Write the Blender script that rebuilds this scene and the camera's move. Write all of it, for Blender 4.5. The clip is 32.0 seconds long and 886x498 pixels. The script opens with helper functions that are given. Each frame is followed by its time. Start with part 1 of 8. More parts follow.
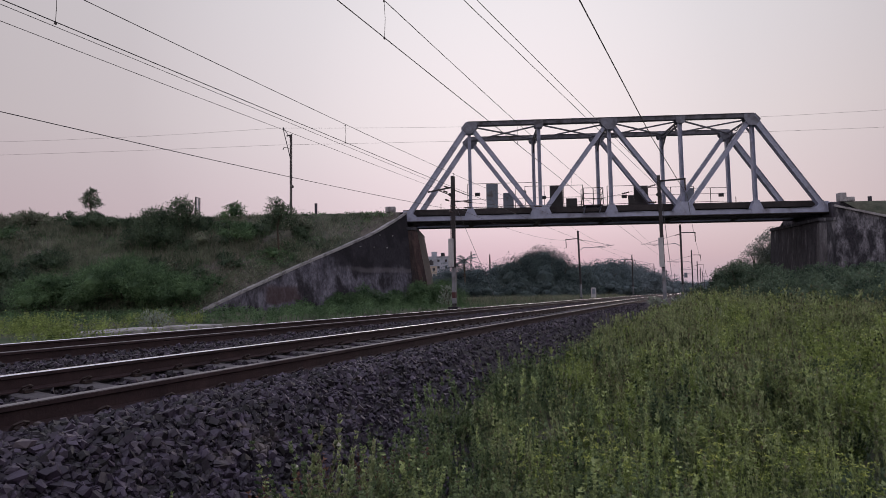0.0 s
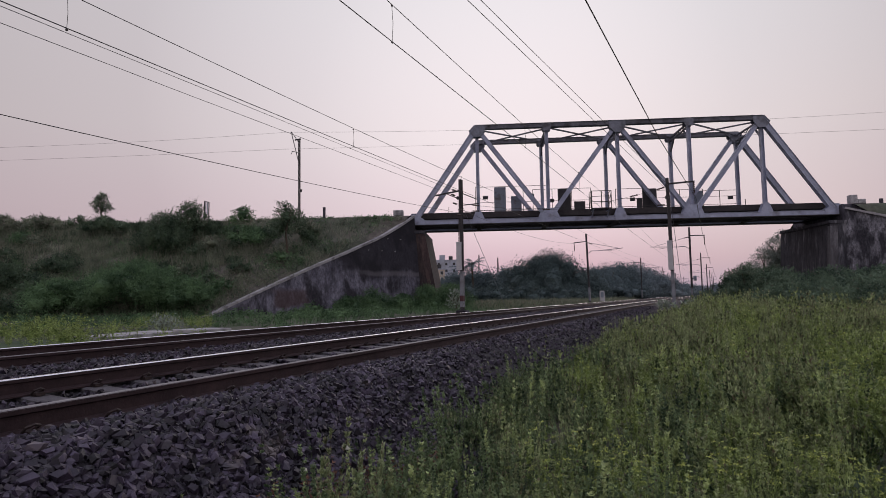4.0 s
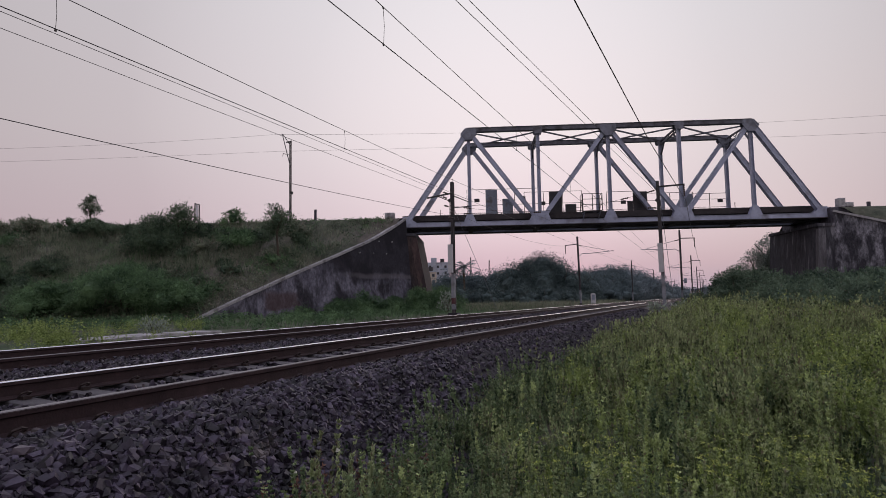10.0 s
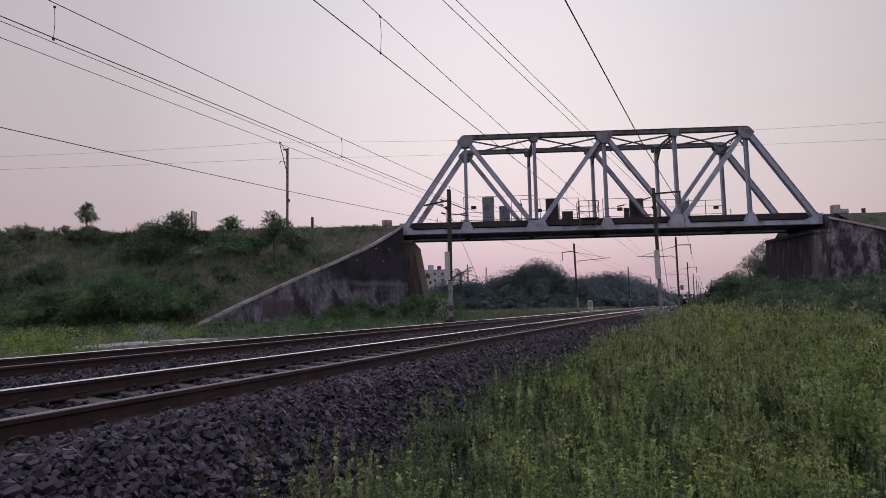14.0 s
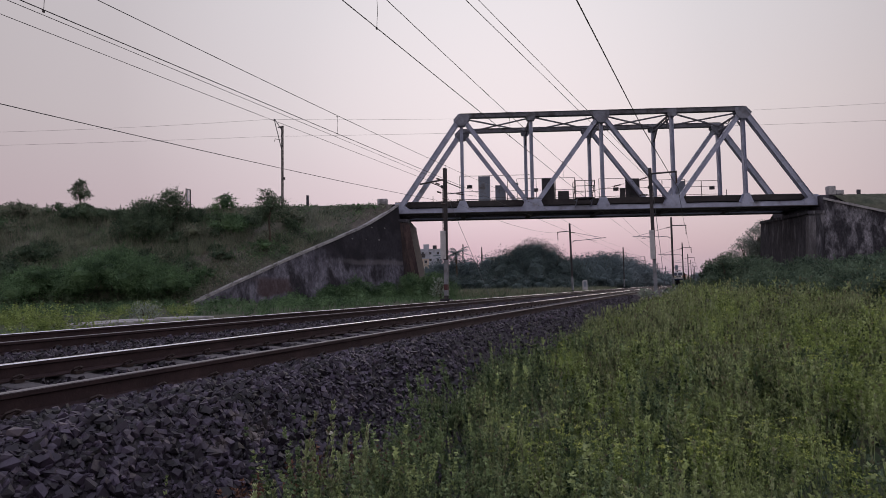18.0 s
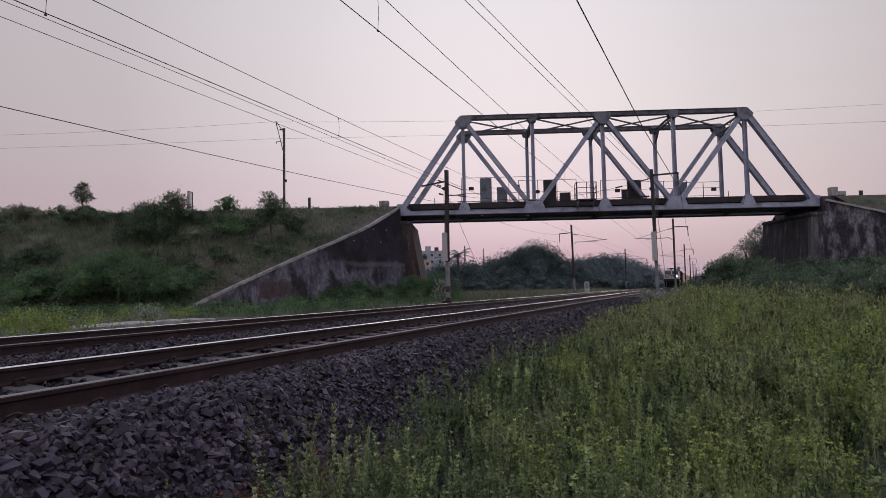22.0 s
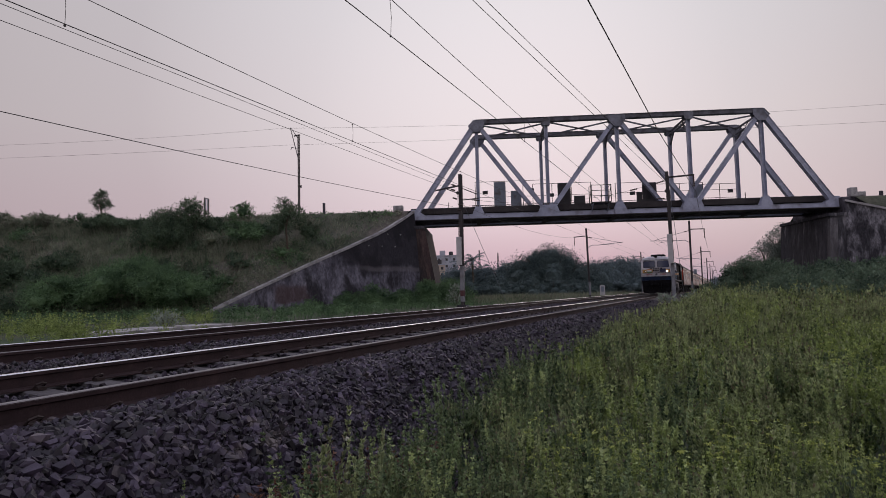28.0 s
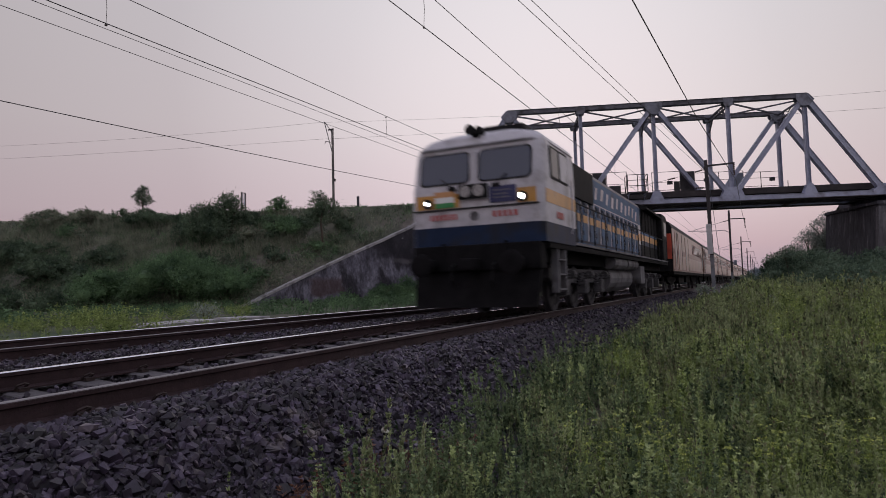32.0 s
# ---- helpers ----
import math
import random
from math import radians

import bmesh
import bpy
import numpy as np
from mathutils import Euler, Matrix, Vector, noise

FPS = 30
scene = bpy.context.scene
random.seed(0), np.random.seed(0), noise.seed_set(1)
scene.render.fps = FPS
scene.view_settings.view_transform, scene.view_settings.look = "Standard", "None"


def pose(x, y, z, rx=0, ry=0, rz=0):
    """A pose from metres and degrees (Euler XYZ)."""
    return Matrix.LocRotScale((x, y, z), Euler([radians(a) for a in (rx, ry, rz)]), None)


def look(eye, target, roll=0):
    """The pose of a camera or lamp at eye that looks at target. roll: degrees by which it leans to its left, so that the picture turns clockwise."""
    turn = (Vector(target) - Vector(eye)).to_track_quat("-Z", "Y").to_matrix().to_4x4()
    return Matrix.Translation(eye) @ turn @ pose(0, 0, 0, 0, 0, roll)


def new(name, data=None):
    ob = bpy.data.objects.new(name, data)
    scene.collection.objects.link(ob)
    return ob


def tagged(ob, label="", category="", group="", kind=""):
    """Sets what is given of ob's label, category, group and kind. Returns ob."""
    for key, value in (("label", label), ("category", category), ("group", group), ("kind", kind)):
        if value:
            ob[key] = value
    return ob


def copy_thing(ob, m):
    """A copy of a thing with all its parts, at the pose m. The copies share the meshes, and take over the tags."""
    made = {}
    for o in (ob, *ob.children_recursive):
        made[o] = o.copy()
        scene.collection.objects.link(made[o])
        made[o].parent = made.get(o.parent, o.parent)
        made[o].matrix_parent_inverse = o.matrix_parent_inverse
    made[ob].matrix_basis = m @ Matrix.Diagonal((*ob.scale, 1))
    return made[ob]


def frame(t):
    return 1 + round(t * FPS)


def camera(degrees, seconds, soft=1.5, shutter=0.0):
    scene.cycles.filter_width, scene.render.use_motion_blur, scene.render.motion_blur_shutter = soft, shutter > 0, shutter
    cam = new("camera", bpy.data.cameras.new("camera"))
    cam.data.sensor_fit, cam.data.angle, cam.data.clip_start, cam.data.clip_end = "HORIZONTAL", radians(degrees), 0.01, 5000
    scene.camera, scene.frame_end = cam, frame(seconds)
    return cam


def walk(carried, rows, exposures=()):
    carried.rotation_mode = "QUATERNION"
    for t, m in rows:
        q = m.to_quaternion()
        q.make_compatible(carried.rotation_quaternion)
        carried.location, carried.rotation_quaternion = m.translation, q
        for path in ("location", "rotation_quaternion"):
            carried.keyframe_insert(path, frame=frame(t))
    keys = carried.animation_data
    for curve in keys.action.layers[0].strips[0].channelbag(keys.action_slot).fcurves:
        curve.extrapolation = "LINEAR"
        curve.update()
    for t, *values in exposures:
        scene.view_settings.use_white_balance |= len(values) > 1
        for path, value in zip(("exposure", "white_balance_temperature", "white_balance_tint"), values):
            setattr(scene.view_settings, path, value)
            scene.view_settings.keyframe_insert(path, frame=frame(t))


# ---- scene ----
LENS = 70.546
cam = camera(LENS, 32.0, soft=0.5, shutter=0.6)


def held(x, y, z, heading, rise, lean):
    """A hand-held camera's pose from its place, heading off the track (degrees), rise and lean."""
    h, p = radians(heading), radians(rise)
    way = Vector((math.sin(h) * math.cos(p), math.cos(h) * math.cos(p), math.sin(p)))
    return look((x, y, z), Vector((x, y, z)) + way, lean)


PATH = [
    (0.0, -0.011, 0.009, 0.673, -22.159, 4.175, -0.985),
    (0.5, -0.016, 0.021, 0.671, -22.160, 4.238, -0.786),
    (1.0, -0.004, -0.001, 0.670, -22.298, 4.170, -0.798),
    (1.5, -0.010, 0.009, 0.672, -22.278, 4.042, -0.708),
    (2.0, -0.008, 0.022, 0.666, -22.290, 4.105, -0.878),
    (2.5, -0.021, 0.037, 0.670, -22.380, 4.092, -0.958),
    (3.0, -0.011, 0.017, 0.671, -22.589, 4.392, -1.257),
    (3.5, -0.012, 0.007, 0.673, -22.727, 4.545, -1.179),
    (5.5, -0.015, 0.007, 0.669, -23.331, 4.364, -0.953),
    (6.0, -0.006, -0.023, 0.672, -23.339, 4.415, -1.169),
    (6.5, -0.005, -0.012, 0.666, -23.005, 4.442, -0.967),
    (7.0, -0.008, 0.003, 0.664, -22.642, 4.352, -0.725),
    (7.5, -0.006, 0.011, 0.658, -22.547, 4.338, -1.115),
    (8.0, -0.015, 0.014, 0.666, -22.381, 4.222, -0.773),
    (8.5, -0.007, 0.004, 0.668, -22.245, 4.320, -1.077),
    (9.0, -0.003, 0.005, 0.662, -22.085, 4.667, -1.214),
    (9.5, -0.013, 0.014, 0.662, -22.006, 4.651, -1.078),
    (10.0, -0.008, 0.009, 0.667, -22.100, 4.725, -1.089),
    (10.5, -0.008, 0.010, 0.669, -22.044, 4.963, -1.346),
    (11.0, -0.008, 0.006, 0.672, -21.889, 5.282, -1.412),
    (11.5, -0.003, -0.001, 0.663, -21.784, 5.654, -1.116),
    (12.0, -0.001, -0.009, 0.660, -21.787, 5.727, -0.965),
    (12.5, -0.001, -0.014, 0.662, -21.788, 5.492, -1.109),
    (13.0, 0.000, -0.000, 0.660, -21.732, 5.268, -1.122),
    (13.5, -0.008, 0.024, 0.663, -21.681, 5.186, -1.386),
    (14.0, 0.003, -0.018, 0.667, -21.808, 5.378, -1.218),
    (14.5, 0.007, -0.008, 0.661, -21.782, 5.344, -1.112),
    (16.5, 0.002, -0.020, 0.652, -21.765, 4.804, -0.962),
    (17.0, -0.001, -0.030, 0.648, -21.692, 4.316, -0.628),
    (17.5, -0.007, -0.013, 0.644, -21.493, 3.855, -0.779),
    (18.0, -0.013, -0.004, 0.648, -21.431, 3.485, -0.959),
    (18.5, 0.000, -0.026, 0.648, -21.502, 3.402, -1.102),
    (19.0, 0.001, -0.014, 0.645, -21.413, 3.307, -1.092),
    (19.5, -0.002, -0.005, 0.645, -21.287, 3.206, -1.031),
    (20.0, 0.003, -0.002, 0.644, -21.314, 3.130, -1.428),
    (20.5, -0.008, 0.013, 0.649, -21.401, 3.012, -1.631),
    (21.0, -0.009, 0.006, 0.651, -21.527, 3.223, -1.534),
    (21.5, -0.008, -0.003, 0.652, -21.603, 3.389, -1.490),
    (22.0, -0.011, 0.003, 0.650, -21.588, 3.659, -1.059),
    (22.5, -0.003, -0.010, 0.646, -21.655, 3.926, -1.268),
    (23.0, -0.006, -0.007, 0.646, -21.770, 3.815, -1.296),
    (23.5, -0.007, -0.012, 0.648, -21.894, 3.675, -1.389),
    (24.0, -0.008, -0.007, 0.645, -21.989, 3.553, -1.290),
    (24.5, -0.016, -0.008, 0.652, -22.190, 3.425, -1.230),
    (25.0, -0.014, -0.008, 0.651, -22.406, 3.575, -1.379),
    (25.5, -0.010, -0.006, 0.648, -22.510, 3.671, -1.355),
    (27.5, 0.004, -0.016, 0.647, -22.803, 4.231, -1.487),
    (28.0, -0.002, -0.003, 0.641, -22.903, 4.087, -1.395),
    (28.5, -0.007, -0.007, 0.642, -23.044, 3.840, -1.592),
    (29.0, -0.007, -0.009, 0.640, -23.279, 3.718, -1.519),
    (29.5, -0.010, 0.005, 0.638, -23.386, 3.546, -1.501),
    (30.0, -0.005, -0.016, 0.647, -23.549, 3.366, -1.412),
    (30.5, -0.018, 0.017, 0.634, -23.612, 3.381, -1.265),
    (31.0, -0.034, 0.032, 0.639, -24.175, 3.281, -1.505),
    (31.5, -0.043, 0.030, 0.639, -25.231, 3.238, -1.656),
    (32.0, -0.047, 0.023, 0.641, -25.969, 3.455, -1.599),
]
walk(cam, [(t, held(x, y, z, a, b, c)) for t, x, y, z, a, b, c in PATH], [(0, 0.05), (6, 0.03), (14, 0.0), (24, -0.04), (32, -0.07)])

# ---- world: dusk sky after sunset, soft all round ----
world = bpy.data.worlds.new("dusk")
scene.world = world
world.use_nodes = True
wt = world.node_tree
wt.nodes.clear()
w_out = wt.nodes.new("ShaderNodeOutputWorld")
w_bg = wt.nodes.new("ShaderNodeBackground")
w_co = wt.nodes.new("ShaderNodeTexCoord")
w_sep = wt.nodes.new("ShaderNodeSeparateXYZ")
w_ramp = wt.nodes.new("ShaderNodeValToRGB")
w_sky = wt.nodes.new("ShaderNodeTexSky")
w_sky.sky_type, w_sky.sun_disc = "NISHITA", False
w_sky.sun_elevation, w_sky.sun_rotation = radians(2.0), radians(8)
w_sky.dust_density = 3.0
w_add = wt.nodes.new("ShaderNodeMixRGB")
w_add.blend_type, w_add.inputs[0].default_value = "ADD", 0.004
wt.links.new(w_co.outputs["Generated"], w_sep.inputs[0])
wt.links.new(w_sep.outputs[2], w_ramp.inputs[0])
wt.links.new(w_sky.outputs[0], w_add.inputs[2])
# brighter towards the place where the sun went down
w_dot = wt.nodes.new("ShaderNodeVectorMath")
w_dot.operation = "DOT_PRODUCT"
w_dot.inputs[1].default_value = (math.sin(radians(-16)) * 0.96, math.cos(radians(-16)) * 0.96, 0.28)
w_rng = wt.nodes.new("ShaderNodeValToRGB")
w_half = wt.nodes.new("ShaderNodeMath")
w_half.operation = "MULTIPLY_ADD"
w_half.inputs[1].default_value, w_half.inputs[2].default_value = 0.5, 0.5
SIDES = [(0.0, (1.0, 1.0, 1.0)), (0.45, (0.95, 0.95, 0.95)), (0.78, (0.68, 0.68, 0.68)), (0.925, (0.888, 0.884, 0.893)), (0.975, (1.135, 1.14, 1.145)), (1.0, (1.37, 1.37, 1.365))]
while len(w_rng.color_ramp.elements) < len(SIDES):
    w_rng.color_ramp.elements.new(0.5)
for el, (pos, v) in zip(w_rng.color_ramp.elements, SIDES):
    el.position, el.color = pos, (*v, 1)
w_mul = wt.nodes.new("ShaderNodeMixRGB")
w_mul.blend_type, w_mul.inputs[0].default_value = "MULTIPLY", 1.0
wt.links.new(w_co.outputs["Generated"], w_dot.inputs[0])
wt.links.new(w_dot.outputs["Value"], w_half.inputs[0])
wt.links.new(w_half.outputs[0], w_rng.inputs[0])
wt.links.new(w_add.outputs[0], w_mul.inputs[1])
wt.links.new(w_rng.outputs[0], w_mul.inputs[2])
wt.links.new(w_mul.outputs[0], w_bg.inputs[0])
wt.links.new(w_bg.outputs[0], w_out.inputs[0])
SKY = [(0.0, (0.435, 0.318, 0.396)), (0.05, (0.520, 0.368, 0.424)), (0.12, (0.610, 0.490, 0.528)), (0.25, (0.635, 0.563, 0.583)),
       (0.45, (0.635, 0.598, 0.626)), (0.62, (0.68, 0.67, 0.77)), (1.0, (0.84, 0.83, 1.08))]
EAST = [(0.0, (0.380, 0.320, 0.395)), (0.05, (0.460, 0.375, 0.438)), (0.12, (0.570, 0.494, 0.540))] + [(k, (r * 0.98, g, b)) for k, (r, g, b) in SKY[3:]]
w_east = wt.nodes.new("ShaderNodeValToRGB")
wt.links.new(w_sep.outputs[2], w_east.inputs[0])
for ramp, colours in ((w_ramp, SKY), (w_east, EAST)):
    while len(ramp.color_ramp.elements) < len(colours):
        ramp.color_ramp.elements.new(0.5)
    for el, (pos, col) in zip(ramp.color_ramp.elements, colours):
        el.position, el.color = pos, (*col, 1)
w_turn = wt.nodes.new("ShaderNodeMapRange")
w_turn.inputs["From Min"].default_value, w_turn.inputs["From Max"].default_value = -0.16, 0.06
wt.links.new(w_sep.outputs[0], w_turn.inputs["Value"])
w_both = wt.nodes.new("ShaderNodeMixRGB")
wt.links.new(w_turn.outputs[0], w_both.inputs[0])
wt.links.new(w_ramp.outputs[0], w_both.inputs[1])
wt.links.new(w_east.outputs[0], w_both.inputs[2])
wt.links.new(w_both.outputs[0], w_add.inputs[1])
w_bg.inputs[1].default_value = 1.0

sun_data = bpy.data.lights.new("sun", "SUN")
sun_data.energy, sun_data.angle, sun_data.color = 0.35, radians(30), (1.0, 0.86, 0.84)
sun = new("sun", sun_data)
sun.matrix_world = look((0, 0, 0), (-math.sin(radians(8)), -math.cos(radians(8)), -math.tan(radians(14))))


# ---- materials ----
def nodes_of(name):
    m = bpy.data.materials.new(name)
    m.use_nodes = True
    return m, m.node_tree.nodes, m.node_tree.links, m.node_tree.nodes["Principled BSDF"]


def surface(name, c1, c2, scale=3.0, rough=0.8, metal=0.0, bump=0.3, grain=40.0, stain=None, stain_scale=0.7, stain_cut=(0.5, 0.7), stretch=(1, 1, 1), per=0.0, island=0.0, spec=0.4, fleck=0.0):
    """Two scales of noise in colour, a stain layer with shapes of its own, fine relief."""
    m, n, l, p = nodes_of(name)
    co = n.new("ShaderNodeTexCoord")
    mp = n.new("ShaderNodeMapping")
    mp.inputs["Scale"].default_value = stretch
    l.new(co.outputs["Object"], mp.inputs[0])
    big = n.new("ShaderNodeTexNoise")
    big.inputs["Scale"].default_value, big.inputs["Detail"].default_value, big.inputs["Roughness"].default_value = scale, 5, 0.65
    l.new(mp.outputs[0], big.inputs[0])
    ramp = n.new("ShaderNodeValToRGB")
    ramp.color_ramp.elements[0].position, ramp.color_ramp.elements[0].color = 0.32, (*c1, 1)
    ramp.color_ramp.elements[1].position, ramp.color_ramp.elements[1].color = 0.68, (*c2, 1)
    l.new(big.outputs[0], ramp.inputs[0])
    col = ramp.outputs[0]
    if stain:
        sn = n.new("ShaderNodeTexNoise")
        sn.inputs["Scale"].default_value, sn.inputs["Detail"].default_value = stain_scale, 6
        l.new(mp.outputs[0], sn.inputs[0])
        sr = n.new("ShaderNodeValToRGB")
        sr.color_ramp.elements[0].position, sr.color_ramp.elements[1].position = stain_cut
        l.new(sn.outputs[0], sr.inputs[0])
        mx = n.new("ShaderNodeMixRGB")
        l.new(sr.outputs[0], mx.inputs[0])
        l.new(col, mx.inputs[1])
        mx.inputs[2].default_value = (*stain, 1)
        col = mx.outputs[0]
    for amount, source in ((per, "ShaderNodeObjectInfo"), (island, "ShaderNodeNewGeometry")):
        if amount:
            src = n.new(source)
            rnd = src.outputs["Random"] if source == "ShaderNodeObjectInfo" else src.outputs["Random Per Island"]
            mr = n.new("ShaderNodeMapRange")
            mr.inputs["To Min"].default_value, mr.inputs["To Max"].default_value = 1 - amount, 1 + amount
            l.new(rnd, mr.inputs[0])
            hs = n.new("ShaderNodeHueSaturation")
            l.new(mr.outputs[0], hs.inputs["Value"])
            l.new(col, hs.inputs["Color"])
            col = hs.outputs[0]
    if fleck:
        fl = n.new("ShaderNodeTexNoise")
        fl.inputs["Scale"].default_value, fl.inputs["Detail"].default_value, fl.inputs["Roughness"].default_value = scale * 4.5, 8, 0.75
        l.new(mp.outputs[0], fl.inputs[0])
        fr = n.new("ShaderNodeMapRange")
        fr.inputs["From Min"].default_value, fr.inputs["From Max"].default_value = 0.34, 0.66
        fr.inputs["To Min"].default_value, fr.inputs["To Max"].default_value = 1 - fleck, 1 + fleck
        l.new(fl.outputs[0], fr.inputs[0])
        fh = n.new("ShaderNodeHueSaturation")
        l.new(fr.outputs[0], fh.inputs["Value"])
        l.new(col, fh.inputs["Color"])
        col = fh.outputs[0]
    l.new(col, p.inputs["Base Color"])
    fine = n.new("ShaderNodeTexNoise")
    fine.inputs["Scale"].default_value, fine.inputs["Detail"].default_value = grain, 4
    l.new(co.outputs["Object"], fine.inputs[0])
    bp = n.new("ShaderNodeBump")
    bp.inputs["Strength"].default_value, bp.inputs["Distance"].default_value = bump, 0.02
    l.new(fine.outputs[0], bp.inputs["Height"])
    l.new(bp.outputs[0], p.inputs["Normal"])
    rr = n.new("ShaderNodeMapRange")
    rr.inputs["To Min"].default_value, rr.inputs["To Max"].default_value = max(0.02, rough - 0.12), min(1, rough + 0.1)
    l.new(fine.outputs[0], rr.inputs[0])
    l.new(rr.outputs[0], p.inputs["Roughness"])
    p.inputs["Metallic"].default_value = metal
    p.inputs["Specular IOR Level"].default_value = spec
    return m


def leafy(name, c1, c2, dry=None, dry_part=0.15, each=0.5, patch=0.9, ends=(0.32, 0.62)):
    """Leaves: colour varies leaf by leaf and over the plant, some light passes through."""
    m, n, l, p = nodes_of(name)
    geo = n.new("ShaderNodeNewGeometry")
    co = n.new("ShaderNodeTexCoord")
    ns = n.new("ShaderNodeTexNoise")
    ns.inputs["Scale"].default_value, ns.inputs["Detail"].default_value = patch, 4
    l.new(co.outputs["Object"], ns.inputs[0])
    ad = n.new("ShaderNodeMath")
    ad.operation = "MULTIPLY_ADD"
    l.new(geo.outputs["Random Per Island"], ad.inputs[0])
    ad.inputs[1].default_value = each
    l.new(ns.outputs[0], ad.inputs[2])
    ramp = n.new("ShaderNodeValToRGB")
    ramp.color_ramp.elements[0].position, ramp.color_ramp.elements[0].color = ends[0] + each * 0.26, (*c1, 1)
    ramp.color_ramp.elements[1].position, ramp.color_ramp.elements[1].color = ends[1] + each * 0.76, (*c2, 1)
    l.new(ad.outputs[0], ramp.inputs[0])
    col = ramp.outputs[0]
    if dry:
        gt = n.new("ShaderNodeMath")
        gt.operation = "LESS_THAN"
        gt.inputs[1].default_value = dry_part
        l.new(geo.outputs["Random Per Island"], gt.inputs[0])
        mx = n.new("ShaderNodeMixRGB")
        l.new(gt.outputs[0], mx.inputs[0])
        l.new(col, mx.inputs[1])
        mx.inputs[2].default_value = (*dry, 1)
        col = mx.outputs[0]
    l.new(col, p.inputs["Base Color"])
    p.inputs["Roughness"].default_value = 0.65
    p.inputs["Specular IOR Level"].default_value = 0.18
    tr = n.new("ShaderNodeBsdfTranslucent")
    l.new(col, tr.inputs[0])
    mix = n.new("ShaderNodeMixShader")
    mix.inputs[0].default_value = 0.28
    l.new(p.outputs[0], mix.inputs[1])
    l.new(tr.outputs[0], mix.inputs[2])
    l.new(mix.outputs[0], n["Material Output"].inputs[0])
    return m


def glow(name, colour, strength):
    m, n, l, p = nodes_of(name)
    p.inputs["Base Color"].default_value = (*colour, 1)
    p.inputs["Emission Color"].default_value = (*colour, 1)
    p.inputs["Emission Strength"].default_value = strength
    return m


def glass(name, tint):
    m, n, l, p = nodes_of(name)
    p.inputs["Base Color"].default_value = (*tint, 1)
    p.inputs["Roughness"].default_value = 0.06
    p.inputs["Specular IOR Level"].default_value = 0.6
    return m


EARTH = surface("earth", (0.05, 0.052, 0.034), (0.095, 0.082, 0.06), 0.5, 0.95, bump=0.6, grain=9, stain=(0.045, 0.07, 0.032), stain_scale=0.16, stain_cut=(0.42, 0.6), fleck=0.3)
BANK = surface("grassy_bank", (0.048, 0.060, 0.040), (0.105, 0.098, 0.072), 0.5, 0.95, bump=0.7, grain=6, stain=(0.115, 0.10, 0.088), stain_scale=0.2, stain_cut=(0.52, 0.60), fleck=0.4)
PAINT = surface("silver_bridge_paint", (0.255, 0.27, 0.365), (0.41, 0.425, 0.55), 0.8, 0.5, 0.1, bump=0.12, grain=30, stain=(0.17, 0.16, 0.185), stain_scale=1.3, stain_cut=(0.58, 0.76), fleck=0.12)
# two darker greys: top gussets, then top chord and upper bracing
MIDPAINT = surface("mid_grey_bridge_paint", (0.13, 0.133, 0.168), (0.245, 0.25, 0.305), 1.0, 0.55, 0.1, bump=0.15, grain=30, stain=(0.08, 0.075, 0.085), stain_scale=1.5, stain_cut=(0.52, 0.72), fleck=0.2)
TOPPAINT = surface("dark_bridge_paint", (0.075, 0.073, 0.092), (0.155, 0.153, 0.185), 1.1, 0.6, 0.1, bump=0.15, grain=30, stain=(0.045, 0.040, 0.045), stain_scale=1.6, stain_cut=(0.5, 0.7), fleck=0.25)
DARKSTEEL = surface("dark_steel", (0.028, 0.024, 0.026), (0.06, 0.05, 0.052), 1.5, 0.75, 0.2, bump=0.2)
CONCRETE = surface("old_concrete", (0.036, 0.033, 0.044), (0.135, 0.126, 0.155), 1.1, 0.9, bump=0.6, grain=14, stain=(0.018, 0.016, 0.022), stain_scale=0.34, stain_cut=(0.46, 0.58), stretch=(2.0, 2.0, 0.7), fleck=0.6)
WINGSTONE = surface("patchy_grey_masonry", (0.030, 0.028, 0.036), (0.23, 0.22, 0.25), 1.5, 0.9, bump=0.7, grain=10, stain=(0.030, 0.028, 0.036), stain_scale=1.1, stain_cut=(0.42, 0.56), stretch=(1.5, 1.5, 0.7), fleck=0.75)
COPING = surface("coping_stone", (0.28, 0.265, 0.28), (0.42, 0.40, 0.41), 1.2, 0.85, bump=0.3, grain=20, stain=(0.14, 0.13, 0.14), stain_scale=2.0, fleck=0.2)
# near-black masonry with pale upright streaks
DARKWALL = surface("near_black_masonry", (0.020, 0.019, 0.026), (0.080, 0.076, 0.090), 1.2, 0.92, bump=0.6, grain=10, stain=(0.19, 0.18, 0.20), stain_scale=1.2, stain_cut=(0.60, 0.68), stretch=(2.6, 2.6, 0.38), fleck=0.6)
RAILSIDE = surface("rusty_rail", (0.021, 0.0102, 0.0128), (0.046, 0.0252, 0.0280), 2.5, 0.75, 0.2, bump=0.25, grain=60, fleck=0.25)
RAILTOP = surface("polished_rail_head", (0.88, 0.87, 0.90), (0.95, 0.94, 0.96), 1.0, 0.2, 1.0, bump=0.01, grain=80)
RAILDULL = surface("dull_rail_head", (0.15, 0.138, 0.142), (0.24, 0.225, 0.23), 2.0, 0.5, 0.4, bump=0.05, grain=80)
SLEEPER = surface("concrete_sleeper", (0.080, 0.072, 0.080), (0.13, 0.12, 0.13), 3.0, 0.9, bump=0.3, stain=(0.05, 0.04, 0.042), stain_scale=4, per=0.15, fleck=0.25)
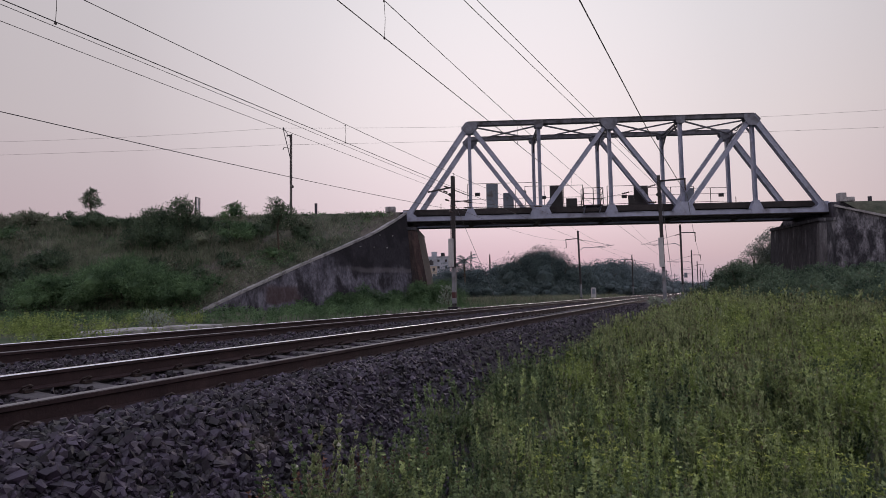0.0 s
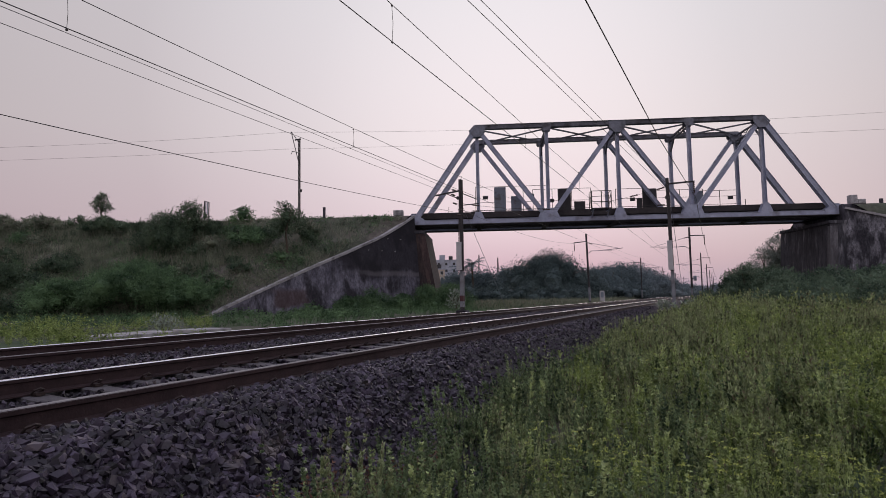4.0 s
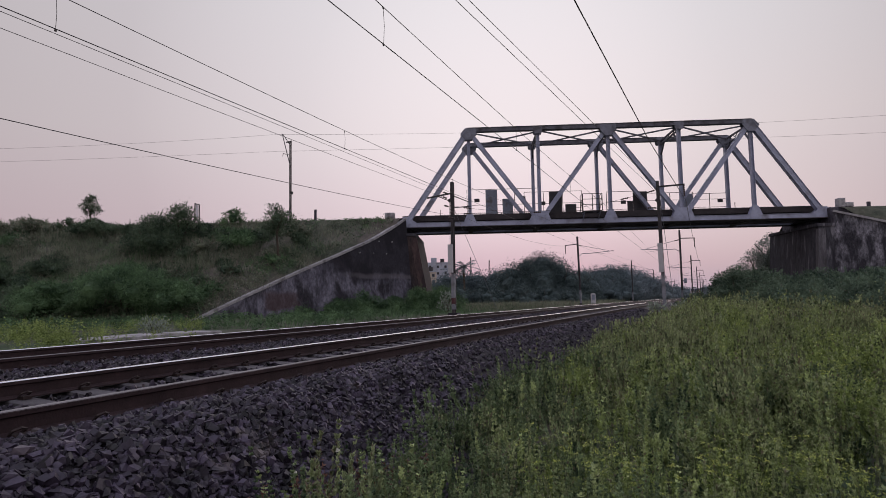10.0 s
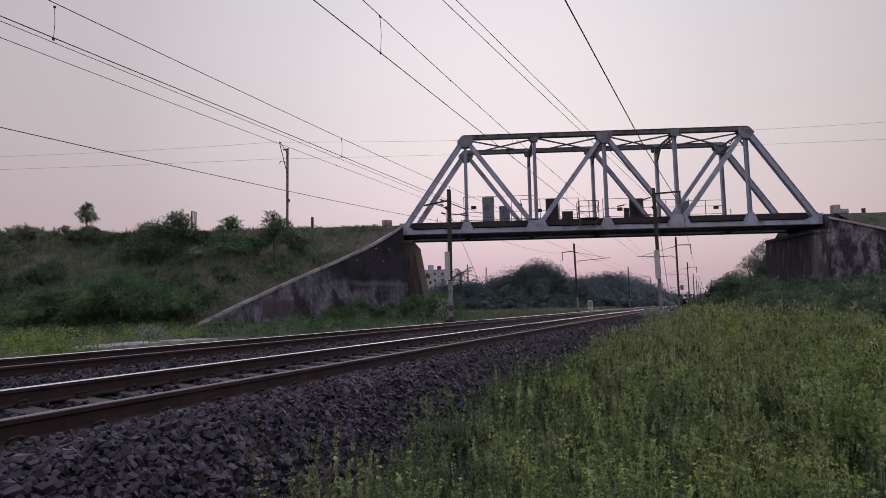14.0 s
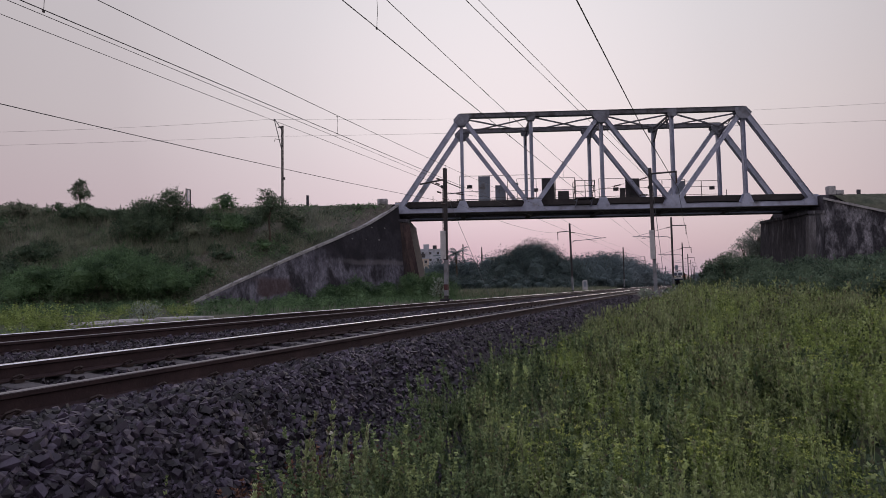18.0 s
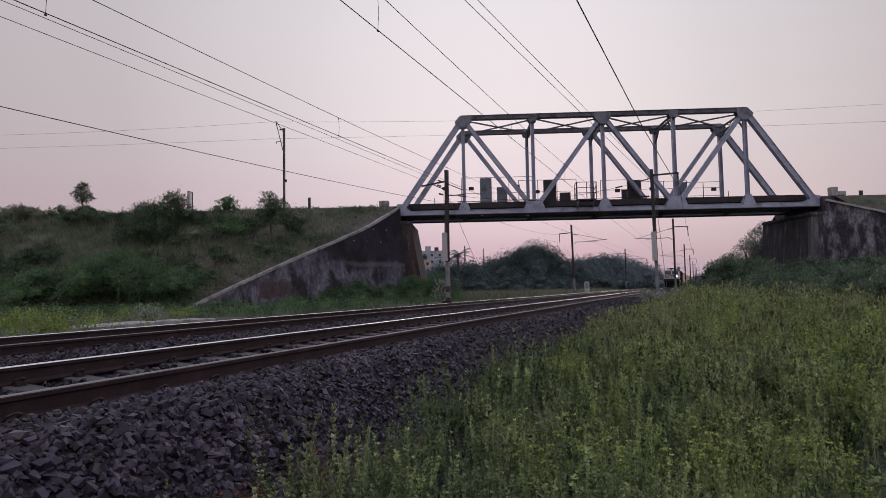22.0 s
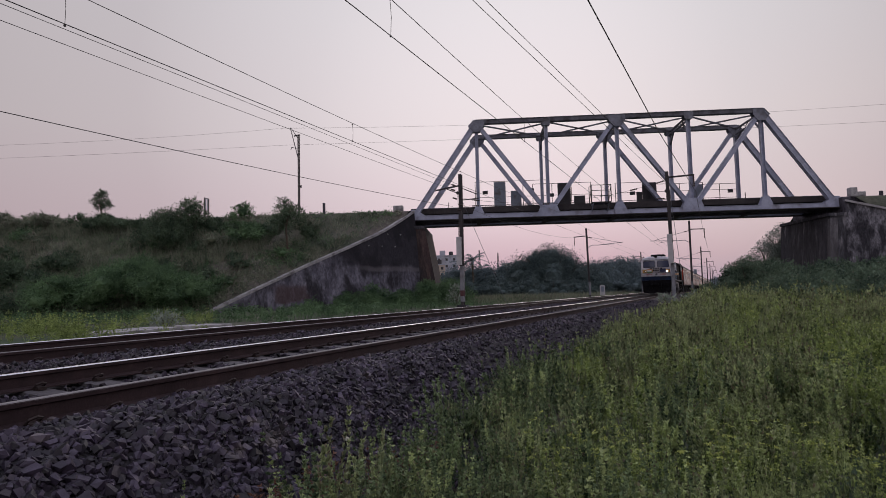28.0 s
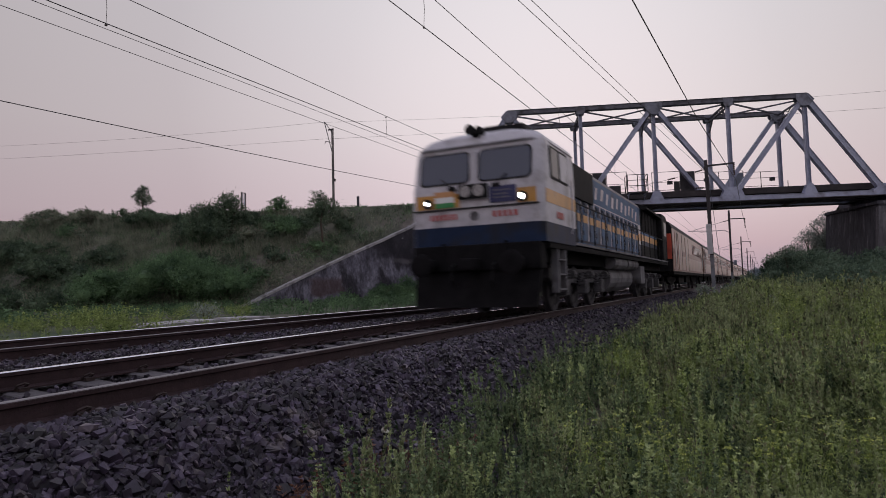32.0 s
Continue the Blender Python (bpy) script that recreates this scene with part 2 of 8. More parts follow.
BALLAST = surface("ballast_bed", (0.009, 0.0077, 0.0102), (0.030, 0.0255, 0.033), 14.0, 0.9, bump=1.0, grain=22)
STONE = surface("crushed_basalt", (0.0053, 0.0040, 0.0072), (0.063, 0.0485, 0.078), 4.0, 0.55, bump=0.16, grain=70, island=0.80, stain=(0.078, 0.065, 0.067), stain_scale=4.0, stain_cut=(0.60, 0.70), spec=0.4)
CLIPSTEEL = surface("clip_steel", (0.022, 0.014, 0.014), (0.045, 0.030, 0.028), 20, 0.7, 0.3)
MASTSTEEL = surface("galvanised_mast", (0.17, 0.175, 0.205), (0.27, 0.275, 0.31), 2.0, 0.6, 0.3, bump=0.1, stain=(0.11, 0.10, 0.105), stain_scale=1.5)
BANDRED = surface("dull_red_band", (0.060, 0.020, 0.024), (0.10, 0.035, 0.038), 3.0, 0.7, bump=0.1)
MASTDARK = surface("dark_mast", (0.034, 0.030, 0.034), (0.062, 0.054, 0.058), 2.0, 0.65, 0.2, bump=0.1)
WIRE = surface("copper_wire", (0.035, 0.03, 0.032), (0.06, 0.05, 0.05), 2, 0.5, 0.5, bump=0.0)
CERAMIC = surface("brown_insulator", (0.04, 0.022, 0.02), (0.07, 0.04, 0.035), 5, 0.3, bump=0.0)
WEIGHT = surface("light_grey_weight", (0.40, 0.39, 0.41), (0.52, 0.50, 0.52), 3, 0.7, bump=0.1)
WEEDDEEP = leafy("deep_green_weed_leaves", (0.030, 0.053, 0.030), (0.290, 0.375, 0.190), (0.16, 0.13, 0.10), 0.04, 0.15, 4.2, (0.38, 0.64))
WEED = leafy("weed_leaves", (0.058, 0.084, 0.039), (0.478, 0.562, 0.252), (0.20, 0.18, 0.11), 0.04, 0.12, 4.2, (0.38, 0.62))
WEEDGREY = leafy("grey_green_spikes", (0.080, 0.098, 0.053), (0.462, 0.522, 0.280), (0.24, 0.19, 0.14), 0.08, 0.14, 4.2, (0.38, 0.62))
WEEDLIME = leafy("yellow_green_leaves", (0.083, 0.122, 0.036), (0.405, 0.495, 0.172), None, 0, 0.14, 4.2, (0.36, 0.62))
MOUND = leafy("yellowish_grass", (0.105, 0.142, 0.060), (0.385, 0.450, 0.205), (0.26, 0.21, 0.12), 0.08, 0.15, 0.5)
FLOWER = leafy("yellow_flower_heads", (0.24, 0.29, 0.065), (0.56, 0.60, 0.17))
WITHERED = leafy("withered_red_leaves", (0.075, 0.036, 0.028), (0.22, 0.115, 0.08), None, 0, 0.4, 3.0)
GRASS = leafy("bank_grass", (0.058, 0.080, 0.053), (0.275, 0.298, 0.212), (0.27, 0.235, 0.195), 0.12, 0.3, 1.3)
BUSH = leafy("shrub_leaves", (0.021, 0.041, 0.027), (0.140, 0.192, 0.118), (0.15, 0.14, 0.11), 0.03, 0.18, 1.2)
SHRUBLIT = leafy("green_shrub_leaves", (0.030, 0.062, 0.034), (0.165, 0.262, 0.130), None, 0, 0.14, 1.1)
# distance haze is put into these leaf colours, paler and bluer farther off
TREELEAF = leafy("hazed_tree_leaves", (0.048, 0.068, 0.070), (0.102, 0.138, 0.138), None, 0, 0.08, 0.5)
TREEHAZE = leafy("far_hazed_leaves", (0.078, 0.106, 0.118), (0.135, 0.174, 0.185), None, 0, 0.08, 0.4)
TREEHAZEFAR = leafy("bluish_hazed_leaves", (0.130, 0.162, 0.183), (0.195, 0.236, 0.256), None, 0, 0.06, 0.3)
PALELEAF = leafy("pale_broad_leaves", (0.18, 0.215, 0.18), (0.34, 0.385, 0.32))
# base colour lightened to hold haze and the sky seen through thin leaves
FEATHER = leafy("haze_pale_feathery_leaves", (0.20, 0.235, 0.205), (0.32, 0.36, 0.315), None, 0, 0.12, 0.8)
RISE = leafy("rise_shrub_leaves", (0.030, 0.056, 0.040), (0.170, 0.232, 0.156), (0.15, 0.14, 0.11), 0.03, 0.15, 0.9)
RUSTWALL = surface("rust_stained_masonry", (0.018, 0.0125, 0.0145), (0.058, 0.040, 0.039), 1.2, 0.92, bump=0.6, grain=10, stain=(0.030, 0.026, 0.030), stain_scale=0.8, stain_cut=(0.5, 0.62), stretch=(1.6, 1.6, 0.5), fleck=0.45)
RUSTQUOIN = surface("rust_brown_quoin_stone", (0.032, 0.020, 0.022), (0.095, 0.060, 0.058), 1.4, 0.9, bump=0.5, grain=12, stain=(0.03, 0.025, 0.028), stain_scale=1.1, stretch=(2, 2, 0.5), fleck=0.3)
QUOIN = surface("pale_quoin_stone", (0.060, 0.056, 0.064), (0.16, 0.15, 0.165), 1.4, 0.9, bump=0.5, grain=12, stain=(0.05, 0.045, 0.05), stain_scale=1.1, stretch=(2, 2, 0.5), fleck=0.3)
BARK = surface("bark", (0.06, 0.045, 0.035), (0.11, 0.085, 0.065), 6, 0.9, bump=0.5)



def mouldy_wall():
    """Old concrete with a black mould field near the bridge end, a pale lime line and rusty patches."""
    m = surface("mouldy_wing_concrete", (0.060, 0.056, 0.078), (0.185, 0.175, 0.218), 0.9, 0.9, bump=0.6, grain=14, stain=(0.028, 0.025, 0.033), stain_scale=0.55, stain_cut=(0.47, 0.60), stretch=(1.7, 1.7, 0.9), fleck=0.6)
    n, l = m.node_tree.nodes, m.node_tree.links
    p = n["Principled BSDF"]
    col = p.inputs["Base Color"].links[0].from_socket
    co = n.new("ShaderNodeTexCoord")
    sep = n.new("ShaderNodeSeparateXYZ")
    l.new(co.outputs["Object"], sep.inputs[0])
    wob = n.new("ShaderNodeTexNoise")
    wob.inputs["Scale"].default_value, wob.inputs["Detail"].default_value = 0.7, 7
    l.new(co.outputs["Object"], wob.inputs[0])

    def band(axis, lo, hi, shift):
        """A soft edge between lo and hi along one axis, broken up by noise."""
        ad = n.new("ShaderNodeMath")
        ad.operation = "MULTIPLY_ADD"
        l.new(wob.outputs[0], ad.inputs[0])
        ad.inputs[1].default_value = shift
        l.new(sep.outputs[axis], ad.inputs[2])
        mr = n.new("ShaderNodeMapRange")
        mr.interpolation_type = "SMOOTHSTEP"
        mr.inputs["From Min"].default_value, mr.inputs["From Max"].default_value = lo + shift / 2, hi + shift / 2
        l.new(ad.outputs[0], mr.inputs[0])
        return mr.outputs[0]

    def times(a, b):
        mu = n.new("ShaderNodeMath")
        mu.operation = "MULTIPLY"
        l.new(a, mu.inputs[0])
        if isinstance(b, float):
            mu.inputs[1].default_value = b
        else:
            l.new(b, mu.inputs[1])
        return mu.outputs[0]

    def over(mask, colour):
        nonlocal col
        mx = n.new("ShaderNodeMixRGB")
        l.new(mask, mx.inputs[0])
        l.new(col, mx.inputs[1])
        mx.inputs[2].default_value = (*colour, 1)
        col = mx.outputs[0]
    over(times(times(band(0, -20.8, -19.4, 2.6), band(2, 1.9, 3.0, 1.6)), 0.86), (0.014, 0.012, 0.017))
    over(times(times(times(band(2, 2.25, 2.45, 0.5), band(2, 2.8, 2.55, 0.5)), band(0, -20.5, -18.0, 3.0)), 0.35), (0.20, 0.18, 0.20))
    over(times(times(times(band(0, -23.6, -23.2, 1.5), band(0, -21.6, -22.0, 1.5)), times(band(2, 0.2, 0.5, 0.9), band(2, 1.6, 1.2, 0.9))), 0.75), (0.060, 0.034, 0.034))
    l.new(col, p.inputs["Base Color"])
    return m


WINGWALL = mouldy_wall()


# ---- shapes ----
class Shape:
    """Collects rigid pieces of one part: boxes, beams, tubes, turned and swept forms."""

    def __init__(self):
        self.v, self.f = [], []

    def add(self, verts, faces):
        k = len(self.v)
        self.v += [tuple(p) for p in verts]
        self.f += [tuple(i + k for i in q) for q in faces]
        return self

    def box(self, x0, y0, z0, x1, y1, z1, cut=0.0):
        """A box, with its twelve edges cut off by the given width where that is not 0."""
        if cut <= 0:
            return self.add([(x, y, z) for z in (z0, z1) for y in (y0, y1) for x in (x0, x1)],
                            [(0, 2, 3, 1), (4, 5, 7, 6), (0, 1, 5, 4), (2, 6, 7, 3), (0, 4, 6, 2), (1, 3, 7, 5)])
        bm = bmesh.new()
        bmesh.ops.create_cube(bm, size=1)
        for p in bm.verts:
            p.co = Vector(((x0 + x1) / 2 + p.co.x * (x1 - x0), (y0 + y1) / 2 + p.co.y * (y1 - y0), (z0 + z1) / 2 + p.co.z * (z1 - z0)))
        bmesh.ops.bevel(bm, geom=bm.edges[:], offset=cut, segments=2, profile=0.6, affect="EDGES")
        bm.verts.index_update()
        self.add([p.co for p in bm.verts], [[p.index for p in f.verts] for f in bm.faces])
        bm.free()
        return self

    def beam(self, a, b, w, h, up=(0, 0, 1)):
        """A straight bar of section w (sideways) by h (upwards) from a to b."""
        a, b = Vector(a), Vector(b)
        d = (b - a).normalized()
        side = d.cross(Vector(up))
        side = side.normalized() if side.length > 1e-4 else Vector((1, 0, 0))
        top = side.cross(d).normalized()
        vs = [p + side * (i * w / 2) + top * (j * h / 2) for p in (a, b) for i, j in ((-1, -1), (1, -1), (1, 1), (-1, 1))]
        return self.add(vs, [(3, 2, 1, 0), (4, 5, 6, 7), (0, 1, 5, 4), (1, 2, 6, 5), (2, 3, 7, 6), (3, 0, 4, 7)])

    def ibeam(self, a, b, w, h, up=(0, 0, 1), t=0.03):
        """A rolled section: two flanges and a web."""
        a, b = Vector(a), Vector(b)
        d = (b - a).normalized()
        side = d.cross(Vector(up)).normalized()
        top = side.cross(d).normalized()
        for k in (-1, 1):
            self.beam(a + top * (k * (h - t) / 2), b + top * (k * (h - t) / 2), w, t, up)
        return self.beam(a, b, t, h - 2 * t, up)

    def tube(self, pts, r, sides=6, caps=True):
        pts = [Vector(p) for p in pts]
        rings = []
        for i, p in enumerate(pts):
            d = (pts[min(i + 1, len(pts) - 1)] - pts[max(i - 1, 0)]).normalized()
            ref = Vector((0, 0, 1)) if abs(d.z) < 0.9 else Vector((1, 0, 0))
            s = d.cross(ref).normalized()
            q = s.cross(d)
            rad = r[i] if isinstance(r, (list, tuple)) else r
            rings.append([p + (s * math.cos(2 * math.pi * k / sides) + q * math.sin(2 * math.pi * k / sides)) * rad for k in range(sides)])
        faces = [(i * sides + k, i * sides + (k + 1) % sides, (i + 1) * sides + (k + 1) % sides, (i + 1) * sides + k) for i in range(len(pts) - 1) for k in range(sides)]
        if caps:
            faces += [tuple(range(sides))[::-1], tuple((len(pts) - 1) * sides + k for k in range(sides))]
        return self.add([p for ring in rings for p in ring], faces)

    def plate(self, outline, a, b):
        """A flat plate: an outline of points extruded from offset a to offset b (vectors)."""
        a, b = Vector(a), Vector(b)
        n = len(outline)
        vs = [Vector(p) + a for p in outline] + [Vector(p) + b for p in outline]
        return self.add(vs, [tuple(range(n))[::-1], tuple(range(n, 2 * n))] + [(i, (i + 1) % n, n + (i + 1) % n, n + i) for i in range(n)])

    def sweep(self, profile, stations, closed=True):
        """Profile points (across, up) carried along stations; each station maps (across, up) to a place."""
        n = len(profile)
        vs = [st(u, w) for st in stations for u, w in profile]
        fs = [(i * n + k, i * n + (k + 1) % n, (i + 1) * n + (k + 1) % n, (i + 1) * n + k) for i in range(len(stations) - 1) for k in range(n if closed else n - 1)]
        if closed:
            fs += [tuple(range(n))[::-1], tuple((len(stations) - 1) * n + k for k in range(n))]
        return self.add(vs, fs)

    def mesh(self, name, smooth=False):
        me = bpy.data.meshes.new(name)
        me.from_pydata([tuple(p) for p in self.v], [], self.f)
        me.update()
        bm = bmesh.new()
        bm.from_mesh(me)
        bmesh.ops.recalc_face_normals(bm, faces=bm.faces[:])
        bm.to_mesh(me)
        bm.free()
        if smooth:
            me.shade_smooth()
        return me


def part(name, shape, material, parent=None, label="", smooth=False, at=None):
    """One mesh object, under a thing or a part, or free."""
    me = shape.mesh(name, smooth) if isinstance(shape, Shape) else shape
    if material and not me.materials:
        me.materials.append(material)
    ob = new(name, me)
    if parent:
        ob.parent = parent
    if at is not None:
        ob.matrix_basis = at
    return tagged(ob, label)


def thing(name, m, label, category, group="", kind=""):
    ob = new(name)
    ob.empty_display_size = 0.2
    ob.matrix_basis = m
    return tagged(ob, label, category, group, kind)


def quick_mesh(name, verts, quads):
    """A mesh straight from number arrays: verts (n, 3), faces (m, k)."""
    me = bpy.data.meshes.new(name)
    k = quads.shape[1]
    me.vertices.add(len(verts))
    me.vertices.foreach_set("co", verts.astype(np.float32).ravel())
    me.loops.add(quads.size)
    me.loops.foreach_set("vertex_index", quads.astype(np.int32).ravel())
    me.polygons.add(len(quads))
    me.polygons.foreach_set("loop_start", np.arange(0, quads.size, k, dtype=np.int32))
    me.polygons.foreach_set("loop_total", np.full(len(quads), k, dtype=np.int32))
    me.update(calc_edges=True)
    me.shade_flat()
    return me


rng = np.random.default_rng(7)

# ---- the plan ----
# Lower line: two broad-gauge tracks along +y, near rail heads at z = 0. The upper line crosses on a skew truss bridge.
RAILS_NEAR, RAILS_FAR = (-4.27, -6.018), (-8.772, -10.52)
MID_NEAR, MID_FAR = -5.144, -9.646
SKEW = 19.21
BRIDGE = pose(-5.896, 48.398, 0, 0, 0, SKEW)      # s along the upper line, n away from the near truss
DECK_W, CHORD_Z, TRUSS_H, PANEL, END = 4.734, 6.504, 7.192, 5.322, 4.953


def bend(y):
    """How far the lower line swings to the right at y."""
    return 0.0175 * ((y - 70) + math.sqrt((y - 70) ** 2 + 900)) / 2 - 0.054


def on_bridge(s, n, z):
    return BRIDGE @ Vector((s, n, z))


def ease(a):
    a = min(1.0, max(0.0, a))
    return a * a * (3 - 2 * a)


def rough_at(x, y, f, k=3):
    return noise.fractal(Vector((x * f, y * f, 3.7)), 1.0, 2.0, k)


def lie(x, y):
    """Height of the ground: flat formation under the tracks, a rise to the right, verge on the left."""
    xt = x - bend(y)
    z = -0.72
    z += 0.62 * ease((y - 7) / 20) * ease((xt + 2.7) / 3.0)
    z += 0.055 * min(max(0.0, xt), 30) * ease((y - 8) / 18)
    z += 0.40 * ease((-12.2 - xt) / 2.5)
    z += 0.16 * ease((y - 10) / 25) * ease((-12.2 - xt) / 2.5)
    calm = ease((abs(xt + 7.4) - 4.2) / 1.5)
    return z + calm * (0.10 * rough_at(x, y, 0.25) + 0.05 * rough_at(x, y, 1.1, 2))


def build_ground():
    def steps(fine0, fine1, h, far, grow=1.22):
        mid = list(np.arange(fine0, fine1 + h / 2, h))
        up, d, p = [], h, fine1
        while p < far:
            d *= grow
            p += d
            up.append(p)
        dn, d, p = [], h, fine0
        while p > -far:
            d *= grow
            p -= d
            dn.append(p)
        return dn[::-1] + mid + up
    xs, ys = steps(-40, 30, 0.6, 2800), steps(-8, 70, 0.7, 2800)
    verts = np.array([(x, y, lie(x, y)) for y in ys for x in xs])
    w = len(xs)
    i = np.arange(len(ys) - 1)[:, None] * w + np.arange(w - 1)[None, :]
    i = i.ravel()
    me = quick_mesh("ground", verts, np.stack([i, i + 1, i + w + 1, i + w], 1))
    me.shade_smooth()
    tagged(part("ground", me, EARTH), "dry earth with sparse weeds under the dusk sky", "ground", kind="structure")


build_ground()

# ---- embankments, abutments and wing walls ----
TOP = 6.92          # formation of the upper line
EDGE_N = -1.0       # front edge of the embankment's top
SLOPE = 0.603
WING_L0, WING_L1 = Vector((-15.5, -0.75, 6.90)), Vector((-26.73, -13.07, -0.535))
WING_R0, WING_R1 = Vector((15.9, -0.75, 6.68)), Vector((27.5, -9.6, 1.55))


def bank_height(n):
    if n < EDGE_N:
        return max(-1.2, TOP - (EDGE_N - n) * SLOPE)
    if n > 6.4:
        return max(-1.2, TOP - (n - 6.4) * 0.62)
    return TOP


HOLLOW = [(-0.1, 0.0), (0.0, 0.0), (0.072, -0.20), (0.19, -0.36), (0.375, -0.24), (0.55, -0.08), (0.72, 0.0), (0.875, 0.05), (1.1, 0.05)]


def hollow(k):
    """How far the western wing wall's top lies under its straight chord, k of the way down."""
    return float(np.interp(k, [a for a, _ in HOLLOW], [b for _, b in HOLLOW]))


def build_bank(name, side, label):
    rows = []
    ns = list(np.arange(-14.6, -1.0, 0.45)) + [-1.0, -0.2, 1.0, 2.4, 3.8, 5.4, 6.4] + list(np.arange(7.4, 20, 1.2))
    ds = list(np.arange(0, 40, 0.6)) + list(np.arange(40, 90, 1.6)) + [110, 150, 220, 320]
    w0, w1 = (WING_L0, WING_L1) if side < 0 else (WING_R0, WING_R1)
    for n in ns:
        k = min(1.25, max(0.0, (w0.y - n) / (w0.y - w1.y)))
        s0 = w0.x + (w1.x - w0.x) * k + side * 0.12
        for d in ds:
            s = s0 + side * d
            g = on_bridge(s, n, 0)
            z = bank_height(n)
            z = TOP + (z - TOP) * 1.0
            if n < EDGE_N - 0.3:
                r = 0.28 * rough_at(g.x, g.y, 0.16) + 0.16 * rough_at(g.x, g.y, 0.6) + 0.05 * rough_at(g.x, g.y, 2.0, 2)
                z += r * ease(d / 1.2) - 0.10 - 0.22 * (1 - ease(d / 1.5))
                if side < 0:
                    z += hollow(k) * (1 - ease(d / 3.5))
            else:
                z += 0.04 * rough_at(g.x, g.y, 0.8)
            rows.append((g.x, g.y, z))
    w = len(ds)
    i = (np.arange(len(ns) - 1)[:, None] * w + np.arange(w - 1)[None, :]).ravel()
    quads = np.stack([i, i + 1, i + w + 1, i + w], 1)
    if side > 0:
        quads = quads[:, ::-1]
    me = quick_mesh(name, np.array(rows), quads)
    me.shade_smooth()
    tagged(part(name, me, BANK), label, "embankment", kind="structure")


build_bank("embankment_west", -1, "grassy railway embankment with dry brown patches")
build_bank("embankment_east", 1, "overgrown railway embankment beyond the bridge")


def build_wing(name, a, b, side, face_mat, label):
    """A splayed wing wall: sloping top, battered face, proud light coping in lengths."""
    w = thing(name, BRIDGE.copy(), label, "wing wall", kind="structure")
    out = Vector((b.x - a.x, b.y - a.y, 0)).normalized()
    face = Vector((-out.y, out.x, 0)) * (1 if side > 0 else -1)     # towards the tracks
    if face.x * side > 0:
        face = -face
    sh = Shape()
    k = 24

    def crest(f):
        return a.lerp(b, f) + Vector((0, 0, hollow(f) if side < 0 else 0.0))
    for i in range(k):
        p, q = crest(i / k), crest((i + 1) / k)
        lo_p, lo_q = 0.10 * (p.z + 1.0), 0.10 * (q.z + 1.0)
        c = -face * 0.55
        sh.add([p, q, Vector((q.x, q.y, -1.1)) + face * lo_q, Vector((p.x, p.y, -1.1)) + face * lo_p,
                p + c, q + c, Vector((q.x, q.y, -1.1)) + c, Vector((p.x, p.y, -1.1)) + c],
               [(0, 1, 2, 3), (5, 4, 7, 6), (0, 4, 5, 1), (3, 2, 6, 7)])
    part("wall_face", sh, face_mat, w)
    for i in range(6 if side < 0 else 0):
        p = a.lerp(b, 0.09 + 0.035 * i)
        z = 5.05 - 0.9 * (i % 2)
        q = Vector((p.x, p.y, z)) + face * (0.10 * (p.z + 1.0) * (p.z - z) / (p.z + 1.1) - 0.03)
        part("weep_pipe", Shape().tube([q, q + face * 0.08], 0.04, 8), COPING, w, "pale weep pipe")
    n_co = 18 if side < 0 else 9
    for i in range(n_co):
        p, q = crest(i / n_co + 0.0004), crest((i + 1) / n_co - 0.0004)
        lift = Vector((0, 0, 0.015 + 0.006 * rng.random()))
        c = Shape().beam(p + lift - face * 0.16, q + lift - face * 0.16, 0.46 if side < 0 else 0.60, 0.15)
        part("coping_stone", c, COPING, w)
    return w


build_wing("wing_wall_west", WING_L0, WING_L1, -1, WINGWALL, "stained dark concrete wing wall with pale sloping coping")
build_wing("wing_wall_east", WING_R0, WING_R1, 1, WINGSTONE, "mossy stained concrete wing wall with pale coping")


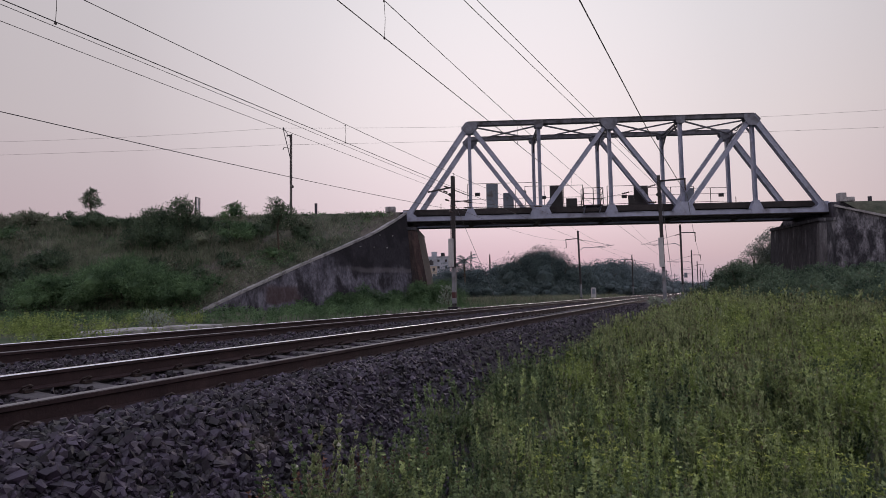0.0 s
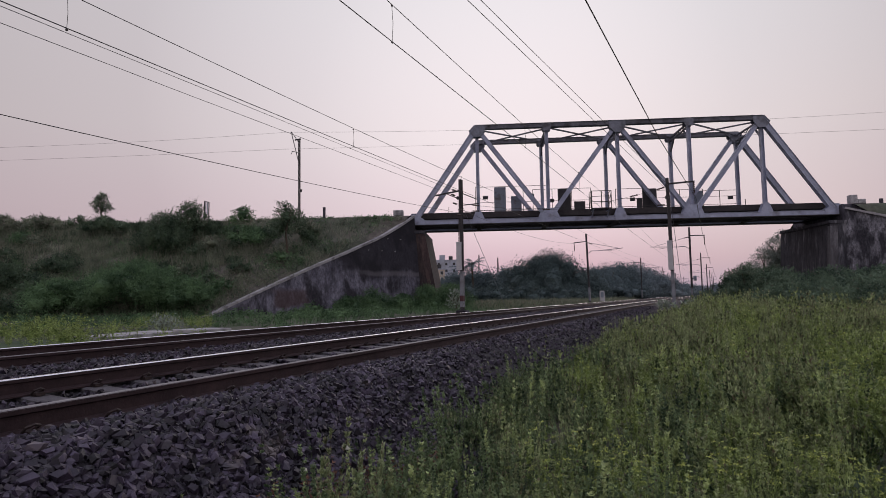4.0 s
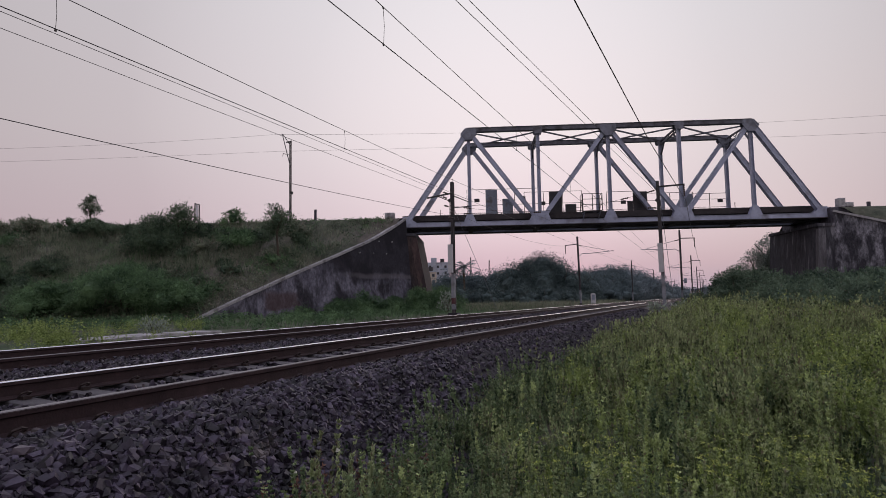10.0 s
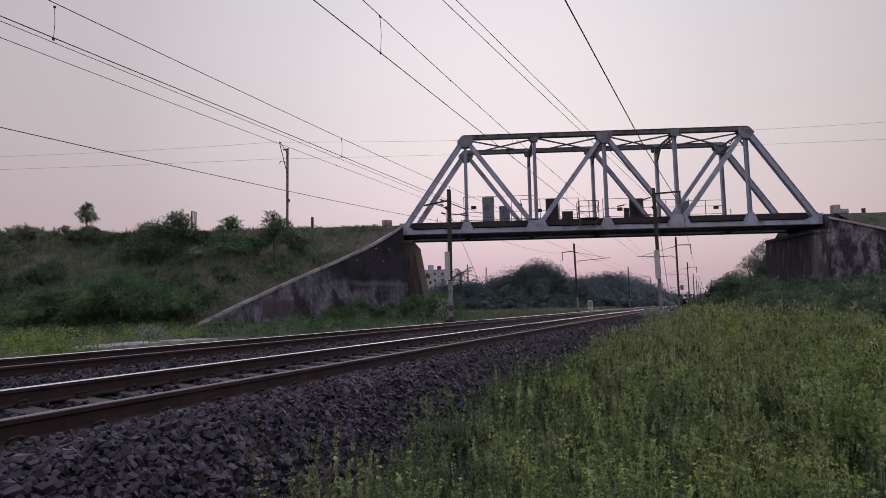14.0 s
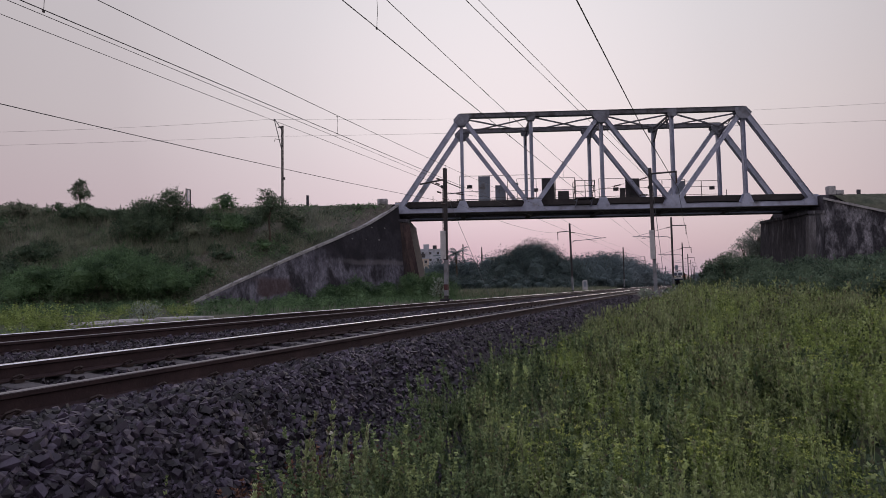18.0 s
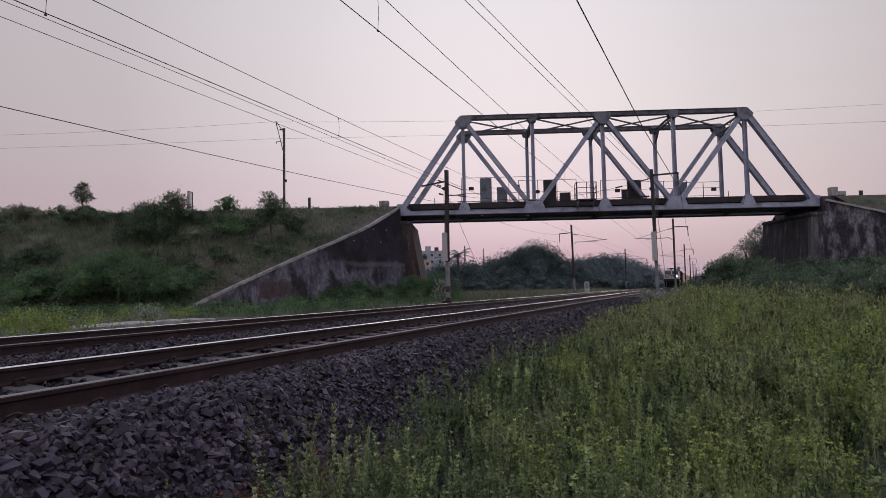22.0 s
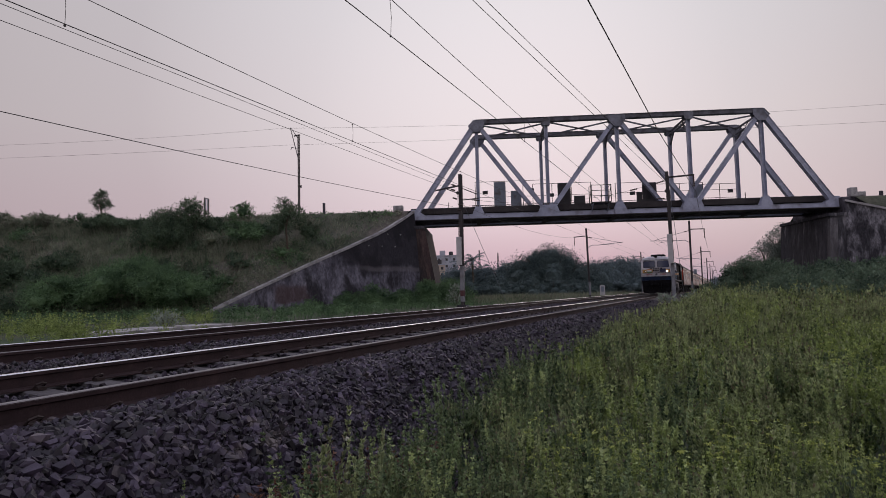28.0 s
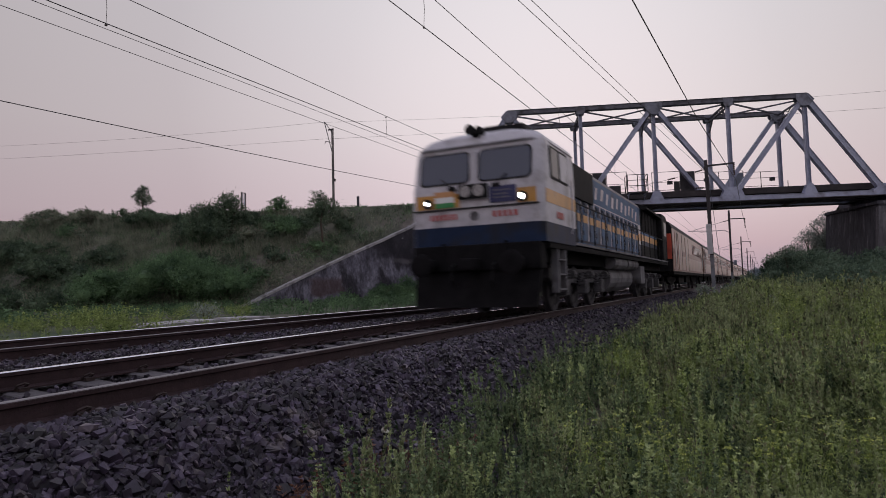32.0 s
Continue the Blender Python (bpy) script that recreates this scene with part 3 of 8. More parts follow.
def build_abutment(name, side, label):
    ab = thing(name, BRIDGE.copy(), label, "abutment", kind="structure")
    shelf = 0.12 if side > 0 else 0.0
    f_top, f_low, back = side * 14.75, (-13.55 if side < 0 else 14.3), side * 18.2
    n0, n1 = -0.85, 6.7
    sh = Shape()
    vs = []
    for z, f, nn in ((-1.0, f_low, n0 - 0.25), (5.55, f_top, n0)):
        vs += [(f, nn, z), (back, nn, z), (back, n1, z), (f, n1, z)]
    sh.add(vs, [(0, 1, 2, 3), (4, 7, 6, 5), (0, 4, 5, 1), (1, 5, 6, 2), (2, 6, 7, 3), (3, 7, 4, 0)])
    part("abutment_stem", sh, RUSTWALL if side < 0 else DARKWALL, ab, "rust-stained masonry stem" if side < 0 else "near-black masonry stem")
    part("bearing_shelf", Shape().box(min(f_top - side * shelf, back), n0 - 0.06, 5.554, max(f_top - side * shelf, back), n1, 5.80, 0.03), DARKWALL, ab)
    part("ballast_wall", Shape().box(min(side * 15.75, back), n0, 5.804, max(side * 15.75, back), n1, 6.95, 0.03), CONCRETE, ab)
    for b0, b1, bt in (((-17.1, -16.35, 7.4),) if side < 0 else ((16.28, 16.78, 7.62), (16.8, 17.35, 7.3))):
        part("parapet_block", Shape().box(b0, n0 - 0.02, 6.954, b1, n0 + 0.5, bt, 0.06), COPING, ab, "pale concrete parapet block")
    quoin = Shape()
    for z0 in np.arange(-0.6, 5.4, 0.6):
        k0, k1 = (z0 + 1) / 6.55, (z0 + 1.595) / 6.55
        a0, a1 = f_low + (f_top - f_low) * k0, f_low + (f_top - f_low) * k1
        e = -side * 0.03
        quoin.add([(a0 + e, n0 - 0.28 + 0.25 * k0, z0), (a0 + side * 0.5, n0 - 0.28 + 0.25 * k0, z0), (a0 + side * 0.5, n0 + 0.3, z0), (a0 + e, n0 + 0.3, z0),
                   (a1 + e, n0 - 0.28 + 0.25 * k1, z0 + 0.595), (a1 + side * 0.5, n0 - 0.28 + 0.25 * k1, z0 + 0.595), (a1 + side * 0.5, n0 + 0.3, z0 + 0.595), (a1 + e, n0 + 0.3, z0 + 0.595)],
                  [(0, 1, 2, 3), (4, 7, 6, 5), (0, 4, 5, 1), (1, 5, 6, 2), (2, 6, 7, 3), (3, 7, 4, 0)])
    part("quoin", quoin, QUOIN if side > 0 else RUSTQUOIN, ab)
    return ab


build_abutment("abutment_west", -1, "tall dark masonry bridge abutment with rust-brown quoins")
build_abutment("abutment_east", 1, "dark weathered masonry abutment under the bridge end")


# ---- truss bridge ----
def build_bridge():
    br = thing("truss_bridge", BRIDGE.copy(), "grey-painted steel through-truss railway bridge", "railway bridge")
    zb, zt = CHORD_Z, CHORD_Z + TRUSS_H
    S = [-2 * PANEL - END, -2 * PANEL, -PANEL, 0, PANEL, 2 * PANEL, 2 * PANEL + END]
    for n, out in ((0.0, -1), (DECK_W, 1)):
        def box_member(name, a, b, w, h, mat=PAINT):
            """Two channels with batten plates, as riveted members are."""
            a, b = Vector(a), Vector(b)
            d = (b - a).normalized()
            up = Vector((0, 1, 0)).cross(d)
            sh = Shape()
            for k in (-1, 1):
                off = Vector((0, k * w / 2, 0))
                sh.ibeam(a + off, b + off, 0.10, h, up=up, t=0.022)
            ln = (b - a).length
            m = max(3, int(ln / 0.5))
            for i in range(m + 1):
                p = a + d * (ln * i / m)
                for k in (-1, 1):
                    q = p + up * (k * (h / 2 + 0.004))
                    sh.beam(q - d * 0.16, q + d * 0.16, w, 0.014, up=up)
            part(name, sh, mat, br)
        box_member("bottom_chord", (S[0] - 0.35, n, zb - 0.03), (S[6] + 0.35, n, zb - 0.03), 0.38, 0.33)
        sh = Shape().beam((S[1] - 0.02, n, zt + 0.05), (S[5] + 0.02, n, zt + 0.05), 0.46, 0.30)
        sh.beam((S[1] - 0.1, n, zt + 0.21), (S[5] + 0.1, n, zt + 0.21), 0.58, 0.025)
        part("top_chord", sh, TOPPAINT, br, "dark-grey top chord")
        for a, b in ((0, 1), (6, 5)):
            p, q = Vector((S[a], n, zb)), Vector((S[b], n, zt))
            d = (q - p).normalized()
            up = Vector((0, 1, 0)).cross(d)
            sh = Shape().beam(p, q, 0.44, 0.35, up=up)
            sh.beam(p + up * (0.185 * (1 if up.z > 0 else -1)), q + up * (0.185 * (1 if up.z > 0 else -1)), 0.56, 0.025, up=up)
            part("end_post", sh, PAINT, br)
        for a, b in ((1, 2), (3, 2), (3, 4), (5, 4)):
            box_member("diagonal", (S[a], n, zt), (S[b], n, zb), 0.34, 0.30 if n == 0 else 0.28)
        for i in range(1, 6):
            sh = Shape().ibeam((S[i], n, zb), (S[i], n, zt), 0.30, 0.25, up=(1, 0, 0), t=0.02)
            part("vertical_post", sh, PAINT, br)
        for i in range(0, 7):
            if 0 < i < 6:
                big = i in (1, 3, 5)
                g = 0.62 if big else 0.34
                el, er = (g * 0.35 if i == 1 else g), (g * 0.35 if i == 5 else g)
                for k in (-1, 1):
                    o = [(S[i] - el, n, zt + 0.2), (S[i] + er, n, zt + 0.2), (S[i] + g, n, zt - 0.25), (S[i] + 0.26, n, zt - (0.72 if big else 0.4)), (S[i] - 0.26, n, zt - (0.72 if big else 0.4)), (S[i] - g, n, zt - 0.25)]
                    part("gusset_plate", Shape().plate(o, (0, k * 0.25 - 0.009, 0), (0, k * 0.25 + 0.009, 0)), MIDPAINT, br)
            low = i in (2, 4)
            g, h = (0.78, 0.8) if low else (0.44, 0.8)
            if i in (0, 6):
                g, h = 0.8, 0.6
            o = [(S[i] - g, n, zb - 0.24), (S[i] + g, n, zb - 0.24), (S[i] + g, n, zb + 0.2), (S[i] + (0.5 if low else 0.17), n, zb + h), (S[i] - (0.5 if low else 0.17), n, zb + h), (S[i] - g, n, zb + 0.2)]
            for k in (-1, 1):
                part("gusset_plate", Shape().plate(o, (0, k * 0.25 - 0.009, 0), (0, k * 0.25 + 0.009, 0)), PAINT, br)
            rv = Shape()
            for rx in np.linspace(-g * 0.85, g * 0.85, 9):
                for rz in (-0.12, 0.08):
                    rv.box(S[i] + rx - 0.02, n + out * 0.262 - 0.012, zb + rz - 0.02, S[i] + rx + 0.02, n + out * 0.262 + 0.012, zb + rz + 0.02)
            tagged(part("rivet_rows", rv, PAINT, br), kind="stuff")
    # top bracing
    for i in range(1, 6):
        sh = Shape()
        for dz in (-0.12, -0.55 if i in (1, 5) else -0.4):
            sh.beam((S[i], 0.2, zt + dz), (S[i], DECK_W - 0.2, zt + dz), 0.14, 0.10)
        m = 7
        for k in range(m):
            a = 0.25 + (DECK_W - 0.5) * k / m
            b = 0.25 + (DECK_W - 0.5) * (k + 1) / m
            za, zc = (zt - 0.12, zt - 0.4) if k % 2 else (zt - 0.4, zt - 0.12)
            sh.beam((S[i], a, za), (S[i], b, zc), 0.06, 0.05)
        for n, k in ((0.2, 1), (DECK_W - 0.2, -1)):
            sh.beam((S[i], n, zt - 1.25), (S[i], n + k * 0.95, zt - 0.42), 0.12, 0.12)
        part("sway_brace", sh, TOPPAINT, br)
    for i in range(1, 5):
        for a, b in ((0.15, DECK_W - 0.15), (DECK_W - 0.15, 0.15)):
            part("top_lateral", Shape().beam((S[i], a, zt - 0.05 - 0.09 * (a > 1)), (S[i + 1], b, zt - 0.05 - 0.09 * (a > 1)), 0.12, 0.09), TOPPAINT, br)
    # floor system: its near-black colour also holds the shade under the deck
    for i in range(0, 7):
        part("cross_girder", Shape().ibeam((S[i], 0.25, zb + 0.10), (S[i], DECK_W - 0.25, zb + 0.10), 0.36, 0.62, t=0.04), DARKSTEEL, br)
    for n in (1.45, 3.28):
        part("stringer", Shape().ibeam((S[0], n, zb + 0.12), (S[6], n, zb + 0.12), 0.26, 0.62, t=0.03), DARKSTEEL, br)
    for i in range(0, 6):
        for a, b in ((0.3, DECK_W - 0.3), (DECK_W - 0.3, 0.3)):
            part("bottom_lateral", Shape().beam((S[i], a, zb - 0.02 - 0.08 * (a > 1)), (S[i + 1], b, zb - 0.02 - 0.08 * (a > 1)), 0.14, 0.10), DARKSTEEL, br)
    # soffit plates stand for the shaded dark band below each chord
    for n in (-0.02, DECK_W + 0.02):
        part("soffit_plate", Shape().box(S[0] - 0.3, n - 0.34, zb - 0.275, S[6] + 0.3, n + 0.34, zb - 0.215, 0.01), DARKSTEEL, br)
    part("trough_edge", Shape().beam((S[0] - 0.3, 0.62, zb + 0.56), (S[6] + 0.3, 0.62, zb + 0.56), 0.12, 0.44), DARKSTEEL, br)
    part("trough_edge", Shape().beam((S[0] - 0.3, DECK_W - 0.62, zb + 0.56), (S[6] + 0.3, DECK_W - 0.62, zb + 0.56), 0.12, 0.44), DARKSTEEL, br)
    for k in range(52):
        s = S[0] + 0.3 + (S[6] - S[0] - 0.6) * k / 51
        part("bridge_sleeper", Shape().box(s - 0.12, 1.05, zb + 0.434, s + 0.12, 3.68, zb + 0.58), DARKSTEEL, br)
    for n in (1.526, 3.204):
        part("bridge_rail", Shape().ibeam((S[0] - 1.5, n, zb + 0.67), (S[6] + 1.5, n, zb + 0.67), 0.13, 0.17, t=0.03), RAILSIDE, br)
    for s in (S[0], S[6]):
        for n in (0, DECK_W):
            part("bearing", Shape().box(s - 0.4, n - 0.35, 5.804, s + 0.4, n + 0.35, 5.842, 0.01), DARKSTEEL, br)


build_bridge()


# ---- lower tracks ----
PROFILE = [(-0.075, -0.172), (0.075, -0.172), (0.075, -0.160), (0.012, -0.140), (0.010, -0.052), (0.036, -0.040), (0.036, -0.010), (0.028, -0.002), (-0.028, -0.002), (-0.036, -0.010), (-0.036, -0.040), (-0.010, -0.052), (-0.012, -0.140), (-0.075, -0.160)]
YS = list(np.arange(-14, 60, 4.0)) + list(np.arange(60, 200, 10)) + [240, 300, 380, 480, 620]


def line_station(x, y):
    return lambda u, w: (x + bend(y) + u, y, w)


def build_track(name, mid, rails, label, own_until, clips_until):
    tr = thing(name, pose(0, 0, 0), label, "railway track", "tracks of the lower line")
    for x in rails:
        r = part("rail", Shape().sweep(PROFILE, [line_station(x, y) for y in YS]), RAILSIDE, tr, "rust-brown rail with polished head")
        g = 1 if x < mid else -1
        head = [(g * u, w) for u, w in [(0.0365, -0.014), (0.0355, -0.009), (0.030, -0.003), (0.020, -0.0004), (0.008, 0.0008), (-0.006, 0.0006), (-0.012, -0.0004), (-0.012, -0.014)]]
        if g < 0:
            head = [(g * u, w) for u, w in [(0.0365, -0.014), (0.0355, -0.009), (0.030, -0.003), (0.020, 0.0002), (0.0, 0.0008), (-0.020, 0.0002), (-0.030, -0.003), (-0.0365, -0.012), (-0.030, -0.014)]]
        part("rail_head", Shape().sweep(head, [line_station(x, y) for y in YS]), RAILTOP if g > 0 else RAILDULL, r, "bright worn running surface" if g > 0 else "dull grey running surface", smooth=True)
    prof = [(-1.375, -0.19), (-1.375, -0.33), (1.375, -0.33), (1.375, -0.19), (0.95, -0.176), (0.5, -0.21), (-0.5, -0.21), (-0.95, -0.176)]
    one = Shape().sweep([(w, u) for u, w in prof], [lambda a, b: (b, -0.125, a), lambda a, b: (b, -0.105, a + 0.012), lambda a, b: (b, 0.105, a + 0.012), lambda a, b: (b, 0.125, a)]).mesh("sleeper")
    one.materials.append(SLEEPER)
    cms = []
    for k in (-1, 1):
        clip = Shape()
        clip.tube([(k * 0.10, -0.05, -0.155), (k * 0.135, -0.045, -0.12), (k * 0.15, 0.0, -0.105), (k * 0.13, 0.05, -0.12), (k * 0.085, 0.045, -0.148)], 0.011, 5)
        clip.box(min(k * 0.085, k * 0.16), -0.045, -0.176, max(k * 0.085, k * 0.16), 0.045, -0.145)
        cms.append(clip.mesh("clip"))
        cms[-1].materials.append(CLIPSTEEL)
    rest = Shape()
    y = 4.039 - 0.617 * 18
    while y < 260:
        x = mid + bend(y)
        if y < own_until:
            s = part("sleeper", one, None, tr, at=pose(x, y, 0.004 * math.sin(y * 7)))
            if y < clips_until:
                for rx in rails:
                    for cm in cms:
                        part("rail_clip", cm, None, s, at=pose(rx - mid, 0, 0))
        else:
            rest.box(x - 1.375, y - 0.12, -0.33, x + 1.375, y + 0.12, -0.185)
        y += 0.617
    tagged(part("sleepers_beyond", rest, SLEEPER, tr), kind="stuff")


build_track("near_track", MID_NEAR, RAILS_NEAR, "broad-gauge track of rusty rails on concrete sleepers", 62, 30)
build_track("far_track", MID_FAR, RAILS_FAR, "second broad-gauge track with rusty rails in ballast", 44, 18)


def bed(x):
    """Height of the ballast across the two tracks."""
    pts = [(-13.0, -0.75), (-12.5, -0.5), (-11.7, -0.20), (-10.7, -0.175), (-10.4, -0.215), (-8.9, -0.215), (-8.6, -0.175), (-7.4, -0.21), (-6.2, -0.175), (-5.9, -0.225), (-4.4, -0.225), (-4.15, -0.178), (-3.55, -0.178), (-3.35, -0.24), (-2.85, -0.66), (-2.6, -0.80)]
    for (a, za), (b, zb) in zip(pts, pts[1:]):
        if a <= x <= b:
            return za + (zb - za) * (x - a) / (b - a)
    return -0.8


def build_ballast():
    xs = np.concatenate([np.arange(-13.0, -7, 0.2), np.arange(-7, -2.59, 0.1)])
    ys = np.concatenate([np.arange(-8, 20, 0.14), np.arange(20, 60, 0.5), np.arange(60, 300, 4), [340, 420, 520, 620]])
    v = np.array([(x + bend(y), y, bed(x) + (0.03 * noise.noise(Vector((x * 7, y * 7, 0))) if y < 40 else 0)) for y in ys for x in xs])
    w = len(xs)
    i = (np.arange(len(ys) - 1)[:, None] * w + np.arange(w - 1)[None, :]).ravel()
    me = quick_mesh("ballast_bed", v, np.stack([i, i + 1, i + w + 1, i + w], 1))
    me.shade_smooth()
    tagged(part("ballast_bed", me, BALLAST), "dark crushed-stone ballast bed of both tracks", "ballast", kind="structure")


build_ballast()

# ---- overhead line ----
def insulator(sh, a, b, r=0.07, k=5):
    a, b = Vector(a), Vector(b)
    pts, rad = [], []
    for i in range(2 * k + 1):
        pts.append(a.lerp(b, i / (2 * k)))
        rad.append(r if i % 2 else r * 0.45)
    return sh.tube(pts, rad, 7)


def build_mast(name, x, y, top, low, lean, arm, label, dark=True, weight=False, feeder=0, reach=3.9):
    """A portal-section traction mast. arm: +1 or -1, the side on which the cantilever reaches over the track."""
    m = thing(name, pose(x, y, low, 0, lean, 0), label, "traction mast", "masts of the overhead line")
    h = top - low
    post = Shape()
    for k in (-1, 1):
        post.beam((0, k * 0.11, -0.3), (0, k * 0.11, h), 0.05, 0.17, up=(1, 0, 0))
    q = 0.2
    while q < h - 0.4:
        post.beam((0.075, -0.1, q), (0.075, 0.1, q + 0.35), 0.012, 0.05, up=(1, 0, 0))
        post.beam((-0.075, 0.1, q), (-0.075, -0.1, q + 0.35), 0.012, 0.05, up=(1, 0, 0))
        q += 0.35
    part("post", post, MASTDARK if dark else MASTSTEEL, m)
    part("footing", Shape().box(-0.3, -0.3, -0.6, 0.3, 0.3, -0.1, 0.05), CONCRETE, m)
    part("mast_sleeve", Shape().box(-0.094, -0.148, 0.1, 0.094, 0.148, 2.2 if weight else 1.6, 0.01), MASTSTEEL, m, "pale galvanised lower sleeve")
    if weight and not feeder:
        part("painted_band", Shape().box(-0.098, -0.152, 0.42, 0.098, 0.152, 0.76, 0.01), BANDRED, m, "dull red painted band")
    if arm:
        a = arm
        up, low_z, tip = h - 1.0, h - 2.2, h - 1.85
        br = Shape().tube([(a * 0.5, 0, up - 0.08), (a * (reach - 0.5), 0, tip + 0.04)], 0.022, 6)
        br.tube([(a * 0.12, 0, low_z), (a * 0.5, 0, low_z + 0.26), (a * 1.2, 0, low_z + 0.22), (a * reach, 0, tip)], 0.036, 6)
        br.tube([(a * 1.6, 0, low_z + 0.26), (a * (reach - 0.9), 0, low_z + 0.10)], 0.018, 6)
        part("cantilever", br, MASTSTEEL, m)
        part("insulator", insulator(Shape(), (a * 0.1, 0, up), (a * 0.55, 0, up - 0.1), 0.06), CERAMIC, m)
    if feeder:
        f = feeder
        sh = Shape().beam((0, 0, h - (0.33 if weight else 0.85)), (f * 1.45, 0, h - (0.33 if weight else 0.9)), 0.07, 0.09)
        part("feeder_arm", sh, MASTDARK, m)
        part("insulator", insulator(Shape(), (f * 1.4, 0, h - (0.35 if weight else 0.92)), (f * 1.4, 0, h - (1.0 if weight else 1.85)), 0.06, 6), CERAMIC, m)
    if weight:
        sh = Shape()
        for i in range(22):
            sh.box(-0.18, -0.42, 2.25 + i * 0.075, 0.08, -0.20, 2.25 + i * 0.075 + 0.072, 0.004)
        part("counterweight", sh, WEIGHT, m, "stack of light-grey tension weights")
        part("weight_rope", Shape().tube([(-0.06, -0.31, 3.9), (-0.06, -0.31, h - 1.2)], 0.014, 5), WIRE, m)
        part("pulley", Shape().tube([(-0.06, -0.36, h - 1.15), (-0.06, -0.24, h - 1.15)], 0.10, 12), MASTDARK, m)
    return m


build_mast("mast_anchor_near", -1.82, 37.6, 7.28, -0.22, -0.7, 0, "dark steel anchor mast with grey tension weights", weight=True, feeder=1)
ml = build_mast("mast_anchor_far", -13.35, 34.4, 7.70, 0.05, 0.3, 0, "dark steel anchor mast with stacked weights beside the wing wall", weight=True)
sh = Shape().beam((0.1, 0, 7.0), (-1.5, -0.3, 6.75), 0.07, 0.09)
sh.beam((0.1, 0, 6.4), (-0.9, -0.2, 6.85), 0.05, 0.05)
part("anchor_arm", sh, MASTDARK, ml)
for z, dx in ((6.93, -0.2), (6.66, -0.25), (6.15, -0.15), (5.75, 0.2), (5.45, 0.1)):
    part("insulator", insulator(Shape(), (dx, -0.3, z), (dx + 0.1, -1.1, z - 0.05), 0.052, 6), CERAMIC, ml)
sh = Shape().beam((0, 0, 6.85), (1.0, 0.1, 6.4), 0.05, 0.05)
sh.beam((0, 0, 6.1), (1.1, 0.1, 6.15), 0.05, 0.05)
part("side_bracket", sh, MASTDARK, ml)
for y, arm in ((69, -1), (113.5, -1), (158, -1), (200, -1), (245, -1), (290, -1)):
    build_mast("mast", -1.78 + bend(y), y, 7.5, -0.3, 0, arm, "slim dark traction mast beside the line", feeder=1)
for y, arm in ((71, 1), (123, 1), (172, 1), (220, 1), (270, 1)):
    build_mast("mast", -12.5 + bend(y), y, 7.6, 0.0, -1.2 if y < 80 else 0, arm, "slim dark traction mast with a bracket over the line", feeder=-1)
# a guy rod behind each anchor mast
for x, y, z, gx in ((-1.82, 37.6, 6.4, -1.5), (-13.35, 34.4, 6.4, -12.6)):
    g = part("guy_rod", Shape().tube([(x, y, z), (gx, y + 6.5, -0.3)], 0.014, 6), MASTSTEEL)
    tagged(g, "thin steel guy rod anchoring the mast", "guy rod", "guy rods")


def hang(a, b, sag, k=24):
    a, b = Vector(a), Vector(b)
    return [a.lerp(b, i / k) - Vector((0, 0, 4 * sag * (i / k) * (1 - i / k))) for i in range(k + 1)]


def wire(label, pts, r=0.009):
    w = part("overhead_wire", Shape().tube(pts, r, 5), WIRE)
    return tagged(w, label, "overhead wire", "wires of the overhead line")


def catenary(mid, zc, zm, span, y0, label):
    """Contact wire with its messenger and droppers, straight over the track, bending with the line."""
    far = (60, 90, 120, 150, 180, 220, 260, 300)
    con = wire(label + " contact wire", [(mid, -40, zc + 0.02), (mid, 0, zc), (mid, 30, zc + 0.03), (mid, 45, zc)] + [(mid + bend(y), y, zc) for y in far], 0.009)
    pts = []
    for y in np.arange(-40, 300, 2.5):
        k = ((y - y0) / span + 0.5) % 1.0
        pts.append((mid + bend(y), y, zm + 0.42 * (2 * abs(k - 0.5)) ** 2))
    mes = wire(label + " messenger wire", pts, 0.0078)
    return con, mes


catenary(MID_NEAR, 5.37, 6.06, 56, 16, "near track")
catenary(MID_FAR, 5.26, 5.82, 56, 16, "far track")
for x, y, z0, z1 in ((MID_NEAR, 9.95, 5.37, 6.07), (MID_FAR, 6.9, 5.24, 5.80), (MID_FAR, 16.05, 5.28, 5.79), (MID_NEAR, 19.0, 5.38, 6.09), (MID_NEAR, 28.0, 5.38, 6.2), (MID_FAR, 25.0, 5.28, 5.9)):
    d = part("dropper", Shape().tube([(x, y, z0), (x + 0.02, y, (z0 + z1) / 2), (x, y, z1)], 0.005, 5), WIRE)
    tagged(d, "thin dropper between contact and messenger wire", "dropper", "droppers of the overhead line")
    for z in (z0, z1):
        part("dropper_clamp", Shape().box(x - 0.012, y - 0.018, z - 0.016, x + 0.012, y + 0.018, z + 0.016), WIRE, d)
# anchored ends of the overlap, feeders and return wire
wire("anchored wire running to the mast", [(-13.5, -30, 7.02), (-13.48, 13.5, 6.98), (-13.45, 33.32, 6.93)], 0.008)
wire("anchored wire running to the mast", [(-13.6, -30, 6.72), (-13.58, 13.5, 6.66), (-13.5, 33.32, 6.66)], 0.008)
wire("low return wire slung to the mast", hang((-13.4, -18, 4.38), (-13.4, 33.32, 5.65), 0.38), 0.0105)
wire("anchored contact wire over the track", [(-7.2, -7.0, 8.2), (-4.8, 12.47, 7.43), (-1.78, 37.3, 6.39)], 0.009)
wire("anchored messenger wire over the track", [(-7.0, -6.0, 8.6), (-4.8, 13.36, 7.84), (-1.82, 37.3, 6.79)], 0.009)
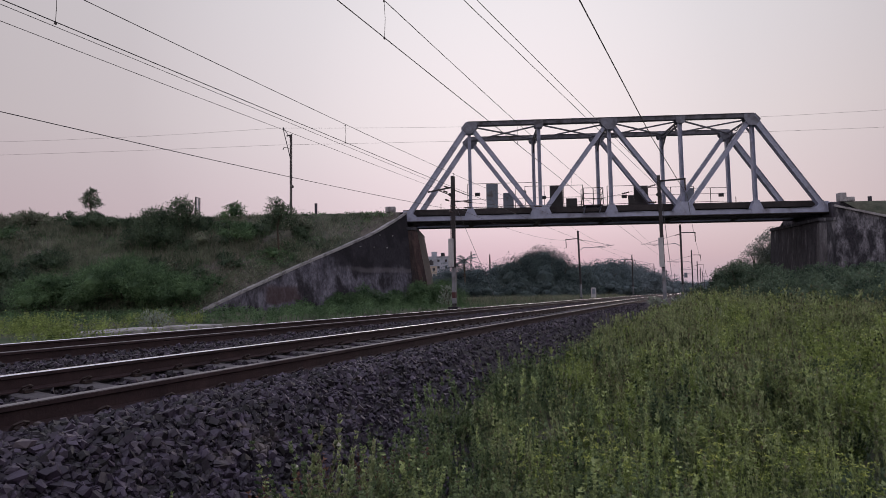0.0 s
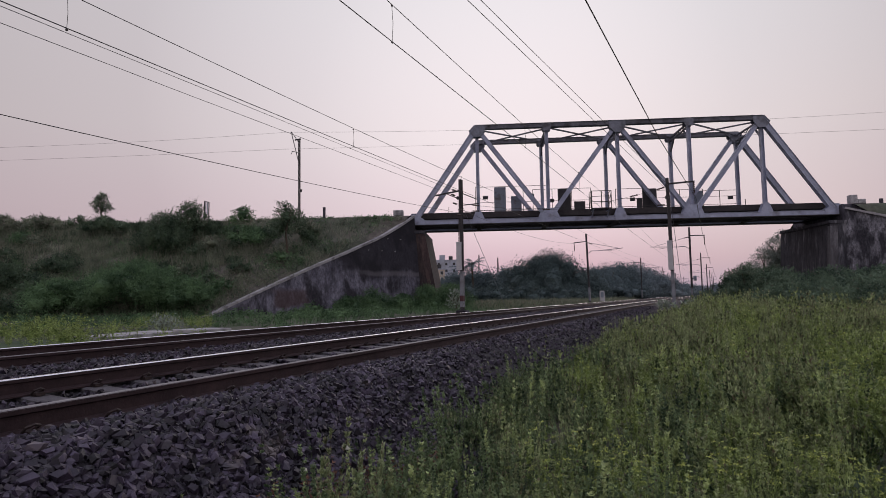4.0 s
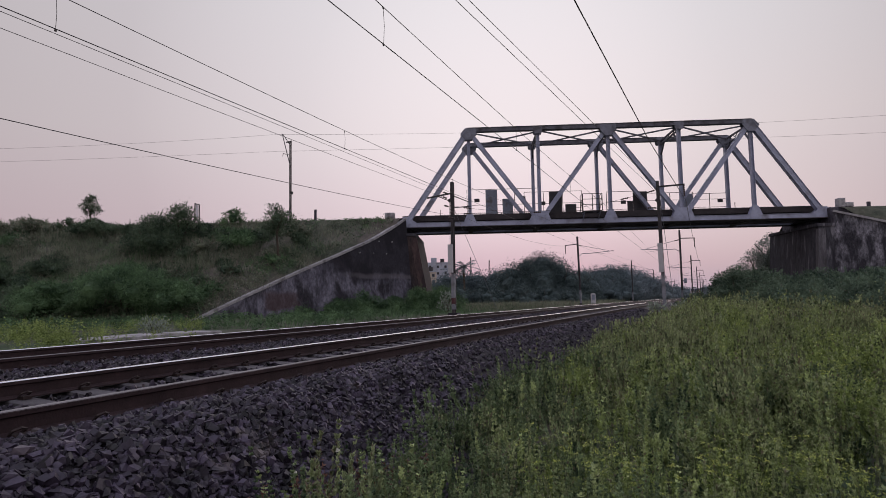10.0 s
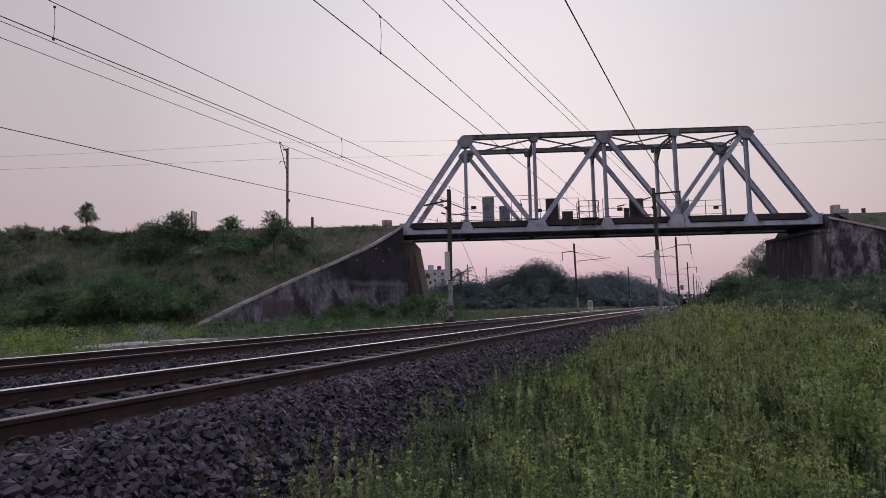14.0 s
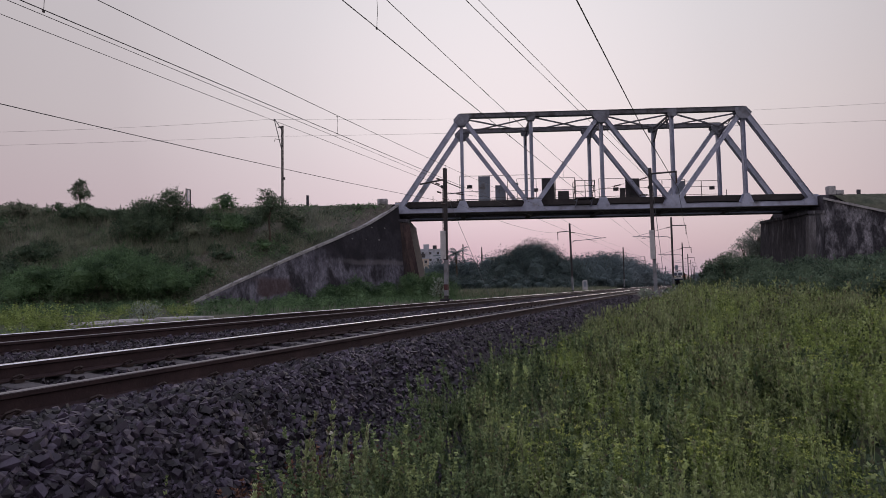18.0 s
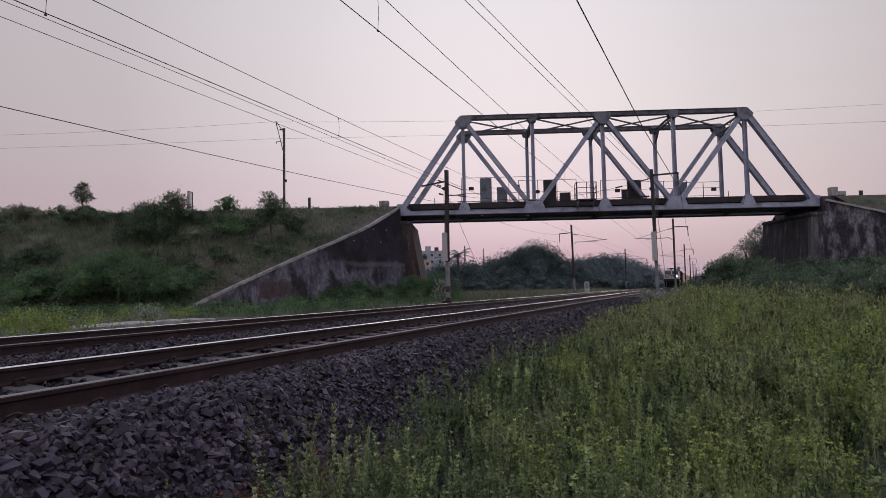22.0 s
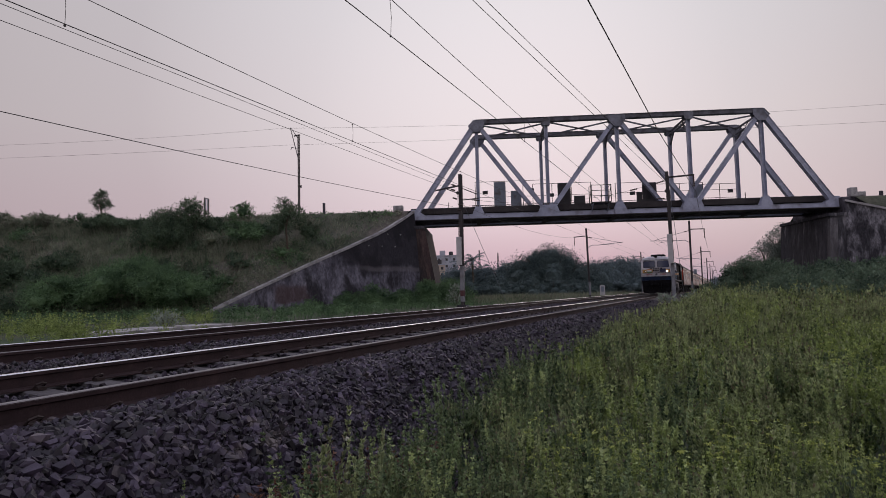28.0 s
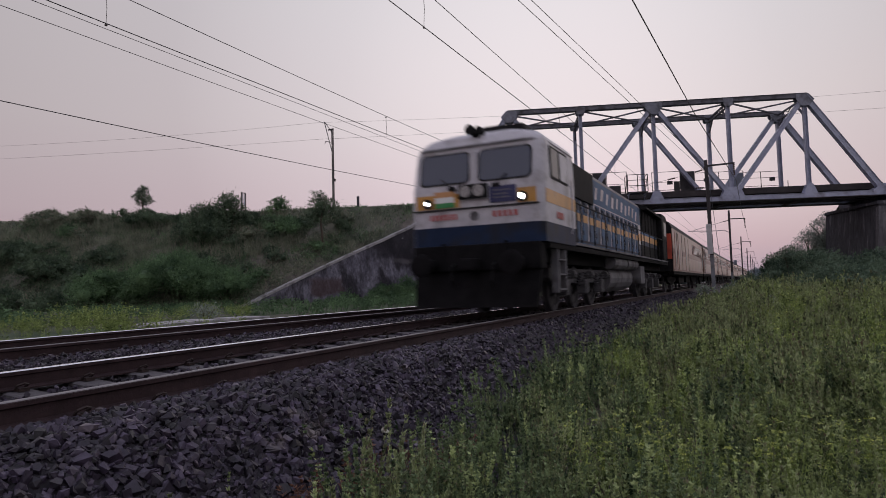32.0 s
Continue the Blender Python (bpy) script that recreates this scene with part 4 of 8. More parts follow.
wire("thick feeder cable on the mast arm", [(-3.74, -10.5, 8.3), (-2.245, 13.08, 7.2), (-1.45, 24.5, 6.5), (-0.42, 37.6, 6.0)], 0.016)
wire("thick feeder cable beyond the bridge", [(-0.42, 37.6, 6.0)] + hang((-0.42, 37.6, 6.0), (-0.38 + bend(69), 69, 6.05), 0.3)[1:] + hang((-0.38 + bend(69), 69, 6.05), (-0.38 + bend(113), 113.5, 6.05), 0.35)[1:], 0.014)
wire("messenger beyond the bridge", hang((-13.3, 34.4, 5.9), (-13.9, 71, 6.6), 0.5), 0.01)

# head span slung between the two anchor masts: a sagging wire and a straight one below it, with insulators
for z0, z1, sag, spots in ((6.27, 6.80, 0.72, (0.05, 0.83, 0.955)), (5.80, 5.75, 0.06, (0.05, 0.42, 0.955))):
    span = hang((-13.25, 34.45, z0), (-1.92, 37.57, z1), sag, 40)
    hs = wire("head span wire slung between the two anchor masts", span, 0.009)
    for f in spots:
        k = int(f * 40)
        a, b = span[k], span[k + 1]
        part("insulator", insulator(Shape(), a, a + (b - a).normalized() * 0.42, 0.055, 4), CERAMIC, hs)

# upper line: faint catenary, mast on the embankment
for z, sag in ((13.2, 0.15), (14.62, 0.45)):
    for a, b in ((-70, -26.5), (-26.5, 24), (24, 70)):
        w = part("overhead_wire", Shape().tube([on_bridge(p.x, 2.4, p.z) for p in hang((a, 0, z), (b, 0, z), sag, 12)], 0.008, 5), WIRE)
        tagged(w, "faint wire of the upper line's overhead equipment", "overhead wire", "wires of the overhead line")
g = on_bridge(-24.65, 0.2, 6.8)
ma = thing("mast_upper", Matrix.Translation(g) @ pose(0, 0, 0, 0, 0, SKEW), "slim dark mast on top of the embankment", "traction mast", "masts of the overhead line")
post = Shape()
for k in (-1, 1):
    post.beam((k * 0.05, 0, -0.4), (k * 0.05, 0, 6.6), 0.16, 0.05, up=(1, 0, 0))
post.beam((-0.35, 0, 6.55), (0.1, 0, 6.63), 0.08, 0.09)
part("post", post, MASTDARK, ma)
br = Shape().tube([(-0.1, 0.05, 4.9), (-1.15, 1.6, 7.65)], 0.035, 6)
br.tube([(-0.1, 0.1, 6.4), (-1.15, 1.7, 7.7)], 0.028, 6)
br.tube([(-0.2, 0.2, 5.6), (-1.0, 1.4, 6.0), (-1.1, 1.5, 5.8)], 0.026, 6)
part("cantilever", br, MASTDARK, ma)
part("switch_box", Shape().box(0.08, -0.08, 2.4, 0.21, 0.06, 2.6, 0.02), MASTDARK, ma)

# ---- loose stone and plants, built from number arrays ----
def spot(heading, dist):
    h = radians(heading)
    return dist * math.sin(h), dist * math.cos(h)


def unit(v):
    return v / np.maximum(1e-9, np.linalg.norm(v, axis=-1, keepdims=True))


def turns(k):
    """k random rotation matrices."""
    q = rng.normal(size=(k, 4))
    q /= np.linalg.norm(q, axis=1, keepdims=True)
    w, x, y, z = q.T
    return np.stack([1 - 2 * (y * y + z * z), 2 * (x * y - z * w), 2 * (x * z + y * w), 2 * (x * y + z * w), 1 - 2 * (x * x + z * z), 2 * (y * z - x * w),
                     2 * (x * z - y * w), 2 * (y * z + x * w), 1 - 2 * (x * x + y * y)], 1).reshape(k, 3, 3)


def stones_mesh(name, places, radii):
    """Broken stones: angular flat-faced hulls of a few kinds, turned at random, one at each place."""
    kinds = []
    box = np.array([(a, b, c) for a in (-1, 1) for b in (-1, 1) for c in (-1, 1)], float)
    for q in range(36):
        if q % 2:
            d = box * np.array([0.92, 0.74, 0.56]) * rng.uniform(0.75, 1.2, 3) + rng.normal(size=(8, 3)) * 0.20
            d = d[rng.permutation(8)[:8 if q < 18 else 6]]
        else:
            k = 10 if q < 18 else 6
            d = unit(rng.normal(size=(1, 3)))
            while len(d) < k:
                more = unit(rng.normal(size=(14, 3)))
                d = np.concatenate([d, more[np.argmin((more @ d.T).max(1))][None]])
            d = d * rng.uniform(0.82, 1.18, (k, 1)) * np.array([1.22, 0.95, 0.70]) * rng.uniform(0.85, 1.18, 3)
        d[:, 0] += rng.uniform(-0.4, 0.4) * d[:, 2]
        bm = bmesh.new()
        for p in d:
            bm.verts.new(p)
        bmesh.ops.convex_hull(bm, input=bm.verts[:])
        bm.verts.index_update()
        kinds.append((d, np.array([[p.index for p in f.verts] for f in bm.faces if len(f.verts) == 3])))
        bm.free()
    near = (places[:, 1] < 8) & (places[:, 0] > -4.2)
    pick = rng.integers(0, 18, len(places)) + np.where(near, 0, 18)
    V, F, k0 = [], [], 0
    for q, (d, tri) in enumerate(kinds):
        idx = np.where(pick == q)[0]
        v = np.einsum("kij,nj->kni", turns(len(idx)), d) * radii[idx][:, None, None]
        v += places[idx][:, None, :]
        V.append(v.reshape(-1, 3))
        F.append((tri[None] + (np.arange(len(idx)) * len(d))[:, None, None]).reshape(-1, 3) + k0)
        k0 += len(idx) * len(d)
    return quick_mesh(name, np.concatenate(V), np.concatenate(F))


def scatter_stones():
    pts = []
    for x0, x1, y0, y1, per in ((-4.17, -2.62, -6, 0.2, 160), (-5.9, -4.4, -6, 1, 60), (-8.68, -6.14, -6, 2, 50), (-4.17, -2.62, 0.2, 9, 1080), (-4.17, -2.3, 9, 20, 400), (-4.17, -1.8, 20, 45, 140), (-5.9, -4.4, 1, 10, 380), (-5.9, -4.4, 10, 24, 180),
                                (-8.68, -6.14, 2, 14, 340), (-8.68, -6.14, 14, 28, 160), (-8.68, -6.14, 28, 50, 60), (-12.4, -8.9, 4, 16, 60), (-12.4, -8.9, 16, 34, 30), (-2.62, -1.5, 1.6, 5.2, 480), (-2.62, -2.0, 5.2, 8.0, 260), (-3.6, -2.62, 0.8, 6.0, 420)):
        k = int((x1 - x0) * (y1 - y0) * per)
        p = np.stack([rng.uniform(x0, x1, k), rng.uniform(y0, y1, k)], 1)
        pts.append(p)
    p = np.concatenate(pts)
    r = (0.0135 + 0.025 * rng.random(len(p)) ** 1.6) * (1 + 0.5 * np.clip((p[:, 1] - 10) / 25, 0, 1))
    # keep the rails clear, and stones low on the sleepers
    for x in RAILS_NEAR + RAILS_FAR:
        keep = np.abs(p[:, 0] - x) > 0.10
        p, r = p[keep], r[keep]
    near_sl = np.abs(((p[:, 1] - 4.039) / 0.617 + 0.5) % 1 - 0.5) * 0.617 < 0.14
    on_sl = near_sl & (((p[:, 0] > -5.95) & (p[:, 0] < -4.3)) | ((p[:, 0] > -10.4) & (p[:, 0] < -8.9)))
    drop = on_sl & (rng.random(len(p)) < 0.88)
    p, r = p[~drop], r[~drop]
    z = np.array([bed(a) for a in p[:, 0]]) + r * rng.uniform(-0.5, 1.15, len(p))
    outer = p[:, 0] > -2.95
    z[outer] = np.maximum(z[outer], [lie(a, b) for a, b in p[outer]] + r[outer] * 0.3)
    tuck = (np.abs(p[:, 0] - RAILS_NEAR[0]) < 0.22) | (np.abs(p[:, 0] - RAILS_NEAR[1]) < 0.22)
    z = np.where(tuck, np.minimum(z, -0.165), z)
    me = stones_mesh("ballast_stones", np.column_stack([p, z]), r)
    tagged(part("ballast_stones", me, STONE), "loose angular dark-grey ballast stones", "ballast stones", kind="stuff")


scatter_stones()


def pointed_leaves(at, along, side, length, width):
    """Plain pointed leaves: at, along and side are (n, 3); returns verts and faces."""
    v = np.stack([at - side * (width / 2)[:, None], at + side * (width / 2)[:, None], at + along * length[:, None]], 1).reshape(-1, 3)
    return v, np.arange(3 * len(at)).reshape(-1, 3)


def ovate_leaves(at, along, side, length, width):
    """Leaves widest at two fifths of their length."""
    tip, mid = at + along * length[:, None], at + along * (length * 0.42)[:, None]
    v = np.stack([at, mid + side * (width / 2)[:, None], tip, mid - side * (width / 2)[:, None]], 1).reshape(-1, 3)
    k = 4 * np.arange(len(at))[:, None]
    return v, np.concatenate([k + np.array([0, 1, 2]), k + np.array([0, 2, 3])])


def leaf_cloud(name, at, length, width, lift=0.9):
    n = len(at)
    along = unit(rng.normal(size=(n, 3)) + np.array([0, 0, lift]))
    side = unit(np.cross(along, rng.normal(size=(n, 3))))
    L = length * rng.uniform(0.6, 1.3, n)
    v, f = pointed_leaves(at, along, side, L, L * width / length)
    return quick_mesh(name, v, f)


def ball_of():
    bm = bmesh.new()
    bmesh.ops.create_icosphere(bm, subdivisions=2, radius=1)
    bm.verts.index_update()
    v, f = np.array([p.co[:] for p in bm.verts]), np.array([[p.index for p in q.verts] for q in bm.faces])
    bm.free()
    return v, f


BALL_V, BALL_F = ball_of()


def sprays(at, way, length, leaflet, pairs):
    """Arching twigs with leaflets on both sides: places (n, 3), directions (n, 3)."""
    n = len(at)
    L = length * rng.uniform(0.6, 1.3, n)[:, None]
    side = unit(np.cross(way, np.array([0, 0, 1.0]) + 0.3 * rng.normal(size=(n, 3))))
    V = []
    for k in range(pairs):
        t = 0.2 + 0.8 * k / max(1, pairs - 1)
        q = at + way * L * t - np.array([0, 0, 0.30]) * L * t * t
        tan = unit(way - np.array([0, 0, 0.60]) * t)
        for sg in (-1, 1):
            l = leaflet * (1.1 - 0.5 * t) * rng.uniform(0.7, 1.2, n)[:, None]
            tip = q + unit(side * sg + tan * 0.55 + 0.18 * rng.normal(size=(n, 3))) * l
            V.append(np.stack([q - tan * l * 0.22, q + tan * l * 0.22, tip], 1))
    w = np.array([0.012, 0.012, 0]) * min(1.0, length)
    V.append(np.stack([at - w, at + w, at + way * L - np.array([0, 0, 0.30]) * L], 1))
    V = np.concatenate(V).reshape(-1, 3)
    return V, np.arange(len(V)).reshape(-1, 3)


def crown_mesh(name, lobes, leaf, cover=0.8, lift=0.8, spray=0.0, per_m2=3.0, core=0.46, leaflet=0.0, most=60000):
    """A crown of uneven lobes (centre, radii): a lumpy mass of inner foliage, a shell of single leaves, twigs that stand out of it."""
    V, F, k0 = [], [], 0
    for c, rad in lobes:
        c, rad = np.array(c), np.array(rad)
        area = 4 * math.pi * float(np.prod(rad)) ** (2 / 3) * 0.5
        if core:
            off = rng.uniform(0, 50, 3)
            v = BALL_V * rad * core * (1 + 0.28 * np.array([noise.noise(Vector(q * 1.9 + off)) for q in BALL_V]))[:, None] + c
            V.append(v)
            F.append(BALL_F + k0)
            k0 += len(v)
        m = min(most, int(area * cover / (0.275 * leaf * leaf)))
        d = unit(rng.normal(size=(m, 3)) + np.array([0, 0, 0.35]))
        off = rng.uniform(0, 50, 3)
        bumpy = 1 + 0.22 * np.sin(d @ np.array([5.1, 3.3, 4.2]) + off[0]) * np.sin(d @ np.array([-3.7, 5.9, 2.8]) + off[1])
        at = c + d * rad * (bumpy * rng.uniform(0.55, 1.08, m))[:, None]
        along = unit(d * 0.5 + 0.8 * rng.normal(size=(m, 3)) + np.array([0, 0, lift * 0.5]))
        sd = unit(np.cross(along, rng.normal(size=(m, 3))))
        L = leaf * rng.uniform(0.6, 1.3, m)
        v, f = pointed_leaves(at, along, sd, L, L * 0.55)
        V.append(v)
        F.append(f + k0)
        k0 += len(v)
        if spray:
            m = max(3, int(area * per_m2 * 0.8))
            d = unit(rng.normal(size=(m, 3)) + np.array([0, 0, 0.5]))
            v, f = sprays(c + d * rad * 0.75, unit(d + 0.4 * rng.normal(size=(m, 3)) + np.array([0, 0, 0.15])), spray, leaflet or leaf, 7)
            V.append(v)
            F.append(f + k0)
            k0 += len(v)
    return quick_mesh(name, np.concatenate(V), np.concatenate(F))


def lobes_of(wide, deep, tall, low, k, size=0.30):
    """Lobes that fill an uneven dome from height low to tall."""
    out = []
    h = tall - low
    k = max(k, int(k * min(2.2, 0.5 * (wide + deep) / (1.5 * h))))
    for i in range(k):
        a, r = 2.4 * i + rng.uniform(-0.5, 0.5), math.sqrt((i + 0.3) / k) * 0.5
        q = size * rng.uniform(0.7, 1.3)
        rx = q * min((wide + deep) / 2, 1.35 * h)
        top = math.sqrt(max(0.06, 1 - (r / 0.56) ** 2)) * rng.uniform(0.82, 1.08)
        rz = rx * rng.uniform(0.65, 0.95)
        z = low + max(rz * 0.5, h * top - rz)
        x, y = math.cos(a) * max(0.0, r * wide - rx * 0.45), math.sin(a) * max(0.0, r * deep - rx * 0.45)
        out.append(((x, y, z), (rx, rx, rz)))
        if top * h > 2.4 * rz and i % 2:
            out.append(((x * 1.08, y * 1.08, low + h * 0.28 * rng.uniform(0.7, 1.2)), (rx * 1.1, rx * 1.1, rz * 1.2)))
    return out


def build_shrub(name, x, y, z, wide, tall, material, label, category="shrub", k=8, leaf=0.11, stems=4, trunk=0.0, group="", deep=None, lift=0.8, spray=0.0, core=0.46, cover=0.8, per_m2=3.0, size=0.30):
    """A shrub or tree: tapered trunk, limbs, and a crown of leafy lobes with gaps and standing twigs."""
    sh = thing(name, pose(x, y, z, 0, 0, rng.uniform(0, 360)), label, category, group)
    cz = trunk + (tall - trunk) * 0.5
    wood = Shape()
    thick = max(0.025, tall * 0.018)
    if trunk > 0.3:
        lean = rng.normal(size=2) * 0.06 * trunk
        wood.tube([(0, 0, -0.3), (lean[0] * 0.3, lean[1] * 0.5, trunk * 0.5), (lean[0], lean[1], trunk)], [thick * 1.4, thick * 1.05, thick * 0.85], 7)
        start = Vector((lean[0], lean[1], trunk * 0.97))
    else:
        start = Vector((0, 0, -0.1))
    for i in range(stems):
        a = 2 * math.pi * (i + rng.random() * 0.6) / stems
        e = Vector((math.cos(a) * wide * 0.36, math.sin(a) * wide * 0.36, cz + (tall - trunk) * rng.uniform(0.05, 0.3)))
        mid = start.lerp(e, 0.5) + Vector((0, 0, 0.12 * (tall - trunk)))
        wood.tube([start, mid, e], [thick * 0.75, thick * 0.5, thick * 0.2], 5)
        b = mid + Vector((rng.normal() * wide * 0.07, rng.normal() * wide * 0.07, (tall - trunk) * 0.15))
        wood.tube([mid, b], [thick * 0.4, thick * 0.15], 4)
    part("trunk" if trunk > 0.3 else "stem", wood, BARK, sh)
    lobes = lobes_of(wide, deep or wide, tall, trunk * 0.85, k, size)
    part("crown", crown_mesh("crown", lobes, leaf, cover, lift, spray, per_m2, core), material, sh)
    return sh


def bank_place(s, n):
    g = on_bridge(s, n, 0)
    return g.x, g.y, bank_height(n) - 0.15


def bank_shrub(s, n, wide, tall, mat, label, trunk=0.0, leaf=0.125, k=8, spray=0.5, **more):
    x, y, z = bank_place(s, n)
    build_shrub("shrub" if trunk < 0.5 else "sapling", x, y, z, wide, tall, mat, label, "shrub" if trunk < 0.5 else "tree", k, leaf, 4, trunk, "shrubs of the embankment", spray=spray, **more)


# shrubs and small trees on the western embankment
bank_shrub(-40.2, -0.7, 1.45, 2.8, BUSH, "slender dark sapling with an open crown on top of the embankment", 1.0, 0.11, 8, 0.42, core=0.0, cover=0.85, per_m2=6.0, size=0.23)
bank_shrub(-40.0, -0.9, 2.2, 0.85, BUSH, "open dark shrub round the foot of the sapling", k=6, spray=0.6, core=0.3, cover=0.5, per_m2=5.0)
bank_shrub(-23.5, -6.2, 2.4, 3.9, BUSH, "small feathery tree with a thin trunk on the slope", 1.7, 0.11, 7, 0.7, per_m2=4.0, core=0.3, cover=0.6, size=0.26)
bank_shrub(-32.6, -5.1, 4.4, 2.8, BUSH, "big dense dark shrub on the embankment slope", k=11, spray=0.7)
bank_shrub(-31.2, -4.2, 2.6, 3.2, BUSH, "tall dark shrub with arching twigs on the slope", k=7, spray=0.9, per_m2=5.0, core=0.3, cover=0.65)
bank_shrub(-29.7, -3.5, 2.0, 1.4, BUSH, "dark rounded shrub on the slope", k=6)
bank_shrub(-22.7, -4.3, 1.4, 1.05, BUSH, "low rounded shrub on the slope", k=5, spray=0.0)
bank_shrub(-38.6, -2.2, 4.2, 1.2, BUSH, "wide dark shrub below the sapling", k=9, spray=0.5)
bank_shrub(-35.9, -2.6, 2.4, 1.1, BUSH, "dark shrub on the embankment slope", k=6)
for s, n, wide, tall in ((-44.0, -1.8, 3.6, 1.35), (-26.6, -4.6, 3.9, 1.4), (-28.4, -3.2, 2.6, 0.9), (-47.5, -1.9, 3.8, 1.5)):
    bank_shrub(s, n, wide, tall, GRASS if s < -40 else SHRUBLIT, "pale leafy shrub on the embankment", k=8, spray=0.55)
for s, n, wide, tall in ((-31.4, -11.2, 7.0, 2.7), (-35.0, -11.6, 5.2, 2.0), (-28.2, -11.3, 4.6, 1.7), (-32.6, -9.4, 4.6, 1.5)):
    bank_shrub(s, n, wide, tall, SHRUBLIT, "wide low green thorn shrub at the embankment foot", k=12, leaf=0.11, spray=1.0, lift=0.3, per_m2=3.5)
for s, n, wide, tall in ((-41.5, -9.0, 4.4, 1.7), (-38.6, -7.4, 3.4, 1.2), (-45.5, -7.0, 4.6, 1.7), (-42.5, -12.2, 4.2, 1.4), (-38.8, -12.4, 3.0, 1.2)):
    bank_shrub(s, n, wide, tall, BUSH, "dark low scrub on the slope", k=8)


for i in range(76):
    s, n = rng.uniform(-54, -17.5), rng.uniform(-12.6, -1.4)
    edge = WING_L0.x + (WING_L1.x - WING_L0.x) * (WING_L0.y - n) / (WING_L0.y - WING_L1.y)
    if s > edge - 1.4:
        s -= 9
    mat, label = ((BUSH, "small dark scrub plant on the bank"), (GRASS, "dry pale grass clump on the bank"), (SHRUBLIT, "small green scrub plant on the bank"), (BUSH, "small dark scrub plant on the bank"))[i % 4]
    wide = rng.uniform(0.9, 2.6)
    x, y, z = bank_place(s, n)
    build_shrub("scrub_plant", x, y, z, wide, wide * rng.uniform(0.38, 0.62), mat, label, "shrub", 4, 0.14, 3, 0, "scrub of the embankment", spray=0.42, cover=0.6, per_m2=2.0)


def blades(name, at, tall, lean, wide):
    """Grass blades: upright narrow diamonds leaning at random."""
    n = len(at)
    along = unit(np.column_stack([rng.normal(size=(n, 2)) * lean, np.ones(n)]))
    side = unit(np.cross(along, rng.normal(size=(n, 3))))
    L = tall * rng.uniform(0.5, 1.3, n)
    v, f = pointed_leaves(at, along, side, L, np.full(n, wide))
    return quick_mesh(name, v, f)


